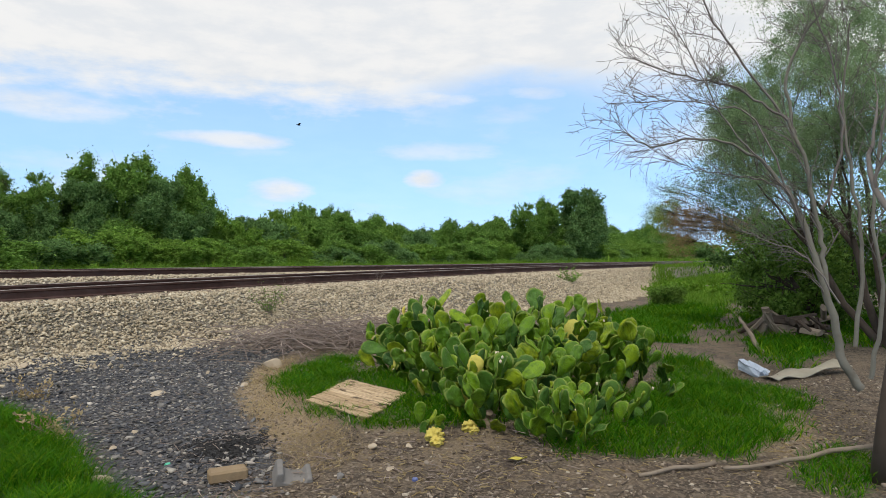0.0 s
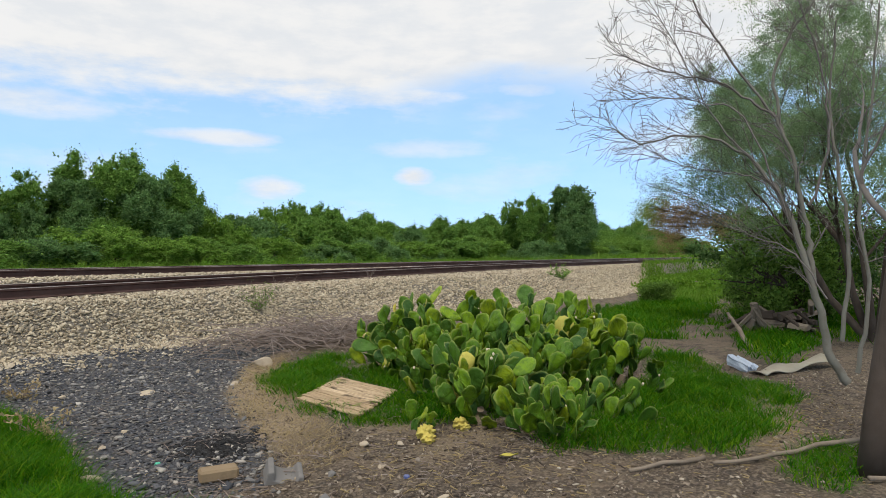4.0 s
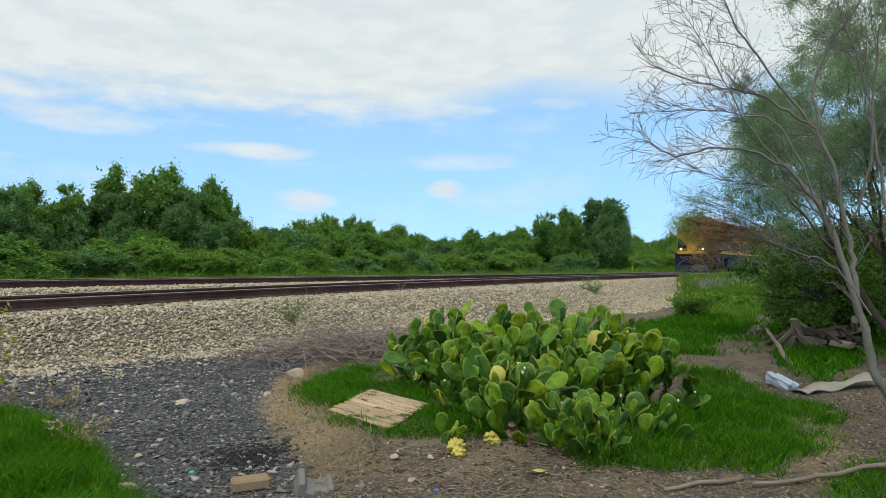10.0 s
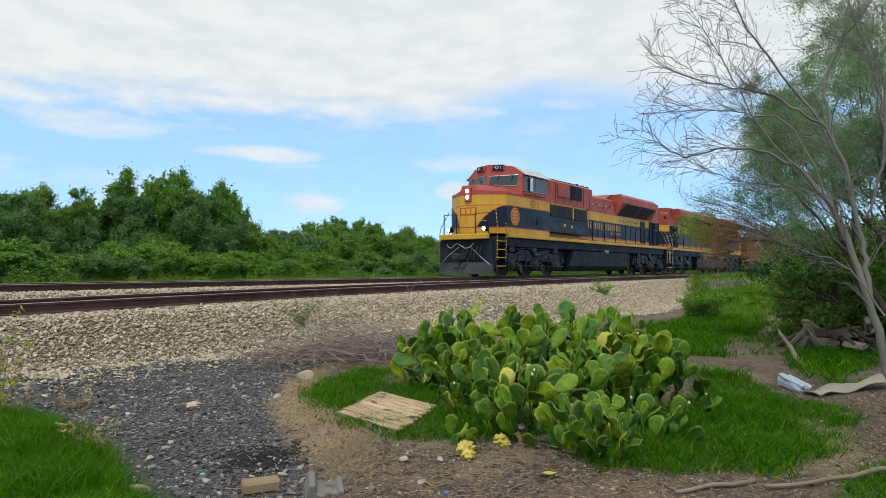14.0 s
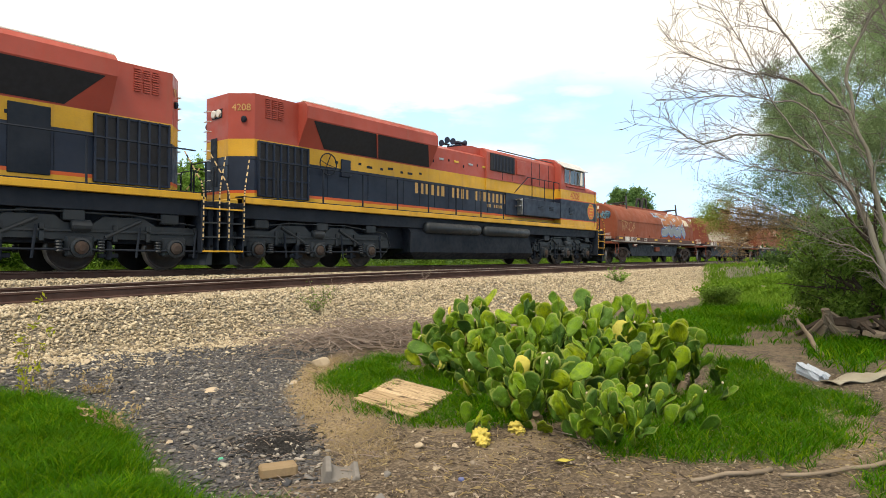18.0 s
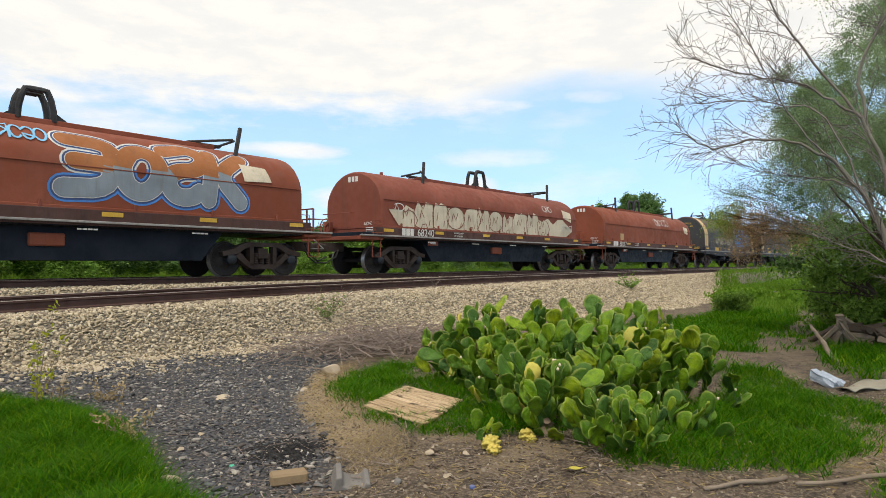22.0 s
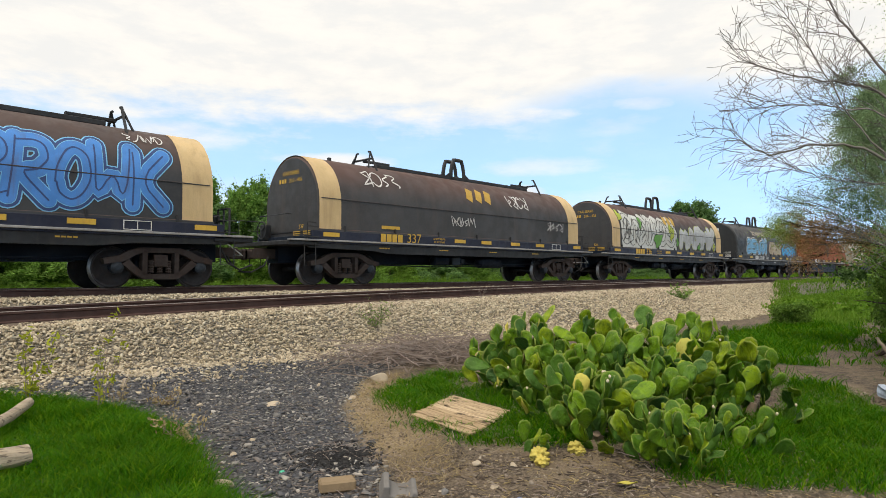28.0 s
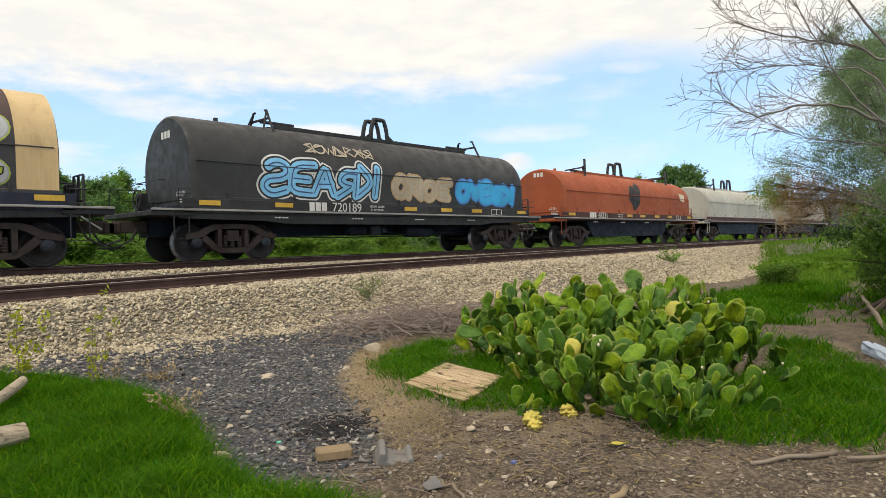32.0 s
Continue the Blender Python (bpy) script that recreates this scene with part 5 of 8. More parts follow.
stem([(7.09, 0.32, 1.07), (7.01, 0.57, 1.49), (6.91, 0.87, 1.65), (6.81, 1.10, 1.76)], 0.011, 0.004, 20, 0.33, 314, (0, 0.2, 0.1))

# dark trunk close by
dark = thing("leaning_tree", "thick dark tree trunk with stripped bark, leaning", "tree")
part("trunk", tube([(5.26, -0.03, -0.05), (5.27, -0.07, 0.4), (5.28, -0.14, 0.95), (5.29, -0.23, 1.7), (5.32, -0.4, 2.8), (5.4, -0.6, 4.2)], 0.102, 14, 0.07), M_BARKD, dark, "dark rough trunk", True)
out = []
q = np.random.default_rng(311)
for z, w in ((1.6, (0.3, 0.5, 0.8)), (2.2, (0.2, -0.6, 0.8)), (3.0, (-0.4, 0.3, 0.8)), (3.8, (0.4, 0.2, 0.9))):
    limbs((5.3, -0.25 - (z - 1.7) * 0.15, z), w, 0.9, 0.03, 3, q, out, 0.45, 0.1, (2, 3), 0.68)
bars("branch", out, M_BARK, dark, 6, "thin grey branches")

# feathery tree behind the bare one
feath = thing("feathery_tree", "tall tree with fine feathery hanging foliage", "tree")
out = []
q = np.random.default_rng(321)
tips = []
for w in ((0, 0.25, 1), (0.1, -0.2, 1), (-0.25, 0.1, 1), (0, 0.6, 0.9), (0.0, -0.5, 0.8)):
    tips += limbs((13.2, -0.1, -0.1), w, 2.6, 0.075, 4, q, out, 0.5, 0.12, (2, 3), 0.66, 0.12)
for w in ((0.0, 0.6, 0.9), (0.1, 0.5, 1.0)):
    tips += limbs((13.2, 0.3, 1.6), w, 1.7, 0.045, 3, q, out, 0.5, 0.08, (2, 3), 0.66, 0.12)
bars("trunk", out, M_BARKD, feath, 6, "dark forking trunk")
tips = [t for t in tips if t.z > 1.8 and t.y < 0.215 * t.x]
V, F = leaf_strands([tuple(t) for t in tips], 26, 0.72, 0.019, 322, 4)
fast_mesh("crown", V, F, M_LEAF[3], feath)

feath2 = thing("feathery_tree", "tree with fine yellow-green leaves and a brown dead bough", "tree")
out = []
q = np.random.default_rng(331)
for w in ((-0.2, 0.45, 0.75), (0.0, 0.2, 0.9), (0.1, -0.3, 0.7)):
    limbs((15.6, 0.9, 0.0), w, 1.3, 0.07, 2, q, out, 0.45, 0.0, (2, 3), 0.7)
bars("trunk", out, M_BARKD, feath2, 6, "dark trunk")
# boughs reach out over the bush: pale wisps on top, green at the tip, brown dead leaves between
BOUGHS = (("wisp", "pale wispy foliage", M_LEAF[3], 0.26, 26, 0.016, ((3.97, 3.10), (3.75, 3.23), (3.60, 2.98), (4.13, 3.12), (3.38, 3.08), (3.86, 2.86))),
          ("crown", "yellow-green leaves", M_LEAF[4], 0.15, 44, 0.018, ((4.18, 2.56), (3.97, 2.52), (3.92, 2.26), (4.06, 2.30), (4.20, 2.42), (3.84, 2.62))),
          ("dense_bough", "dense green foliage", M_LEAF[1], 0.27, 60, 0.019, ((3.00, 3.30), (2.75, 3.10), (2.50, 3.20), (2.95, 2.92), (2.65, 2.78), (2.40, 2.92), (2.20, 3.30), (2.30, 2.62), (2.05, 2.95), (1.85, 2.70), (1.90, 3.20))),
          ("dead_bough", "bough of brown dead leaves", M_LEAF[5], 0.24, 64, 0.018, ((3.72, 2.52), (3.40, 2.47), (3.08, 2.40), (2.80, 2.33), (3.45, 2.20), (3.10, 2.16), (3.66, 2.12), (3.68, 1.86), (2.64, 2.10), (3.28, 2.62), (3.60, 2.34))))
root = Vector((15.3, 1.6, 1.65))
out = []
for nm, note, mat, rad, n, size, spots in BOUGHS:
    tips = []
    for y, z in spots:
        c = Vector((14.55 + q.normal() * 0.15, y, z))
        mid = root.lerp(c, 0.55) + Vector((q.normal() * 0.08, q.normal() * 0.08, 0.18))
        out.append(([root, root.lerp(mid, 0.5) + Vector((0, 0, 0.06)), mid, c], 0.011, 0.004))
        for _ in range(n):
            t = c + Vector(q.normal(size=3)) * rad * 0.75
            tips.append(tuple(t))
            if _ % 5 == 0:
                out.append(([mid.lerp(c, 0.6), c.lerp(t, 0.5) + Vector(q.normal(size=3)) * 0.04, t], 0.005, 0.002))
    V, F = leaf_strands(tips, 2, 0.26, size, 332, 1.2)
    tagged(fast_mesh(nm, V, F, mat, feath2), note)
bars("bough", out, M_BARKD, feath2, 4, "thin dark boughs")


def shrub(x, y, h, w, mat, seed, label, n=240, size=0.05, low=0.1):
    r = np.random.default_rng(seed)
    t = thing("shrub", label, "bush")
    out = []
    for _ in range(6):
        limbs((x + r.normal() * 0.1, y + r.normal() * 0.1, float(land(x, y)) - 0.05), (r.normal() * 0.5, r.normal() * 0.5, 1), h * 0.42, 0.03, 2, r, out, 0.6, 0.15)
    bars("stem_tangle", out, M_BARKD, t, 5, "tangle of dark stems")
    cs, rs = [], []
    z0 = float(land(x, y))
    for _ in range(46):
        a, f, zf = r.uniform(0, 6.28), r.random() ** 0.5, r.uniform(low, 0.95)
        bulge = math.sqrt(max(0.06, 1 - ((zf - 0.45) / 0.6) ** 2))
        cs.append((x + math.cos(a) * f * w / 2 * bulge, y + math.sin(a) * f * w / 2 * bulge, z0 + zf * h))
        s = r.uniform(0.07, 0.19) * w
        rs.append((s, s, s * r.uniform(0.5, 0.9) * min(1.0, h / w + 0.2)))
    V, F = leaf_quads(cs, rs, n, size, seed, 1.0, 0.7)
    V[:, 2] = np.maximum(V[:, 2], z0 + 0.02)
    fast_mesh("crown", V, F, mat, t)
    return t


shrub(15.4, 1.55, 2.05, 2.1, M_LEAF[6], 340, "dense olive-green shrub behind the woodpile", 420, 0.045)
shrub(16.9, 0.95, 2.6, 3.2, M_LEAF[6], 341, "dense dark green shrub over the woodpile", 420, 0.045)
shrub(17.5, -0.8, 4.3, 4.4, M_LEAF[7], 342, "dark green shrub beside the feathery tree", 380)
shrub(21.0, 1.7, 2.1, 3.2, M_LEAF[7], 343, "green shrub at the edge of the yard", 300, 0.07)
shrub(26.5, 6.2, 0.4, 3.0, M_WEED, 344, "low green shrub beside the siding", 260, 0.07)
shrub(19.3, 5.25, 0.62, 1.1, M_LEAF[6], 345, "small green shrub at the ballast's foot", 260, 0.03)
shrub(30.0, 3.2, 3.4, 4.5, M_LEAF[6], 346, "tall green shrub beside the siding", 300, 0.09)
shrub(38.0, 5.2, 3.6, 5.0, M_LEAF[7], 347, "tall green shrub far beside the siding", 300, 0.11)


# ---- small weeds ----
M_LIME = islands("lime_leaf", [(0.30, 0.36, 0.03), (0.45, 0.46, 0.05), (0.36, 0.40, 0.04)], 0.6, 3.0, 0.45)


def weed(x, y, h, n, mat, seed, label, size=0.03, spread_=0.25):
    r = np.random.default_rng(seed)
    t = thing("weed", label, "weed", "loose weeds")
    z0 = float(land(x, y))
    st, P = [], []
    for _ in range(n):
        d = Vector((r.normal() * spread_, r.normal() * spread_, 1)).normalized()
        hh = h * r.uniform(0.6, 1.1)
        pts = [Vector((x, y, z0 - 0.01)) + d * hh * f + Vector((r.normal(), r.normal(), 0)) * 0.02 * f for f in np.linspace(0, 1, 5)]
        part("stalk", tube([tuple(p) for p in pts], 0.006, 4, 0.002, False), M_TWIG, t)
        for p in pts[1:]:
            P += [np.array(p) + r.normal(size=3) * 0.03 for _ in range(9)]
    p = np.array(P)
    V, F = leaf_quads(p, np.full((len(p), 3), 0.03), 1, size, seed)
    fast_mesh("leaves", V, F, mat, t)
    return t


weed(2.2, 6.9, 0.95, 4, M_LIME, 351, "thin tall weed with yellow-green leaves on the mound", 0.026, 0.2)
weed(1.75, 7.6, 0.7, 4, M_LIME, 352, "slender weed with a tuft of bright leaves", 0.034, 0.15)
weed(2.45, 7.1, 0.45, 4, M_DRY, 353, "dry yellow weed on the mound", 0.02, 0.3)
weed(3.0, 7.3, 0.3, 5, M_DRY, 354, "dry tuft at the edge of the gravel", 0.02, 0.6)
weed(8.15, 9.75, 0.62, 15, M_LEAF[6], 355, "green weed growing in the ballast", 0.018, 0.75)
weed(21.2, 9.1, 0.6, 14, M_LEAF[0], 356, "green weed growing in the ballast", 0.035, 0.8)
weed(1.5, 9.0, 0.5, 16, M_LEAF[2], 357, "tuft of pale weed beside the ballast", 0.03, 0.5)
weed(9.0, 10.2, 0.5, 3, M_TWIG, 358, "dry stalks beside the rail", 0.01, 0.6)
weed(12.4, 10.6, 0.5, 4, M_TWIG, 359, "dry stalks beside the rail", 0.01, 0.7)
weed(2.35, 5.2, 0.3, 6, M_DRY, 360, "dry stalks at the edge of the mound", 0.02, 0.5)

# ---- the train: shared running gear ----
WHEEL_R, LOCO_R = 0.46, 0.52
ARCH_W, ARCH_TOP, ARCH_LOW, ARCH_SPRING = 1.38, 3.48, 1.53, 2.30
CAR_LEN, HOOD_LEN = 16.4, 13.4
SPINS = []


def wheel_profile(r, s):
    """One wheel, seen along its axle; s is the side it is on."""
    return [(s * 0.690, 0.10), (s * 0.690, r + 0.028), (s * 0.716, r + 0.028), (s * 0.722, r), (s * 0.822, r - 0.006), (s * 0.828, r - 0.06), (s * 0.800, r - 0.07),
            (s * 0.780, 0.17), (s * 0.835, 0.15), (s * 0.835, 0.09)]


def wheelset(parent, x, r, big=False):
    """Two wheels on an axle, turning on the truck."""
    p = join(*[lathe(wheel_profile(r, s) if s > 0 else wheel_profile(r, s), 28) for s in (-1, 1)], lathe([(-1.0, 0.075), (1.0, 0.075)], 10))
    for s in (-1, 1):  # bolt heads round the axle ends
        for k in range(3):
            a = k * 2.094
            p = join(p, moved(lathe([(s * 1.0, 0.018), (s * 1.03, 0.018)], 6), 0.045 * math.cos(a), 0, 0.045 * math.sin(a)))
    w = part("wheelset", p, M_WHEEL, parent, "dark steel wheels with bright worn rims", True)
    w.data.materials.append(M_TREAD)
    for f in w.data.polygons:
        if math.hypot(f.center.x, f.center.z) > r - 0.02 and abs(f.center.y) < 0.9:
            f.material_index = 1
    w.matrix_basis = Matrix.Translation((x, 0, r))
    SPINS.append((w, x, r))
    return w


def cast_frame(y0, y1):
    """A side frame: bars round two openings, so that one sees through."""
    top = [(-1.22, 0.54), (-0.80, 0.60), (-0.58, 0.74), (-0.40, 0.80), (0.40, 0.80), (0.58, 0.74), (0.80, 0.60), (1.22, 0.54), (1.25, 0.66), (0.90, 0.74), (0.68, 0.86), (0.46, 0.92), (-0.46, 0.92), (-0.68, 0.86), (-0.90, 0.74), (-1.25, 0.66)]
    low = [(-0.86, 0.54), (-0.56, 0.30), (-0.36, 0.19), (0.36, 0.19), (0.56, 0.30), (0.86, 0.54), (0.72, 0.64), (0.46, 0.40), (0.30, 0.32), (-0.30, 0.32), (-0.46, 0.40), (-0.72, 0.64)]
    colm = lambda a, b: [(a, 0.28), (b, 0.28), (b, 0.84), (a, 0.84)]
    return join(*[prism(q, y0, y1, "y") for q in (top, low, colm(-0.42, -0.31), colm(0.31, 0.42))])


_truck = {}


def car_truck(car, x, mat):
    """A two-axle truck: bolster, side frames, springs, bearings, wheelsets."""
    t = part("truck", box(-0.16, 0.16, -1.15, 1.15, 0.48, 0.76), mat, car, "rust-brown two-axle freight truck")
    t.matrix_basis = Matrix.Translation((x, 0, 0))
    if mat.name not in _truck:
        fr = [part("side_frame", join(cast_frame(s * 0.96, s * 1.16) if s > 0 else flipped(cast_frame(0.96, 1.16))), mat, t) for s in (-1, 1)]
        sp = [part("spring", moved(lathe([(z * 0.03, 0.075 if z % 2 else 0.055) for z in range(11)], 9, "z"), dx, s * 1.07, 0.33), M_TRUCK, t) for dx in (-0.2, 0, 0.2) for s in (-1, 1)]
        be = [part("bearing", join(moved(lathe([(s * 0.95, 0.14), (s * 1.14, 0.14), (s * 1.17, 0.10), (s * 1.19, 0.05)], 14), bx, 0, WHEEL_R)), M_GEAR, t) for s in (-1, 1) for bx in (-0.95, 0.95)]
        shoe = [part("brake_shoe", box(bx - 0.05, bx + 0.05, s * 0.70 - 0.06, s * 0.70 + 0.06, 0.30, 0.62), M_BLACK, t) for s in (-1, 1) for bx in (-0.40, 0.40)]
        _truck[mat.name] = fr + sp + be + shoe
    else:
        for o in _truck[mat.name]:
            n = again(o, Matrix(), t)
            if "label" in o:
                n["label"] = o["label"]
    for bx in (-0.95, 0.95):
        if "ws" not in _truck:
            _truck["ws"] = wheelset(t, bx, WHEEL_R)
        else:
            w = again(_truck["ws"], Matrix.Translation((bx, 0, WHEEL_R)), t)
            w["label"] = "dark steel wheels with bright worn rims"
            SPINS.append((w, bx, WHEEL_R))
    return t


def arch(w, top, low, spring, n=26):
    """Cross-section of a hood: upright sides and a round top."""
    pts = [(w, low)]
    for i in range(n + 1):
        a = math.pi * i / n
        pts.append((w * math.cos(a), spring + (top - spring) * math.sin(a)))
    return pts + [(-w, low)]


def hood_point(x, s, lift=0.006, side=-1, top=None):
    """A point on the hood: x along it, s metres up its skin from the bottom of the side."""
    flat = ARCH_SPRING - ARCH_LOW
    if s <= flat:
        return (x, side * (ARCH_W + lift), ARCH_LOW + s)
    a = min((s - flat) / 1.29, math.pi / 2)
    return (x, side * (ARCH_W + lift) * math.cos(a), ARCH_SPRING + ((top or ARCH_TOP) - ARCH_SPRING + lift) * math.sin(a))


def coupler(car, x, d):
    """Draft gear and knuckle on one end; d points outwards."""
    p = join(box(min(x, x + d * 0.75), max(x, x + d * 0.75), -0.16, 0.16, 0.74, 1.02), box(min(x + d * 0.6, x + d * 0.98), max(x + d * 0.6, x + d * 0.98), -0.13, 0.13, 0.72, 0.98, 0.04),
             box(min(x + d * 0.9, x + d * 1.06), max(x + d * 0.9, x + d * 1.06), -0.2, 0.05, 0.70, 1.0, 0.05))
    part("coupler", p, M_TRUCK, car, "rusty knuckle coupler")
    part("air_hose", tube([(x + d * 0.35, -0.3, 0.8), (x + d * 0.5, -0.32, 0.55), (x + d * 0.85, -0.25, 0.36), (x + d * 1.15, -0.1, 0.38)], 0.024), M_HOSE, car, "black rubber air hose")


def ladder_end(car, x, d, mat):
    """Corner grab irons and sill step."""
    for s in (-1, 1):
        y = s * 1.46
        p = [tube([(x, y, 1.15), (x, y, 0.55), (x + d * -0.36, y, 0.55), (x + d * -0.36, y, 1.15)], 0.016)]
        part("sill_step", join(*p), mat, car, "bent steel sill step")
        for z in (1.33, 1.62):
            part("grab_iron", tube([(x + d * 0.02, y, z), (x + d * 0.02, y + s * 0.07, z), (x - d * 0.42, y + s * 0.07, z), (x - d * 0.42, y, z)], 0.012), mat, car)


def roof_gear(car, hood, mat, dark_mat, vee, top):
    """Lifting frame on the crest of the hood: ridge rail, two props and the middle loops."""
    x0, x1, z = 3.0, HOOD_LEN - 2.1, top
    part("ridge_rail", join(box(x0, x1, -0.24, -0.17, z - 0.02, z + 0.10), box(x0, x1, 0.17, 0.24, z - 0.02, z + 0.10), *[box(v, v + 0.06, -0.2, 0.2, z + 0.0, z + 0.06) for v in np.arange(x0, x1, 1.2)]), mat, car)
    for x, d in ((x0 - 0.3, -1), (x1 + 0.3, 1)):
        if vee:
            p = [tube([(x, s * 0.78, z - 0.38), (x, s * 0.34, z + 0.46), (x, s * 0.26, z + 0.46)], 0.035) for s in (-1, 1)]
            p += [tube([(x + d * 0.25, s * 0.55, z - 0.22), (x, s * 0.34, z + 0.44)], 0.028) for s in (-1, 1)]
            p += [tube([(x, -0.42, z + 0.22), (x, 0.42, z + 0.22)], 0.035), box(min(x, x - d * 1.1), max(x, x - d * 1.1), -0.05, 0.05, z + 0.14, z + 0.22)]
        else:
            p = [tube([(x - 0.04, -0.80, z - 0.36), (x + 0.24, -0.62, z + 0.60)], 0.06, 4)]
            p += [tube([(x, -0.70, z + 0.2), (x, 0.3, z + 0.14)], 0.035), tube([(x, -0.66, z + 0.24), (x - d * 1.0, -0.1, z + 0.12)], 0.035), box(min(x, x - d * 1.0), max(x, x - d * 1.0), -0.06, 0.06, z + 0.08, z + 0.16)]
        part("guide_frame", join(*p), dark_mat, car, "dark steel guide post on the hood's crest")
    xm = HOOD_LEN / 2 + 0.3
    p = []
    for s in (-1, 1):
        arc = [(xm - 0.36 * math.cos(a), s * 0.20, z + 0.05 + 0.68 * min(1.0, 1.25 * math.sin(a))) for a in np.linspace(0, math.pi, 11)]
        p.append(tube(arc, 0.07, 8))
        p.append(prism([(xm - 0.8, z - 0.01), (xm - 0.33, z + 0.3), (xm - 0.28, z - 0.01)], s * 0.20 - 0.02, s * 0.20 + 0.02, "y"))
        p.append(prism([(xm + 0.28, z - 0.01), (xm + 0.33, z + 0.3), (xm + 0.8, z - 0.01)], s * 0.20 - 0.02, s * 0.20 + 0.02, "y"))
    part("lifting_loop", join(*p), dark_mat, car, "pair of dark steel lifting loops")
    part("stud", box(1.3, 1.4, -0.05, 0.05, z, z + 0.12), mat, car)


def coil_car(name, label, hood_mat, frame_mat, cream=None, deep=False, trucks=None):
    """A covered coil car: round-topped hood on a low frame, two trucks."""
    car = thing(name, label, "freight car", "train")
    top = ARCH_TOP if deep else 3.79 if cream else 3.70
    car["crest"] = top
    ends = [(0.0, 0.965), (0.05, 0.99), (0.16, 1.0), (HOOD_LEN - 0.16, 1.0), (HOOD_LEN - 0.05, 0.99), (HOOD_LEN, 0.965)]
    prof = arch(ARCH_W, top, ARCH_LOW, ARCH_SPRING)
    n = len(prof)
    vs = [(x, u * k, ARCH_LOW + (w - ARCH_LOW) * k) for x, k in ends for u, w in prof]
    fs = [(i * n + j, (i + 1) * n + j, (i + 1) * n + j + 1, i * n + j + 1) for i in range(len(ends) - 1) for j in range(n - 1)]
    fs += [tuple(range(n)), tuple(range((len(ends) - 1) * n, len(ends) * n))[::-1]]
    hood = part("hood", (vs, fs), hood_mat, car, smooth=True)
    for f in hood.data.polygons[-2:]:
        f.use_smooth = False
    hood.data.set_sharp_from_angle(angle=radians(35))
    seam = [box(0.1, HOOD_LEN - 0.1, s * 1.365 - 0.03, s * 1.365 + 0.03, 2.44, 2.465, 0.005) for s in (-1, 1)]
    part("seam", join(*seam), hood_mat, hood)
    part("hood_rim", join(*[box(0.0, HOOD_LEN, s * 1.39 - 0.03, s * 1.39 + 0.03, ARCH_LOW - 0.03, ARCH_LOW + 0.05, 0.01) for s in (-1, 1)]), hood_mat, hood)
    for x in np.linspace(0.9, HOOD_LEN - 0.9, 7):
        part("latch", box(x - 0.03, x + 0.03, -1.44, -1.38, ARCH_LOW - 0.02, ARCH_LOW + 0.16, 0.01), frame_mat, hood)
    if cream:
        for a, b_ in ((0.03, 0.78), (HOOD_LEN - 0.78, HOOD_LEN - 0.03)):
            pr = arch(ARCH_W + 0.008, top + 0.008, ARCH_LOW, ARCH_SPRING)
            m = len(pr)
            v = [(x, u, w) for x in (a, b_) for u, w in pr]
            part("end_band", (v, [(j, m + j, m + j + 1, j + 1) for j in range(m - 1)]), cream, hood, "cream end band", True)
    roof_gear(car, hood, hood_mat if deep else frame_mat, M_FRAME, not deep, top)
    # frame
    part("side_sill", join(*[box(-0.25, HOOD_LEN + 0.25, s * 1.40 - 0.05, s * 1.40 + 0.05, 1.17, 1.52, 0.01) for s in (-1, 1)]), M_SILLR if deep else M_SILL if cream else frame_mat, car)
    part("walkway", join(*[box(-1.0, HOOD_LEN + 1.0, s * 1.40, s * 1.52, 1.22, 1.27, 0.008) if s > 0 else box(-1.0, HOOD_LEN + 1.0, -1.52, -1.40, 1.22, 1.27, 0.008) for s in (-1, 1)]), M_EDGE, car, "worn pale walkway edge")
    part("floor_pan", box(-0.2, HOOD_LEN + 0.2, -1.36, 1.36, 1.15, 1.40), M_BLACK, car)
    if deep:
        part("belly", prism([(2.3, 1.17), (2.9, 0.42), (HOOD_LEN - 2.9, 0.42), (HOOD_LEN - 2.3, 1.17)], -1.02, 1.02, "y"), M_BLACK, car, "deep black centre girder")
    else:
        part("side_girder", join(*[prism([(-0.6, 1.22), (-0.3, 1.04), (1.9, 1.0), (2.7, 0.92), (HOOD_LEN - 2.7, 0.92), (HOOD_LEN - 1.9, 1.0), (HOOD_LEN + 0.3, 1.04), (HOOD_LEN + 0.6, 1.22)], s * 1.32, s * 1.40, "y") for s in (-1, 1)]), frame_mat, car)
        part("centre_sill", box(-0.6, HOOD_LEN + 0.6, -0.3, 0.3, 0.62, 1.16), M_BLACK, car)
        part("brake_cylinder", moved(lathe([(5.0, 0.1), (5.05, 0.17), (5.7, 0.17), (5.75, 0.1)], 12, "x"), 0, -0.85, 0.76), M_BLACK, car)
        part("air_reservoir", moved(lathe([(7.4, 0.12), (7.5, 0.2), (8.6, 0.2), (8.7, 0.12)], 14, "x"), 0, -0.8, 0.72), M_BLACK, car)
        part("brake_rod", join(tube([(2.6, -0.6, 0.6), (5.0, -0.7, 0.55), (10.6, -0.6, 0.6)], 0.02), tube([(5.9, -0.9, 0.8), (7.2, -0.95, 0.62), (10.8, -0.8, 0.7)], 0.015)), M_BLACK, car)
        part("valve", join(box(5.9, 6.3, -1.0, -0.7, 0.6, 0.9, 0.03), box(6.35, 6.55, -0.98, -0.75, 0.66, 0.84, 0.03)), M_GEAR, car)
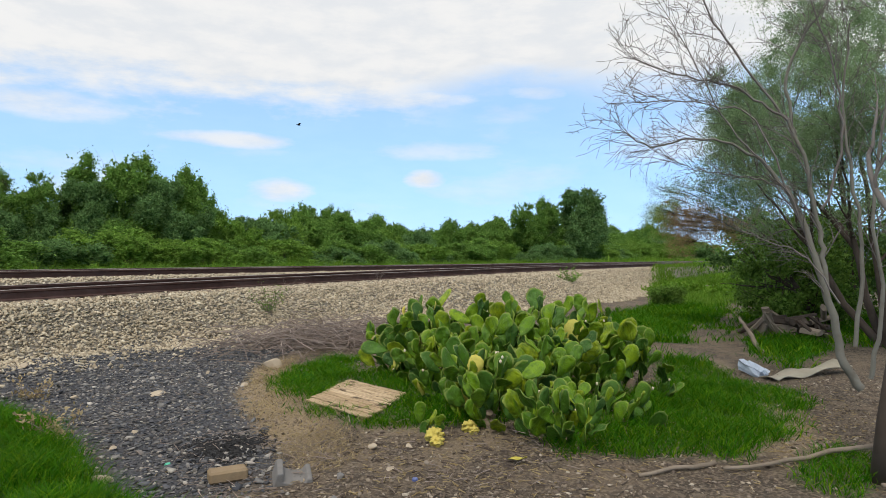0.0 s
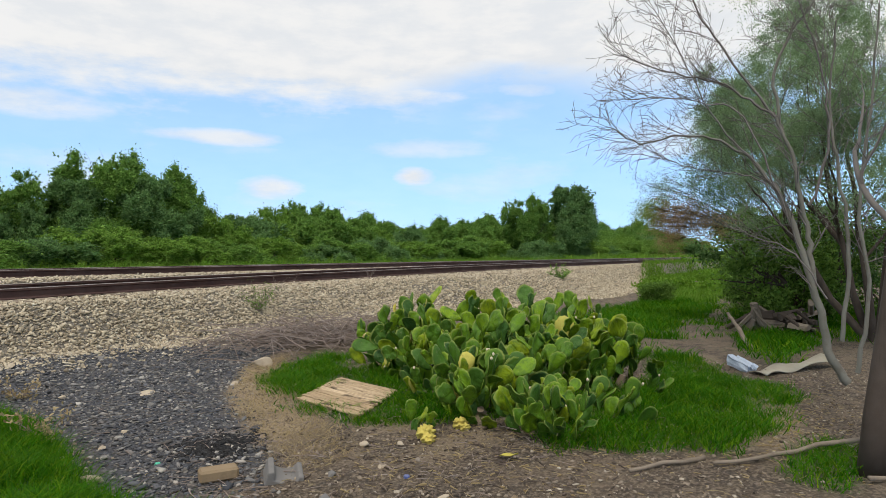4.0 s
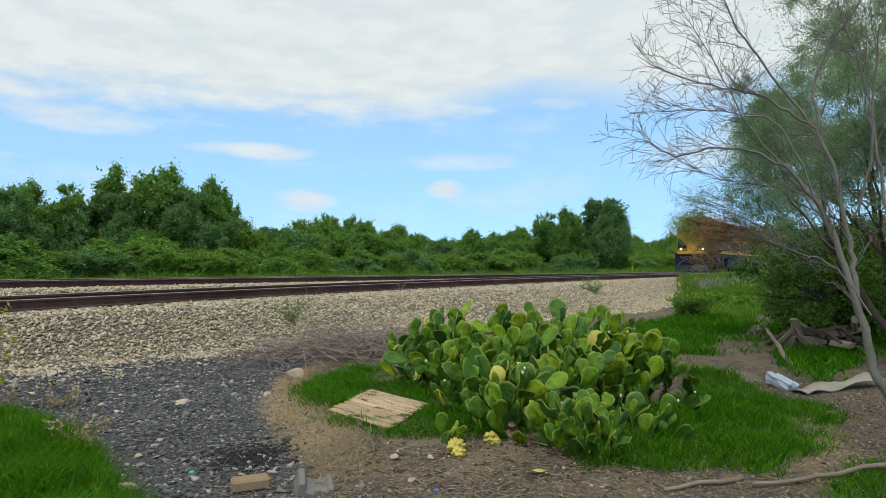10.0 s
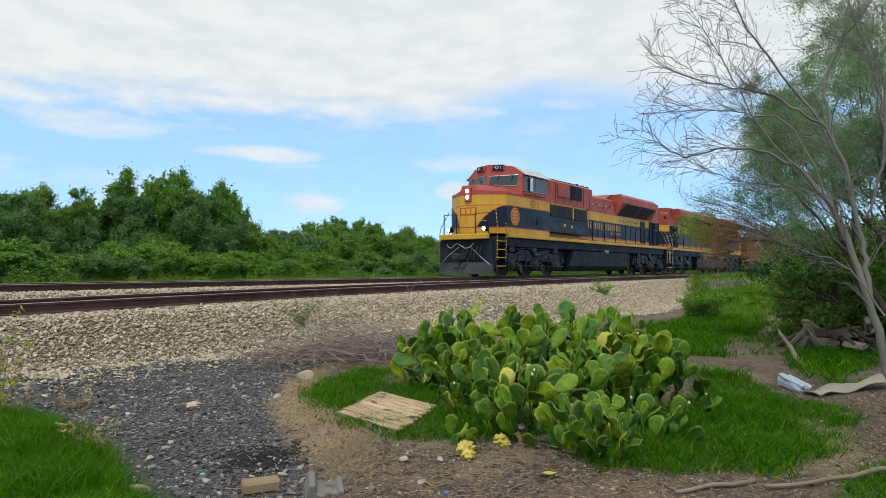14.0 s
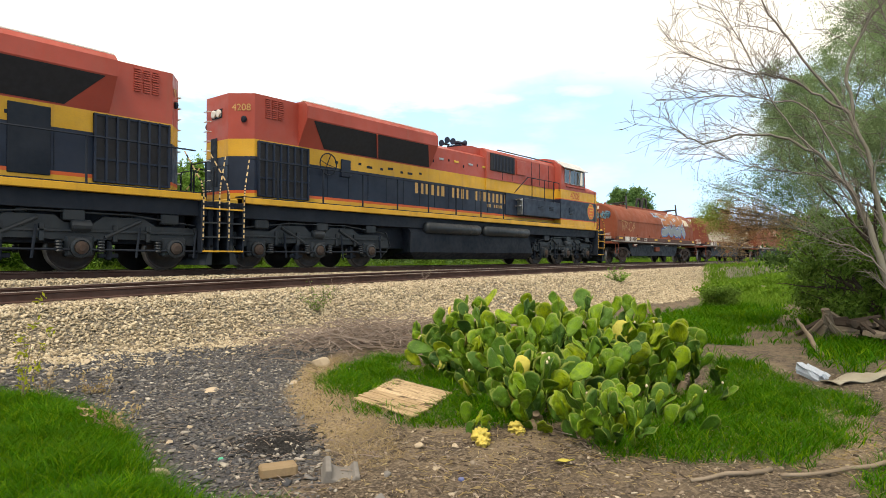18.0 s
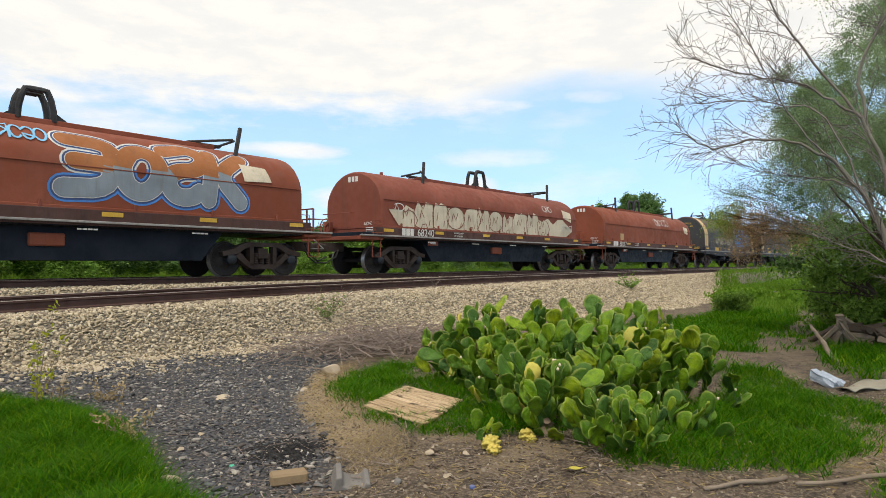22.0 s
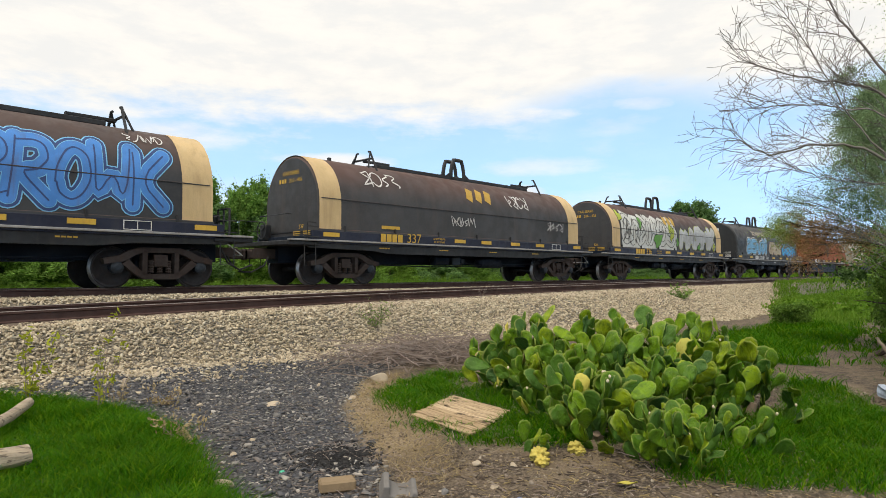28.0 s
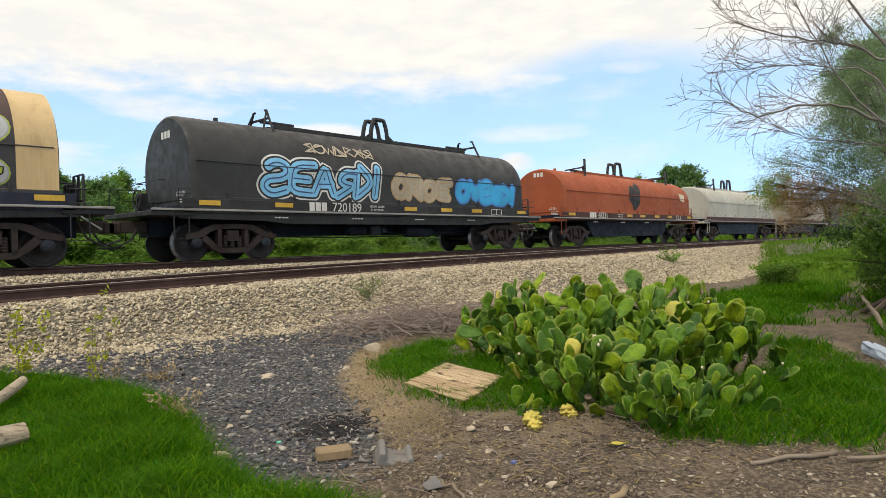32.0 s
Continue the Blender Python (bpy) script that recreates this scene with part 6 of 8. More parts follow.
    for x, d in ((0.0, -1), (HOOD_LEN, 1)):
        part("end_platform", box(min(x, x + d * 1.02), max(x, x + d * 1.02), -1.45, 1.45, 1.10, 1.22), frame_mat if not deep else hood_mat, car)
        part("end_panel", box(min(x - d * 0.02, x - d * 0.1), max(x - d * 0.02, x - d * 0.1), -1.33, 1.33, 1.2, 1.53), hood_mat, car)
        coupler(car, x + d * 0.55, d)
        ladder_end(car, x + d * 0.5, d, frame_mat)
        for q in ([(x + d * 0.12, -0.2, 2.05), (x + d * 0.3, -0.2, 2.05), (x + d * 0.3, 1.2, 2.05), (x + d * 0.12, 1.2, 2.05)], [(x + d * 0.3, -1.3, 1.2), (x + d * 0.3, -1.3, 1.75), (x + d * 0.02, -1.3, 1.75)], [(x + d * 0.9, 1.38, 1.2), (x + d * 0.9, 1.38, 1.9), (x + d * 0.1, 1.38, 1.9)]):
            part("end_rail", tube(q, 0.015), frame_mat, car)
    # brake stand and hoses on the trailing end
    xe = HOOD_LEN + 0.45
    part("brake_stand", join(*[tube([(xe, y, 1.2), (xe, y, 1.95)], 0.03, 5) for y in (-1.3, -1.0, -0.7)], *[tube([(xe, -1.3, z), (xe, -0.7, z)], 0.022, 5) for z in (1.4, 1.65, 1.95)]), frame_mat, car, "upright brake stand on the end platform")
    part("brake_box", box(xe - 0.12, xe + 0.1, -0.66, -0.36, 1.3, 1.8, 0.03), M_FRAME, car)
    part("end_hose", tube([(xe, -0.9, 0.95), (xe + 0.15, -0.95, 0.6), (xe + 0.5, -0.9, 0.42), (xe + 0.9, -0.8, 0.55)], 0.026), M_HOSE, car, "black hanging hose")
    part("cut_lever", tube([(xe - 0.1, -1.42, 1.05), (xe + 0.3, -1.4, 0.78), (xe + 0.55, -0.5, 0.8)], 0.018, 5), M_STEEL, car)
    # hand brake on the leading end
    part("brake_wheel", join(*[tube([(-0.34, 1.05 + 0.26 * math.cos(a), 1.62 + 0.26 * math.sin(a)) for a in np.linspace(0, 2 * math.pi, 17)], 0.02)], *[tube([(-0.34, 1.05, 1.62), (-0.34, 1.05 + 0.26 * math.cos(a), 1.62 + 0.26 * math.sin(a))], 0.014) for a in (0.5, 2.6, 4.7)], box(-0.32, -0.1, 0.9, 1.2, 1.3, 1.8, 0.03)), frame_mat, car, "hand brake wheel")
    for x in (1.15, HOOD_LEN - 1.15):
        car_truck(car, x, trucks or M_TRUCK)
    return car


M_EDGE = paint("worn_edge", (0.30, 0.29, 0.28), (0.10, 0.08, 0.07), 0.6, 0.6, 4.0)
M_SIGN = paint("sign_yellow", (0.62, 0.38, 0.05), (0.2, 0.13, 0.06), 0.35, 0.5, 4.0)
M_RUST = paint("hood_rust_red", (0.235, 0.062, 0.032), (0.12, 0.05, 0.032), 0.5, 0.75, 1.1)
M_RUST2 = paint("hood_rust_brown", (0.215, 0.058, 0.036), (0.10, 0.045, 0.03), 0.55, 0.75, 1.4)
M_ORANGE = paint("hood_orange_red", (0.36, 0.085, 0.032), (0.17, 0.07, 0.04), 0.5, 0.7, 1.2)


def dusty(m, dust, amount=0.9):
    """Rust-brown dust that has settled on what faces up."""
    nt = m.node_tree
    b = nt.nodes["Principled BSDF"]
    g = nt.nodes.new("ShaderNodeNewGeometry")
    sp = nt.nodes.new("ShaderNodeSeparateXYZ")
    nt.links.new(g.outputs["Normal"], sp.inputs[0])
    up = nt.nodes.new("ShaderNodeMath")
    up.operation = "MULTIPLY"
    nt.links.new(ramp(nt, sp.outputs[2], 0.12, 0.75, 0.0, amount), up.inputs[0])
    nt.links.new(ramp(nt, tex(nt, 0.7, 5), 0.25, 0.6, 0.5, 1.0), up.inputs[1])
    old = b.inputs["Base Color"].links[0].from_socket
    nt.links.new(mixcol(nt, up.outputs[0], old, dust), b.inputs["Base Color"])
    return m


M_CHAR = dusty(paint("hood_charcoal", (0.042, 0.044, 0.048), (0.085, 0.072, 0.065), 0.45, 0.6, 0.9), (0.095, 0.060, 0.050))
M_BROWN = dusty(paint("hood_sooty_brown", (0.046, 0.047, 0.05), (0.10, 0.08, 0.07), 0.5, 0.65, 0.8), (0.105, 0.060, 0.050))
M_SLATE = dusty(paint("hood_black", (0.026, 0.027, 0.028), (0.06, 0.055, 0.05), 0.45, 0.5, 1.0), (0.05, 0.046, 0.044), 0.6)
M_SILLR = paint("sill_sooty_rust", (0.075, 0.034, 0.028), (0.03, 0.022, 0.02), 0.6, 0.7, 2.2)
M_SILL = paint("sill_dark_blue", (0.010, 0.014, 0.034), (0.05, 0.045, 0.045), 0.4, 0.5, 2.0)
M_CREAM = paint("cream_paint", (0.60, 0.43, 0.22), (0.26, 0.17, 0.09), 0.4, 0.6, 1.8)
M_PALE = paint("hood_pale_grey", (0.45, 0.44, 0.38), (0.22, 0.18, 0.13), 0.5, 0.65, 1.2)
M_TAN = paint("hopper_tan", (0.40, 0.36, 0.29), (0.2, 0.16, 0.12), 0.5, 0.7, 1.2)
M_FRAME = paint("car_frame_black", (0.020, 0.021, 0.023), (0.065, 0.055, 0.05), 0.5, 0.55, 2.0)

TRAIN = []


def roll(ob, base, turn=0.0):
    TRAIN.append((ob, base, turn))
    return ob


cars = {}
for key, base, label, hood, frame_, cream, deep in (
        ("A", -11.0, "rust-red covered coil car with blue and white graffiti", M_RUST, M_RUST2, None, True),
        ("B", 5.59, "rust-brown covered coil car with large cream graffiti", M_RUST2, M_RUST2, None, True),
        ("C", 22.1, "rust-red covered coil car with thin white scrawl", M_RUST, M_RUST2, None, True),
        ("D", 38.55, "charcoal covered coil car with cream ends and blue graffiti", M_CHAR, M_FRAME, M_CREAM, False),
        ("E", 55.0, "sooty brown covered coil car with cream ends and white tags", M_BROWN, M_FRAME, M_CREAM, False),
        ("F", 71.3, "covered coil car with cream ends and white graffiti along its side", M_BROWN, M_FRAME, M_CREAM, False),
        ("G", 87.5, "black covered coil car with light blue graffiti", M_SLATE, M_FRAME, None, False),
        ("H", 104.0, "orange-red covered coil car, streaked with soot", M_ORANGE, M_RUST2, None, True),
        ("I", 120.4, "pale grey covered coil car with a stained hood", M_PALE, M_TAN, None, True),
        ("J", 136.8, "pale tan covered coil car", M_TAN, M_TAN, None, True),
        ("K", 153.2, "black covered coil car at the train's far end", M_SLATE, M_FRAME, None, False),
        ("L", 169.6, "brown covered coil car at the train's far end", M_BROWN, M_FRAME, None, False)):
    cars[key] = roll(coil_car("coil_car", label, hood, frame_, cream, deep), base)


# ---- the two diesel locomotives ----
def loco_truck(loco, x):
    t = part("truck", join(box(-2.6, 2.6, -0.85, 0.85, 0.62, 0.9)), M_BLACK, loco, "black three-axle truck with heavy frames")
    t.matrix_basis = Matrix.Translation((x, 0, 0))
    for s in (-1, 1):
        prof = [(-3.05, 0.66), (-3.05, 0.95), (-2.5, 1.04), (-1.7, 1.04), (-1.4, 1.22), (-0.5, 1.22), (-0.3, 1.06), (0.3, 1.06), (0.5, 1.22), (1.4, 1.22), (1.7, 1.04), (2.5, 1.04), (3.05, 0.95), (3.05, 0.66), (2.6, 0.60), (1.5, 0.72), (0.7, 0.72), (0.0, 0.62), (-0.7, 0.72), (-1.5, 0.72), (-2.6, 0.60)]
        a, b_ = sorted((s * 1.06, s * 1.22))
        part("side_frame", prism(prof, a, b_, "y"), M_GEAR, t, "cast steel frame caked in dark grease")
        a, b_ = sorted((s * 1.20, s * 1.27))
        part("frame_flange", join(box(-2.95, 2.95, a, b_, 0.86, 0.92, 0.01), *[box(k - 0.05, k + 0.05, a, b_, 0.66, 1.04, 0.01) for k in (-2.7, -1.5, -0.75, 0.75, 1.5, 2.7)]), M_GEAR, t)
        for ax in (-1.72, -0.43, 0.43, 1.72):
            part("spring", moved(lathe([(k * 0.032, 0.085 if k % 2 else 0.06) for k in range(10)], 10, "z"), ax, s * 1.28, 0.42), M_GEAR, t)
        part("brake_rod", join(tube([(-2.9, s * 1.30, 0.50), (2.9, s * 1.30, 0.46)], 0.025, 5), *[tube([(k, s * 1.30, 0.30), (k + 0.08, s * 1.31, 1.0)], 0.03, 5) for k in (-2.62, -0.95, 1.2, 2.62)]), M_BLACK, t)
        part("air_pipe", tube([(-2.8, s * 1.24, 1.12), (-1.0, s * 1.28, 1.30), (1.1, s * 1.28, 1.28), (2.7, s * 1.24, 1.10)], 0.02, 5), M_GEAR, t)
        for k in (-2.2, -0.15, 2.0):
            part("sand_box", box(k - 0.2, k + 0.24, *sorted((s * 1.08, s * 1.32)), 1.10, 1.36, 0.03), M_GEAR, t)
        for ax in (-2.15, 0.0, 2.15):
            a, b_ = sorted((s * 1.05, s * 1.28))
            part("axle_box", join(box(ax - 0.30, ax + 0.30, a, b_, 0.32, 0.80, 0.05), moved(lathe([(s * 1.2, 0.23), (s * 1.34, 0.22), (s * 1.36, 0.17), (s * 1.33, 0.165)], 18), ax, 0, LOCO_R)), M_GEAR, t)
            part("axle_cap", moved(lathe([(s * 1.3, 0.15), (s * 1.38, 0.14), (s * 1.41, 0.07)], 14), ax, 0, LOCO_R), M_TRUCK, t, "rust-brown axle cap")
            part("brake_rig", join(box(ax + 0.62, ax + 0.74, min(s * 0.95, s * 1.15), max(s * 0.95, s * 1.15), 0.25, 0.7, 0.03), box(ax + 0.45, ax + 0.9, min(s * 1.0, s * 1.1), max(s * 1.0, s * 1.1), 0.30, 0.40, 0.02)), M_BLACK, t)
        for cx in (-1.08, 1.08):
            part("coil_spring", moved(lathe([(k * 0.035, 0.13 if k % 2 else 0.10) for k in range(9)], 12, "z"), cx, s * 1.08, 1.08), M_GEAR, t)
            part("damper", tube([(cx - 0.55, s * 1.24, 0.75), (cx + 0.25, s * 1.24, 1.15)], 0.045, 8), M_GEAR, t)
        for k in (-1, 1):
            part("sand_pipe", tube([(k * 2.9, s * 1.25, 1.15), (k * 3.17, s * 1.2, 0.7), (k * 2.97, s * 0.9, 0.25)], 0.025), M_GEAR, t)
        part("brake_cylinder", moved(lathe([(0, 0.10), (0.04, 0.13), (0.4, 0.13), (0.44, 0.06)], 12, "x"), -0.2, s * 1.25, 1.0), M_GEAR, t)
    for ax in (-2.15, 0.0, 2.15):
        wheelset(t, ax, LOCO_R)
    return t


def bars_for(words, x0, x1, z0, z1, y, side):
    """Plain bars, one for each letter of a name, as wide as the letters run."""
    n = len(words)
    step = (x1 - x0) / n
    out = []
    for i, ch in enumerate(words):
        if ch != " ":
            a = x0 + i * step
            hh = z1 if ch.isupper() else z0 + (z1 - z0) * 0.8
            w = step * (0.50 + 0.08 * ((i * 7) % 3 - 1))
            out.append(box(a + step * 0.2, a + step * 0.2 + w, min(y, y + side * 0.006), max(y, y + side * 0.006), z0, hh, 0.001))
    return out


def writing(name, text, size, m, mat, parent, label=""):
    """Raised lettering; m carries the text's plane, x to the right of the reader and y up."""
    cu = bpy.data.curves.new(name, "FONT")
    cu.body, cu.size, cu.extrude = text, size, 0.002
    cu.align_x = "CENTER"
    tmp = new(name, cu)
    me = bpy.data.meshes.new_from_object(tmp.evaluated_get(bpy.context.evaluated_depsgraph_get()))
    bpy.data.objects.remove(tmp)
    bpy.data.curves.remove(cu)
    me.materials.clear()
    me.materials.append(mat)
    ob = new(name, me)
    ob.parent, ob.matrix_basis = parent, m
    if label:
        tagged(ob, label)
    return ob


def upright(x, y, z, side=-1):
    """Plane of writing on a side wall (side -1 is read from -y, +1 from +y), or on an end."""
    return Matrix.Translation((x, y, z)) @ Matrix.Rotation(0 if side < 0 else math.pi, 4, "Z") @ Matrix.Rotation(math.pi / 2, 4, "X")


L = 20.9
M_PINK = plain("faded_hose", (0.42, 0.27, 0.27), 0.6)
M_VISOR = paint("silver_paint", (0.50, 0.51, 0.52), (0.2, 0.19, 0.18), 0.3, 0.4, 3.0)
M_LETTER = paint("red_number", (0.45, 0.07, 0.02), (0.1, 0.05, 0.03), 0.4, 0.5, 6.0)
# from the nose to the end of the hood


def locomotive(number, label):
    lo = thing("locomotive", label, "locomotive", "train")

    def add(name, piece, mat, parent=None, note="", smooth=False):
        return part(name, piece, mat, parent or lo, note, smooth)

    # platform and sills
    add("underframe", box(-1.15, L + 1.05, -1.35, 1.35, 1.35, 1.74), M_BLACK)
    for s in (-1, 1):
        a, b_ = sorted((s * 1.36, s * 1.53))
        add("walkway_edge", box(-0.2, L + 0.1, a, b_, 1.74, 1.90, 0.01), M_YEL, note="yellow walkway edge")
        a, b_ = sorted((s * 1.2, s * 1.52))
        add("walkway", box(3.6, L + 0.2, a, b_, 1.90, 1.93, 0.005), M_BLACK)
    # solid black box, added so that nothing shows through below the frame
    add("underbody", box(-0.2, L, -0.95, 0.95, 0.62, 1.36), M_BLACK, note="plain black filler box under the frame")
    # nose, cab and low bands: the same plan in stacked colours
    front = lambda: [(-1.10, -0.45), (-1.10, 0.45), (-0.30, 1.5), (3.62, 1.5), (3.62, -1.5), (-0.30, -1.5)]
    for z0, z1, m in ((1.90, 2.14, M_YEL), (2.14, 2.19, M_ORNG)):
        add("nose_band", prism([(x, -y) for x, y in front()], z0, z1, "z"), m)
    body = add("cab_body", prism([(x, -y) for x, y in front()], 2.19, 3.12, "z"), M_NAVY, note="navy lower cab and nose")
    wrap = [(-1.112, -0.455), (-1.112, 0.455), (-0.312, 1.508), (-0.27, 1.46), (-1.07, 0.42), (-1.07, -0.42), (-0.27, -1.46), (-0.312, -1.508)]
    add("nose_front", prism([(x, -y) for x, y in wrap], 2.19, 3.12, "z"), M_YEL, note="yellow nose panel")
    add("nose_band", prism([(x, -y) for x, y in front()], 3.12, 3.16, "z"), M_ORNG)
    add("nose_band", prism([(x, -y) for x, y in front()], 3.16, 3.60, "z"), M_YEL)
    # swoosh on the slanting nose sides: a navy arc edged with an orange line
    for s in (-1, 1):
        n = Vector((-1.05, s * 0.80, 0)).normalized()
        p0, p1 = Vector((-1.10, s * 0.45, 0)), Vector((-0.30, s * 1.5, 0))
        k = 14
        rim = [(p0.lerp(p1, i / k), 2.2 + 0.92 * math.sin(math.pi / 2 * i / k) ** 0.8) for i in range(k + 1)]
        vs = [(q.x + n.x * e, q.y + n.y * e, z) for e in (0.0, 0.020) for q, top in rim for z in (2.195, top)]
        m = 2 * (k + 1)
        fs = [(m + 2 * i, m + 2 * i + 2, m + 2 * i + 3, m + 2 * i + 1) for i in range(k)] + [(2 * i + 1, 2 * i + 3, m + 2 * i + 3, m + 2 * i + 1) for i in range(k)]
        fs += [(2 * i, 2 * i + 1, 2 * i + 3, 2 * i + 2) for i in range(k)]
        add("swoosh", (vs, fs if s < 0 else [f[::-1] for f in fs]), M_NAVY, note="navy arc on the nose side")
        add("swoosh_line", tube([(q.x + n.x * 0.022, q.y + n.y * 0.022, z) for q, z in rim], 0.022, 4), M_ORNG)
        add("nose_seam", box(-0.06, -0.045, *sorted((s * 1.5, s * 1.508)), 1.95, 3.78, 0.002), M_BLACK)
    lower, upper = [(-1.10, -0.45, 3.60), (-1.10, 0.45, 3.60), (-0.30, 1.5, 3.60), (0.95, 1.5, 3.60), (0.95, -1.5, 3.60), (-0.30, -1.5, 3.60)], [(-1.02, -0.40, 4.05), (-1.02, 0.40, 4.05), (-0.12, 1.05, 3.98), (0.95, 1.42, 3.80), (0.95, -1.42, 3.80), (-0.12, -1.05, 3.98)]
    middle = [(x, y, z) for (x, y, _), z in zip(lower, (3.80, 3.80, 3.74, 3.70, 3.70, 3.74))]
    nose_top = (lower + middle + upper, [(i + o, (i + 1) % 6 + o, (i + 1) % 6 + 6 + o, i + 6 + o) for o in (0, 6) for i in range(6)] + [(12, 13, 14, 17), (14, 15, 16, 17), (5, 4, 3, 2, 1, 0)])
    add("nose_top", nose_top, M_RED, note="red sloping nose top")
    add("nose_vent", box(-0.42, -0.26, -1.02, -0.86, 3.9, 4.08, 0.02), M_RED)
    # cab: front wall with the windshield leaning back, roof, side windows
    cabp = [(-1.5, 3.60), (0.0, 3.60), (1.5, 3.60), (1.5, 4.70), (1.05, 5.05), (0.6, 5.13), (0.0, 5.15), (-0.6, 5.13), (-1.05, 5.05), (-1.5, 4.70)]
    n = len(cabp)
    brow = lambda u, w: 0.28 + 0.68 * abs(u) / 1.5 + (w - 3.60) * 0.10  # the front is folded forward at its middle
    vs = [(brow(u, w), u, w) for u, w in cabp] + [(3.62, u, w) for u, w in cabp]
    cab = add("cab", (vs, [(i, (i + 1) % n, n + (i + 1) % n, n + i) for i in range(n)] + [(6, 5, 4, 3, 2, 1), (1, 0, 9, 8, 7, 6), tuple(range(n, 2 * n))]), M_RED, note="red cab with wide windows")
    for s in (-1, 1):
        y = s * 1.5
        a, b_ = sorted((y, y + s * 0.02))
        for x0, x1, z0, z1 in ((1.22, 1.72, 3.94, 4.60), (1.84, 2.22, 3.94, 4.60), (2.26, 2.64, 3.94, 4.60), (2.82, 3.22, 3.96, 4.58)):
            w = add("side_window", box(x0, x1, a, b_, z0, z1, 0.01), M_GLASS, cab, "dark cab window")
            t = 0.035
            add("window_frame", join(*[box(*q, *sorted((y, y + s * 0.03)), *zz, 0.004) for q, zz in (((x0 - t, x1 + t), (z0 - t, z0)), ((x0 - t, x1 + t), (z1, z1 + t)), ((x0 - t, x0), (z0, z1)), ((x1, x1 + t), (z0, z1)))]), M_STEEL, cab, "bright window frame")
        add("visor", ([(1.05, s * 1.10, 5.005), (3.5, s * 1.10, 5.005), (3.5, s * 1.64, 4.62), (1.05, s * 1.64, 4.62), (1.05, s * 1.10, 5.05), (3.5, s * 1.10, 5.05), (3.5, s * 1.66, 4.65), (1.05, s * 1.66, 4.65)],
                      [(0, 1, 2, 3), (7, 6, 5, 4), (0, 4, 5, 1), (1, 5, 6, 2), (2, 6, 7, 3), (3, 7, 4, 0)]), M_VISOR, cab, "silver sun visor over the windows")
        add("mirror", box(1.62, 1.76, *sorted((s * 1.56, s * 1.66)), 3.9, 4.55, 0.02), M_WHITE, cab)
        add("armrest", box(1.15, 3.1, *sorted((s * 1.5, s * 1.56)), 3.76, 3.81, 0.01), M_RED, cab)
        # windshield half
        y0, y1 = sorted((s * 0.12, s * 1.32))
        rim = [(brow(u, w) - 0.014, u, w) for u, w in ((y0, 4.14), (y1, 4.14), (y1, 4.60), (y0, 4.64))]
        add("windshield", (rim, [(0, 1, 2, 3)]), M_GLASS, cab, "dark windshield pane")
        add("windshield_frame", tube(rim + rim[:1], 0.022, 4), M_STEEL, cab)
        for u in (0.55, 1.15):
            add("wiper", tube([(brow(u, 4.62) - 0.05, s * u, 4.66), (brow(u - 0.1, 4.4) - 0.05, s * (u - 0.1), 4.36)], 0.012, 4), M_BLACK, cab)
        face = Matrix.Translation((brow(0.46, 5.0), s * 0.46, 5.0)) @ Matrix.Rotation(-s * 0.425, 4, "Z")
        add("number_hood", box(-0.09, 0.5, -0.30, 0.30, -0.14, 0.14, 0.03), M_RED, cab).matrix_basis = face
        nb = add("number_board", box(-0.11, 0.1, -0.25, 0.25, -0.105, 0.105, 0.02), M_BLACK, cab, "black number board")
        nb.matrix_basis = face
        writing("number_board_text", number, 0.17, Matrix.Translation((-0.116, 0.0, -0.06)) @ Matrix.Rotation(-math.pi / 2, 4, "Z") @ Matrix.Rotation(math.pi / 2, 4, "X"), M_WHITE, nb)
        # numbers under the windows and the round-cornered sign on the nose
        writing("cab_number", number, 0.48, upright(2.15, s * 1.504, 3.20, s), M_LETTER, cab, "red cab number")
        oct_ = [(0.38 + 0.36 * math.cos(a + math.pi / 8), 2.68 + 0.38 * math.sin(a + math.pi / 8)) for a in np.linspace(0, 2 * math.pi, 9)[:-1]]
        oct2 = [(0.38 + 0.40 * math.cos(a + math.pi / 8), 2.68 + 0.42 * math.sin(a + math.pi / 8)) for a in np.linspace(0, 2 * math.pi, 9)[:-1]]
        add("sign_border", prism(oct2, *sorted((s * 1.5, s * 1.506)), "y"), M_YEL, cab)
        sg = add("side_sign", prism(oct_, *sorted((s * 1.5, s * 1.511)), "y"), M_ORNG, cab, "red eight-sided emblem with yellow bars")
        add("emblem_bar", join(*[box(0.38 - 0.22 + k * 0.02, 0.38 + 0.23 - (k % 2) * 0.08, *sorted((s * 1.511, s * 1.515)), 2.86 - k * 0.15, 2.94 - k * 0.15, 0.001) for k in range(4)]), M_YEL, sg)
        add("louvre", join(*[box(2.3, 2.75, *sorted((s * 1.5, s * 1.525)), 2.42 + k * 0.07, 2.46 + k * 0.07, 0.004) for k in range(5)]), M_NAVY, cab)
    # lights on the nose
    add("headlight_box", box(-1.19, -0.95, -0.17, 0.17, 3.3, 3.98, 0.03), M_RED)
    for z in (3.5, 3.78):
        add("headlight", moved(lathe([(-0.67, 0.075), (-0.64, 0.09), (-0.58, 0.09)], 16, "x"), -0.55, 0, z), M_LAMP, note="lit headlight")
    add("front_emblem", box(-1.13, -1.112, -0.45, 0.45, 2.72, 3.06, 0.004), M_ORNG, note="red framed emblem on the yellow nose")
    add("front_emblem_bar", join(*[box(-1.136, -1.13, -0.38 + k * 0.27, -0.18 + k * 0.27, 2.77, 3.01, 0.002) for k in range(3)]), M_YEL)
